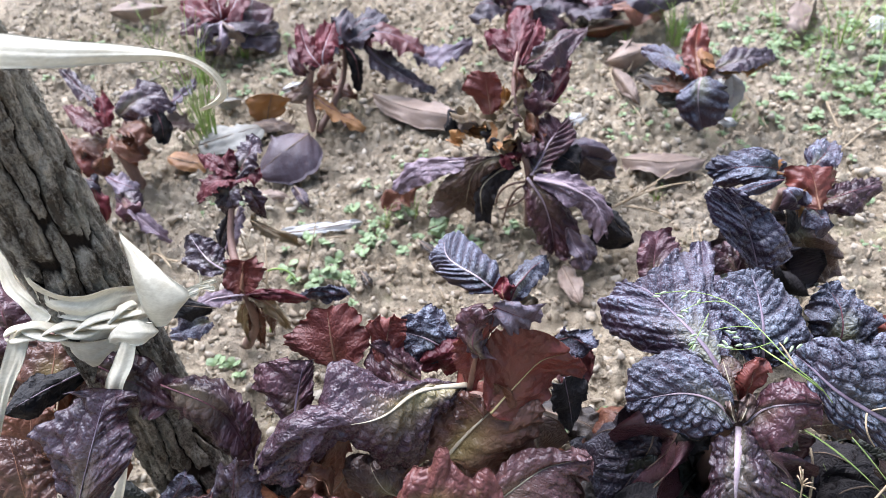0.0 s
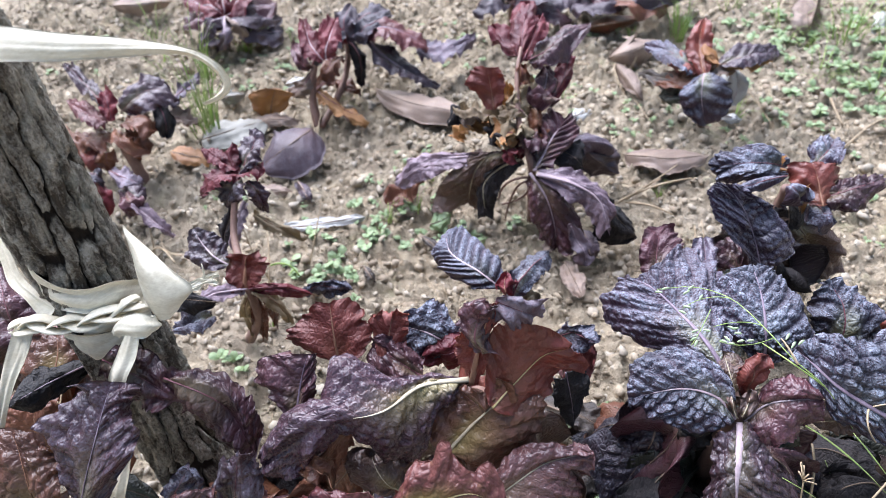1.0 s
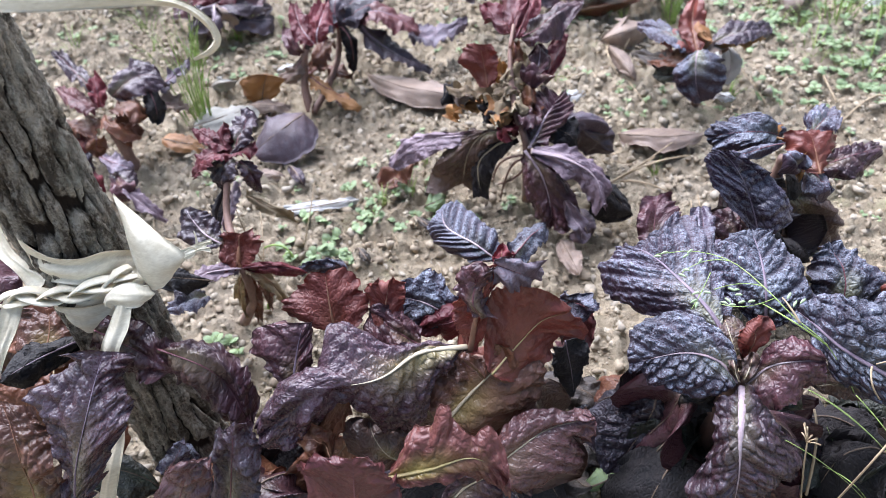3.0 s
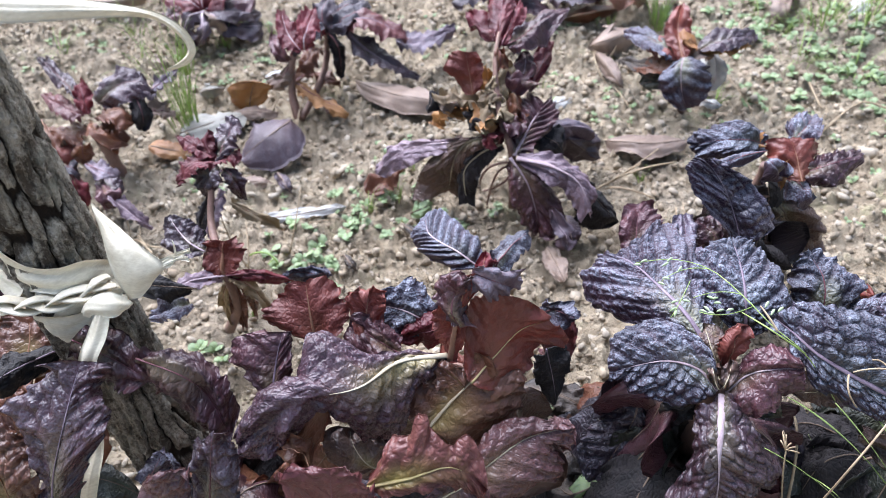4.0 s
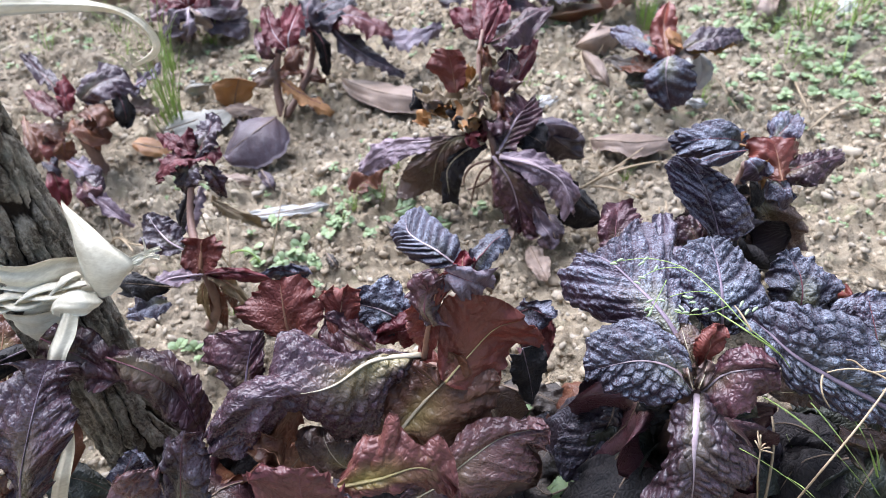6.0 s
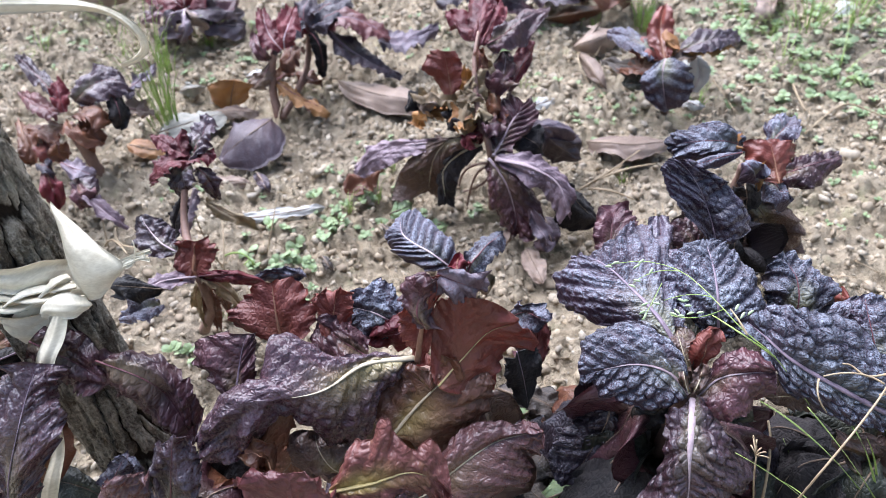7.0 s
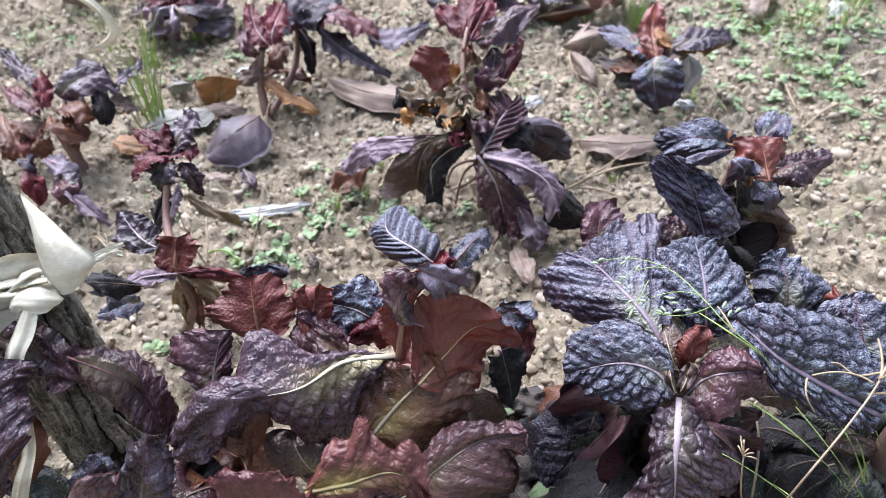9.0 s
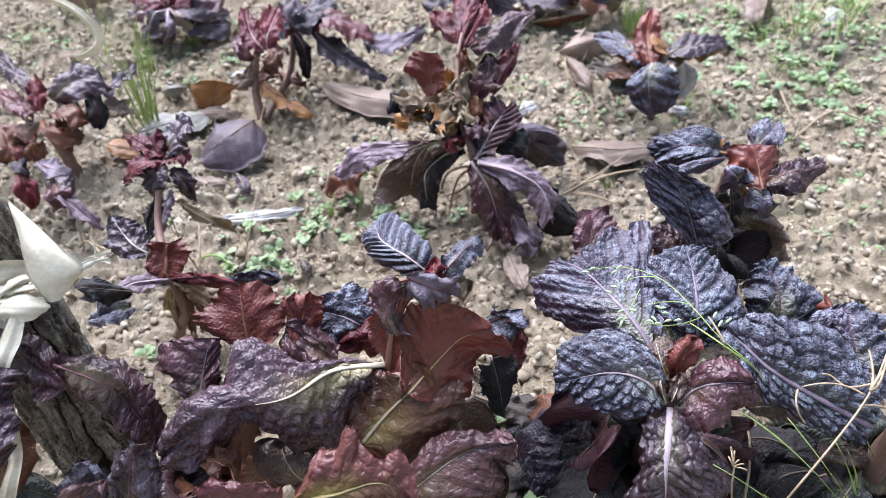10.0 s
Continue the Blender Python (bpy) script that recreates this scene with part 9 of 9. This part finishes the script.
twig(weed, "branch", [(0.2715, 0.2487, 0.2060), (0.2575, 0.2481, 0.2050), (0.2512, 0.2561, 0.2050), (0.2469, 0.2575, 0.2050)], 0.001, 0.0006, STRAW)
twig(weed, "branch", [(0.2651, 0.2428, 0.2040), (0.2521, 0.2503, 0.2050), (0.2355, 0.2527, 0.2000)], 0.0009, 0.0006, STRAW)
twig(weed, "branch", [(0.2323, 0.2509, 0.2000), (0.2278, 0.2397, 0.2000), (0.2337, 0.2350, 0.1900)], 0.0009, 0.0006, STRAW)
twig(weed, "branch", [(0.2615, 0.2383, 0.2000), (0.2737, 0.2378, 0.2000), (0.2893, 0.2365, 0.1900)], 0.001, 0.0007, STRAW)
dryseed = plant_at("dry_weed", (0.2422, 0.2499, 0.0), "small dry weed with pale seed head", "dry weed", "dry weeds")
twig(dryseed, "stem", [(0.2344, 0.2408, 0.0200), (0.2068, 0.2290, 0.1200), (0.2037, 0.2358, 0.1500), (0.2005, 0.2398, 0.1600)], 0.0009, 0.0006, STRAW)
twig(dryseed, "seed_spray", [(0.2026, 0.2331, 0.1480), (0.2028, 0.2364, 0.1530), (0.2051, 0.2417, 0.1520)], 0.0004, 0.0008, STRAW)
twig(dryseed, "seed_spray", [(0.2026, 0.2331, 0.1480), (0.2032, 0.2334, 0.1530), (0.2060, 0.2357, 0.1520)], 0.0004, 0.0008, STRAW)
twig(dryseed, "seed_spray", [(0.2026, 0.2331, 0.1480), (0.2042, 0.2320, 0.1530), (0.2078, 0.2328, 0.1520)], 0.0004, 0.0008, STRAW)
twig(dryseed, "seed_spray", [(0.2026, 0.2331, 0.1480), (0.2021, 0.2374, 0.1530), (0.2037, 0.2438, 0.1520)], 0.0004, 0.0008, STRAW)
twig(dryseed, "seed_spray", [(0.2026, 0.2331, 0.1480), (0.2005, 0.2345, 0.1530), (0.2004, 0.2379, 0.1520)], 0.0004, 0.0008, STRAW)
twig(dryseed, "seed_spray", [(0.2026, 0.2331, 0.1480), (0.2045, 0.2300, 0.1530), (0.2085, 0.2288, 0.1520)], 0.0004, 0.0008, STRAW)
twig(dryseed, "seed_spray", [(0.2026, 0.2331, 0.1480), (0.2017, 0.2309, 0.1530), (0.2029, 0.2307, 0.1520)], 0.0004, 0.0008, STRAW)
twig(dryseed, "stem", [(0.2395, 0.2869, 0.1000), (0.2362, 0.2657, 0.0900), (0.2342, 0.2480, 0.0500)], 0.0012, 0.0016, STRAW)
flower = plant_at("grass_seed_head", (0.3269, 0.3360, 0.0), "green flowering grass stem arching over the frosted lettuce", "grass", "grasses")
twig(flower, "stem", [(0.3269, 0.3360, 0.0000), (0.2613, 0.2912, 0.1200), (0.2126, 0.2681, 0.2000), (0.1932, 0.2773, 0.2150), (0.1823, 0.3040, 0.2150), (0.1708, 0.3318, 0.2100), (0.1510, 0.3475, 0.2050), (0.1274, 0.3508, 0.2000)], 0.0006, 0.0003, GRASS)
twig(flower, "sheath", [(0.2126, 0.2681, 0.2000), (0.1931, 0.2754, 0.2130), (0.1827, 0.2981, 0.2050)], 0.0009, 0.0005, GRASS)
twig(flower, "sheath", [(0.1945, 0.2737, 0.2150), (0.1907, 0.2829, 0.2190), (0.1886, 0.2908, 0.2190)], 0.0011, 0.0006, STRAW)
twig(flower, "side_stalk", [(0.1823, 0.3040, 0.2150), (0.1711, 0.3117, 0.2100), (0.1578, 0.3166, 0.2000)], 0.0004, 0.0003, GRASS)
twig(flower, "side_stalk", [(0.1864, 0.2944, 0.2150), (0.1717, 0.2970, 0.2050), (0.1592, 0.3061, 0.1980)], 0.0004, 0.0003, GRASS)
twig(flower, "side_stalk", [(0.1708, 0.3318, 0.2100), (0.1552, 0.3347, 0.2080), (0.1410, 0.3329, 0.2000)], 0.0004, 0.0003, GRASS)
twig(flower, "side_stalk", [(0.1595, 0.3317, 0.2000), (0.1494, 0.3166, 0.1950), (0.1429, 0.3091, 0.1900)], 0.0004, 0.0003, GRASS)
spikelet(flower, (0.1276, 0.3429, 0.2080), (0.1324, 0.3432, 0.2100))
spikelet(flower, (0.1228, 0.3412, 0.2080), (0.1274, 0.3389, 0.2100))
spikelet(flower, (0.1410, 0.3383, 0.2080), (0.1456, 0.3398, 0.2100))
spikelet(flower, (0.1448, 0.3418, 0.2080), (0.1491, 0.3443, 0.2100))
spikelet(flower, (0.1389, 0.3281, 0.2080), (0.1430, 0.3247, 0.2100))
spikelet(flower, (0.1351, 0.3243, 0.2080), (0.1387, 0.3198, 0.2100))
spikelet(flower, (0.1501, 0.3320, 0.2080), (0.1533, 0.3361, 0.2100))
spikelet(flower, (0.1396, 0.3058, 0.2080), (0.1440, 0.3061, 0.2100))
spikelet(flower, (0.1472, 0.3078, 0.2080), (0.1510, 0.3046, 0.2100))
spikelet(flower, (0.1370, 0.2989, 0.2080), (0.1413, 0.3002, 0.2100))
spikelet(flower, (0.1388, 0.2941, 0.2080), (0.1411, 0.2984, 0.2100))
spikelet(flower, (0.1650, 0.3076, 0.2080), (0.1694, 0.3067, 0.2100))
spikelet(flower, (0.1632, 0.3101, 0.2080), (0.1664, 0.3058, 0.2100))
spikelet(flower, (0.1659, 0.3042, 0.2080), (0.1700, 0.3021, 0.2100))
spikelet(flower, (0.1558, 0.2991, 0.2080), (0.1591, 0.2950, 0.2100))
spikelet(flower, (0.1596, 0.2961, 0.2080), (0.1637, 0.2941, 0.2100))
spikelet(flower, (0.1659, 0.2971, 0.2080), (0.1702, 0.2968, 0.2100))
spikelet(flower, (0.1720, 0.2976, 0.2080), (0.1762, 0.2968, 0.2100))
spikelet(flower, (0.1591, 0.3022, 0.2080), (0.1610, 0.2961, 0.2100))
spikelet(flower, (0.1904, 0.2884, 0.2200), (0.1944, 0.2937, 0.2200))
spikelet(flower, (0.1918, 0.2820, 0.2200), (0.1958, 0.2872, 0.2200))
spikelet(flower, (0.1966, 0.2844, 0.2200), (0.2015, 0.2882, 0.2200))
grass_tuft((-0.350, 0.837), 34, 0.2, 0.06, 0.0011, 1, (0, 0), "tuft of thin bright green grass blades")
grass_tuft((-0.384, 0.975), 18, 0.09, 0.03, 0.001, 2, (0, 0), "tuft of thin bright green grass blades")
grass_tuft((-0.342, 1.044), 14, 0.07, 0.03, 0.001, 3, (0, 0), "tuft of thin bright green grass blades")
grass_tuft((0.315, 1.030), 18, 0.09, 0.035, 0.0012, 4, (0, 0), "tuft of thin bright green grass blades")
grass_tuft((0.333, 1.054), 8, 0.06, 0.03, 0.0012, 5, (0, 0), "tuft of thin bright green grass blades")
grass_tuft((0.543, 0.987), 26, 0.1, 0.08, 0.0012, 6, (0, 0), "tuft of thin bright green grass blades")
grass_tuft((0.612, 0.996), 26, 0.09, 0.08, 0.0012, 7, (0, 0), "tuft of thin bright green grass blades")
grass_tuft((0.467, 1.030), 14, 0.06, 0.08, 0.001, 33, (0, 0), "tuft of thin bright green grass blades")
grass_tuft((0.486, 0.915), 12, 0.05, 0.07, 0.001, 34, (0, 0), "tuft of thin bright green grass blades")
grass_tuft((0.550, 0.879), 12, 0.05, 0.08, 0.001, 35, (0, 0), "tuft of thin bright green grass blades")
grass_tuft((-0.500, 1.105), 12, 0.07, 0.05, 0.001, 36, (0, 0), "tuft of thin bright green grass blades")
grass_tuft((0.082, 1.102), 9, 0.05, 0.05, 0.001, 37, (0, 0), "tuft of thin bright green grass blades")
grass_tuft((-0.097, 0.650), 9, 0.03, 0.02, 0.0008, 8, (0, 0), "tuft of thin bright green grass blades")
grass_tuft((-0.065, 0.667), 7, 0.035, 0.02, 0.0009, 9, (0, 0), "tuft of thin bright green grass blades")
grass_tuft((0.124, 0.894), 9, 0.03, 0.03, 0.001, 10, (0, 0), "tuft of thin bright green grass blades")
grass_tuft((0.344, 0.818), 10, 0.035, 0.03, 0.001, 11, (0, 0), "tuft of thin bright green grass blades")
grass_tuft((-0.209, 0.495), 6, 0.03, 0.01, 0.0009, 12, (0, 0), "tuft of thin bright green grass blades")
grass_tuft((0.492, 0.993), 8, 0.04, 0.04, 0.001, 13, (0, 0), "tuft of thin bright green grass blades")
grass_tuft((-0.046, 0.721), 6, 0.03, 0.02, 0.0008, 14, (0, 0), "tuft of thin bright green grass blades")
grass_tuft((-0.462, 1.015), 7, 0.04, 0.03, 0.001, 15, (0, 0), "tuft of thin bright green grass blades")
grass_tuft((-0.602, 1.055), 9, 0.03, 0.04, 0.001, 16, (0, 0), "tuft of thin bright green grass blades")
grass_tuft((-0.271, 1.062), 7, 0.035, 0.03, 0.001, 17, (0, 0), "tuft of thin bright green grass blades")
grass_tuft((0.412, 1.109), 10, 0.06, 0.04, 0.001, 18, (0, 0), "tuft of thin bright green grass blades")
grass_tuft((0.655, 1.061), 12, 0.07, 0.05, 0.0014, 19, (0, 0), "tuft of thin bright green grass blades")
grass_tuft((0.221, 0.677), 6, 0.03, 0.015, 0.0008, 20, (0, 0), "tuft of thin bright green grass blades")
grass_tuft((0.241, 1.013), 7, 0.05, 0.02, 0.001, 21, (0, 0), "tuft of thin bright green grass blades")
grass_tuft((-0.016, 1.033), 7, 0.03, 0.03, 0.001, 22, (0, 0), "tuft of thin bright green grass blades")
edge_grass = plant_at("grass_tuft", (0.3372, 0.2504, 0.0), "broad dark green grass blades beside the frosted lettuce", "grass", "grasses")
twig(edge_grass, "blade", [(0.3414, 0.2502, 0.0000), (0.2653, 0.2474, 0.1150), (0.2258, 0.2839, 0.1300)], 0.0032, 0.0010, GRASS, 0.18)
twig(edge_grass, "blade", [(0.3457, 0.2500, 0.0000), (0.2802, 0.2392, 0.1100), (0.2501, 0.2713, 0.1400)], 0.0026, 0.0008, GRASS, 0.18)
twig(edge_grass, "blade", [(0.3318, 0.2544, 0.0200), (0.2850, 0.2456, 0.1200), (0.2760, 0.2677, 0.1300)], 0.002, 0.0006, GRASS, 0.18)
twig(edge_grass, "blade", [(0.2935, 0.2427, 0.0200), (0.2388, 0.2343, 0.1000), (0.1941, 0.2402, 0.1400)], 0.002, 0.0006, GRASS, 0.18)
twig(edge_grass, "blade", [(0.2894, 0.2429, 0.0200), (0.2517, 0.2308, 0.0900), (0.2395, 0.2536, 0.0800)], 0.0016, 0.0005, GRASS, 0.18)
twig(edge_grass, "blade", [(0.3388, 0.2641, 0.0000), (0.3028, 0.2493, 0.0900), (0.2784, 0.2463, 0.1400)], 0.002, 0.0006, GRASS, 0.18)
twig(edge_grass, "blade", [(0.3288, 0.2507, 0.0000), (0.3080, 0.2587, 0.0400), (0.3079, 0.2799, 0.0600)], 0.0022, 0.0007, GRASS, 0.18)
twig(edge_grass, "blade", [(0.3560, 0.2634, 0.0000), (0.3155, 0.2647, 0.1000), (0.2933, 0.2646, 0.1300)], 0.002, 0.0006, GRASS, 0.18)
twig(edge_grass, "blade", [(0.2871, 0.2664, 0.0000), (0.2772, 0.2748, 0.0300), (0.2637, 0.2965, 0.0600)], 0.0013, 0.0004, GRASS, 0.18)
weeds(44, 1.1, 0.380, 0.584, 0.789, 0.950)
weeds(58, 1.1, 0.447, 0.726, 0.922, 1.104)
weeds(16, 0.8, 0.455, 0.628, 0.723, 0.885)
weeds(34, 0.8, -0.148, -0.023, 0.614, 0.690)
weeds(7, 1.06, -0.196, -0.116, 0.547, 0.618)
weeds(25, 0.67, 0.093, 0.237, 0.831, 1.053)
weeds(2, 0.92, -0.265, -0.220, 0.443, 0.487)
weeds(12, 0.55, -0.130, -0.052, 0.708, 0.795)
weeds(12, 0.49, 0.391, 0.524, 0.553, 0.661)
weeds(23, 0.67, -0.414, -0.232, 0.921, 1.054)
weeds(14, 0.61, 0.156, 0.285, 0.751, 0.875)
weeds(12, 0.61, -0.076, 0.032, 0.947, 1.114)
weeds(13, 0.67, -0.643, -0.525, 1.005, 1.123)
weeds(7, 0.61, 0.443, 0.571, 0.661, 0.756)
weeds(6, 0.61, -0.324, -0.275, 0.622, 0.727)
weeds(7, 0.86, -0.083, 0.062, 0.582, 0.647)
weeds(7, 0.61, 0.296, 0.406, 0.751, 0.849)
weeds(5, 0.61, -0.178, -0.122, 0.510, 0.577)
weeds(26, 1.0, 0.319, 0.506, 0.983, 1.094)
weeds(7, 0.55, -0.241, -0.190, 0.598, 0.720)
weeds(6, 0.55, 0.330, 0.476, 0.748, 0.815)
weeds(12, 0.61, -0.347, -0.248, 0.990, 1.109)
weeds(1, 1.3, -0.161, -0.145, 0.584, 0.597)
weeds(1, 1.2, -0.150, -0.134, 0.570, 0.583)
weeds(1, 1.2, -0.206, -0.191, 0.574, 0.587)
weeds(1, 1.1, -0.258, -0.244, 0.456, 0.467)
weeds(1, 1.1, -0.190, -0.174, 0.613, 0.627)
stalk("dry_stalk", [(-0.2145, 0.5513, 0.0300), (-0.1895, 0.5336, 0.0500), (-0.1756, 0.5216, 0.0450)], 0.0012, 0.0009, GRASS, "pale green bent seedling stem")
stalk("dry_stalk", [(-0.1917, 0.5666, 0.0000), (-0.1904, 0.5537, 0.0200), (-0.1916, 0.5373, 0.0300)], 0.001, 0.0007, GRASS, "pale green bent seedling stem")
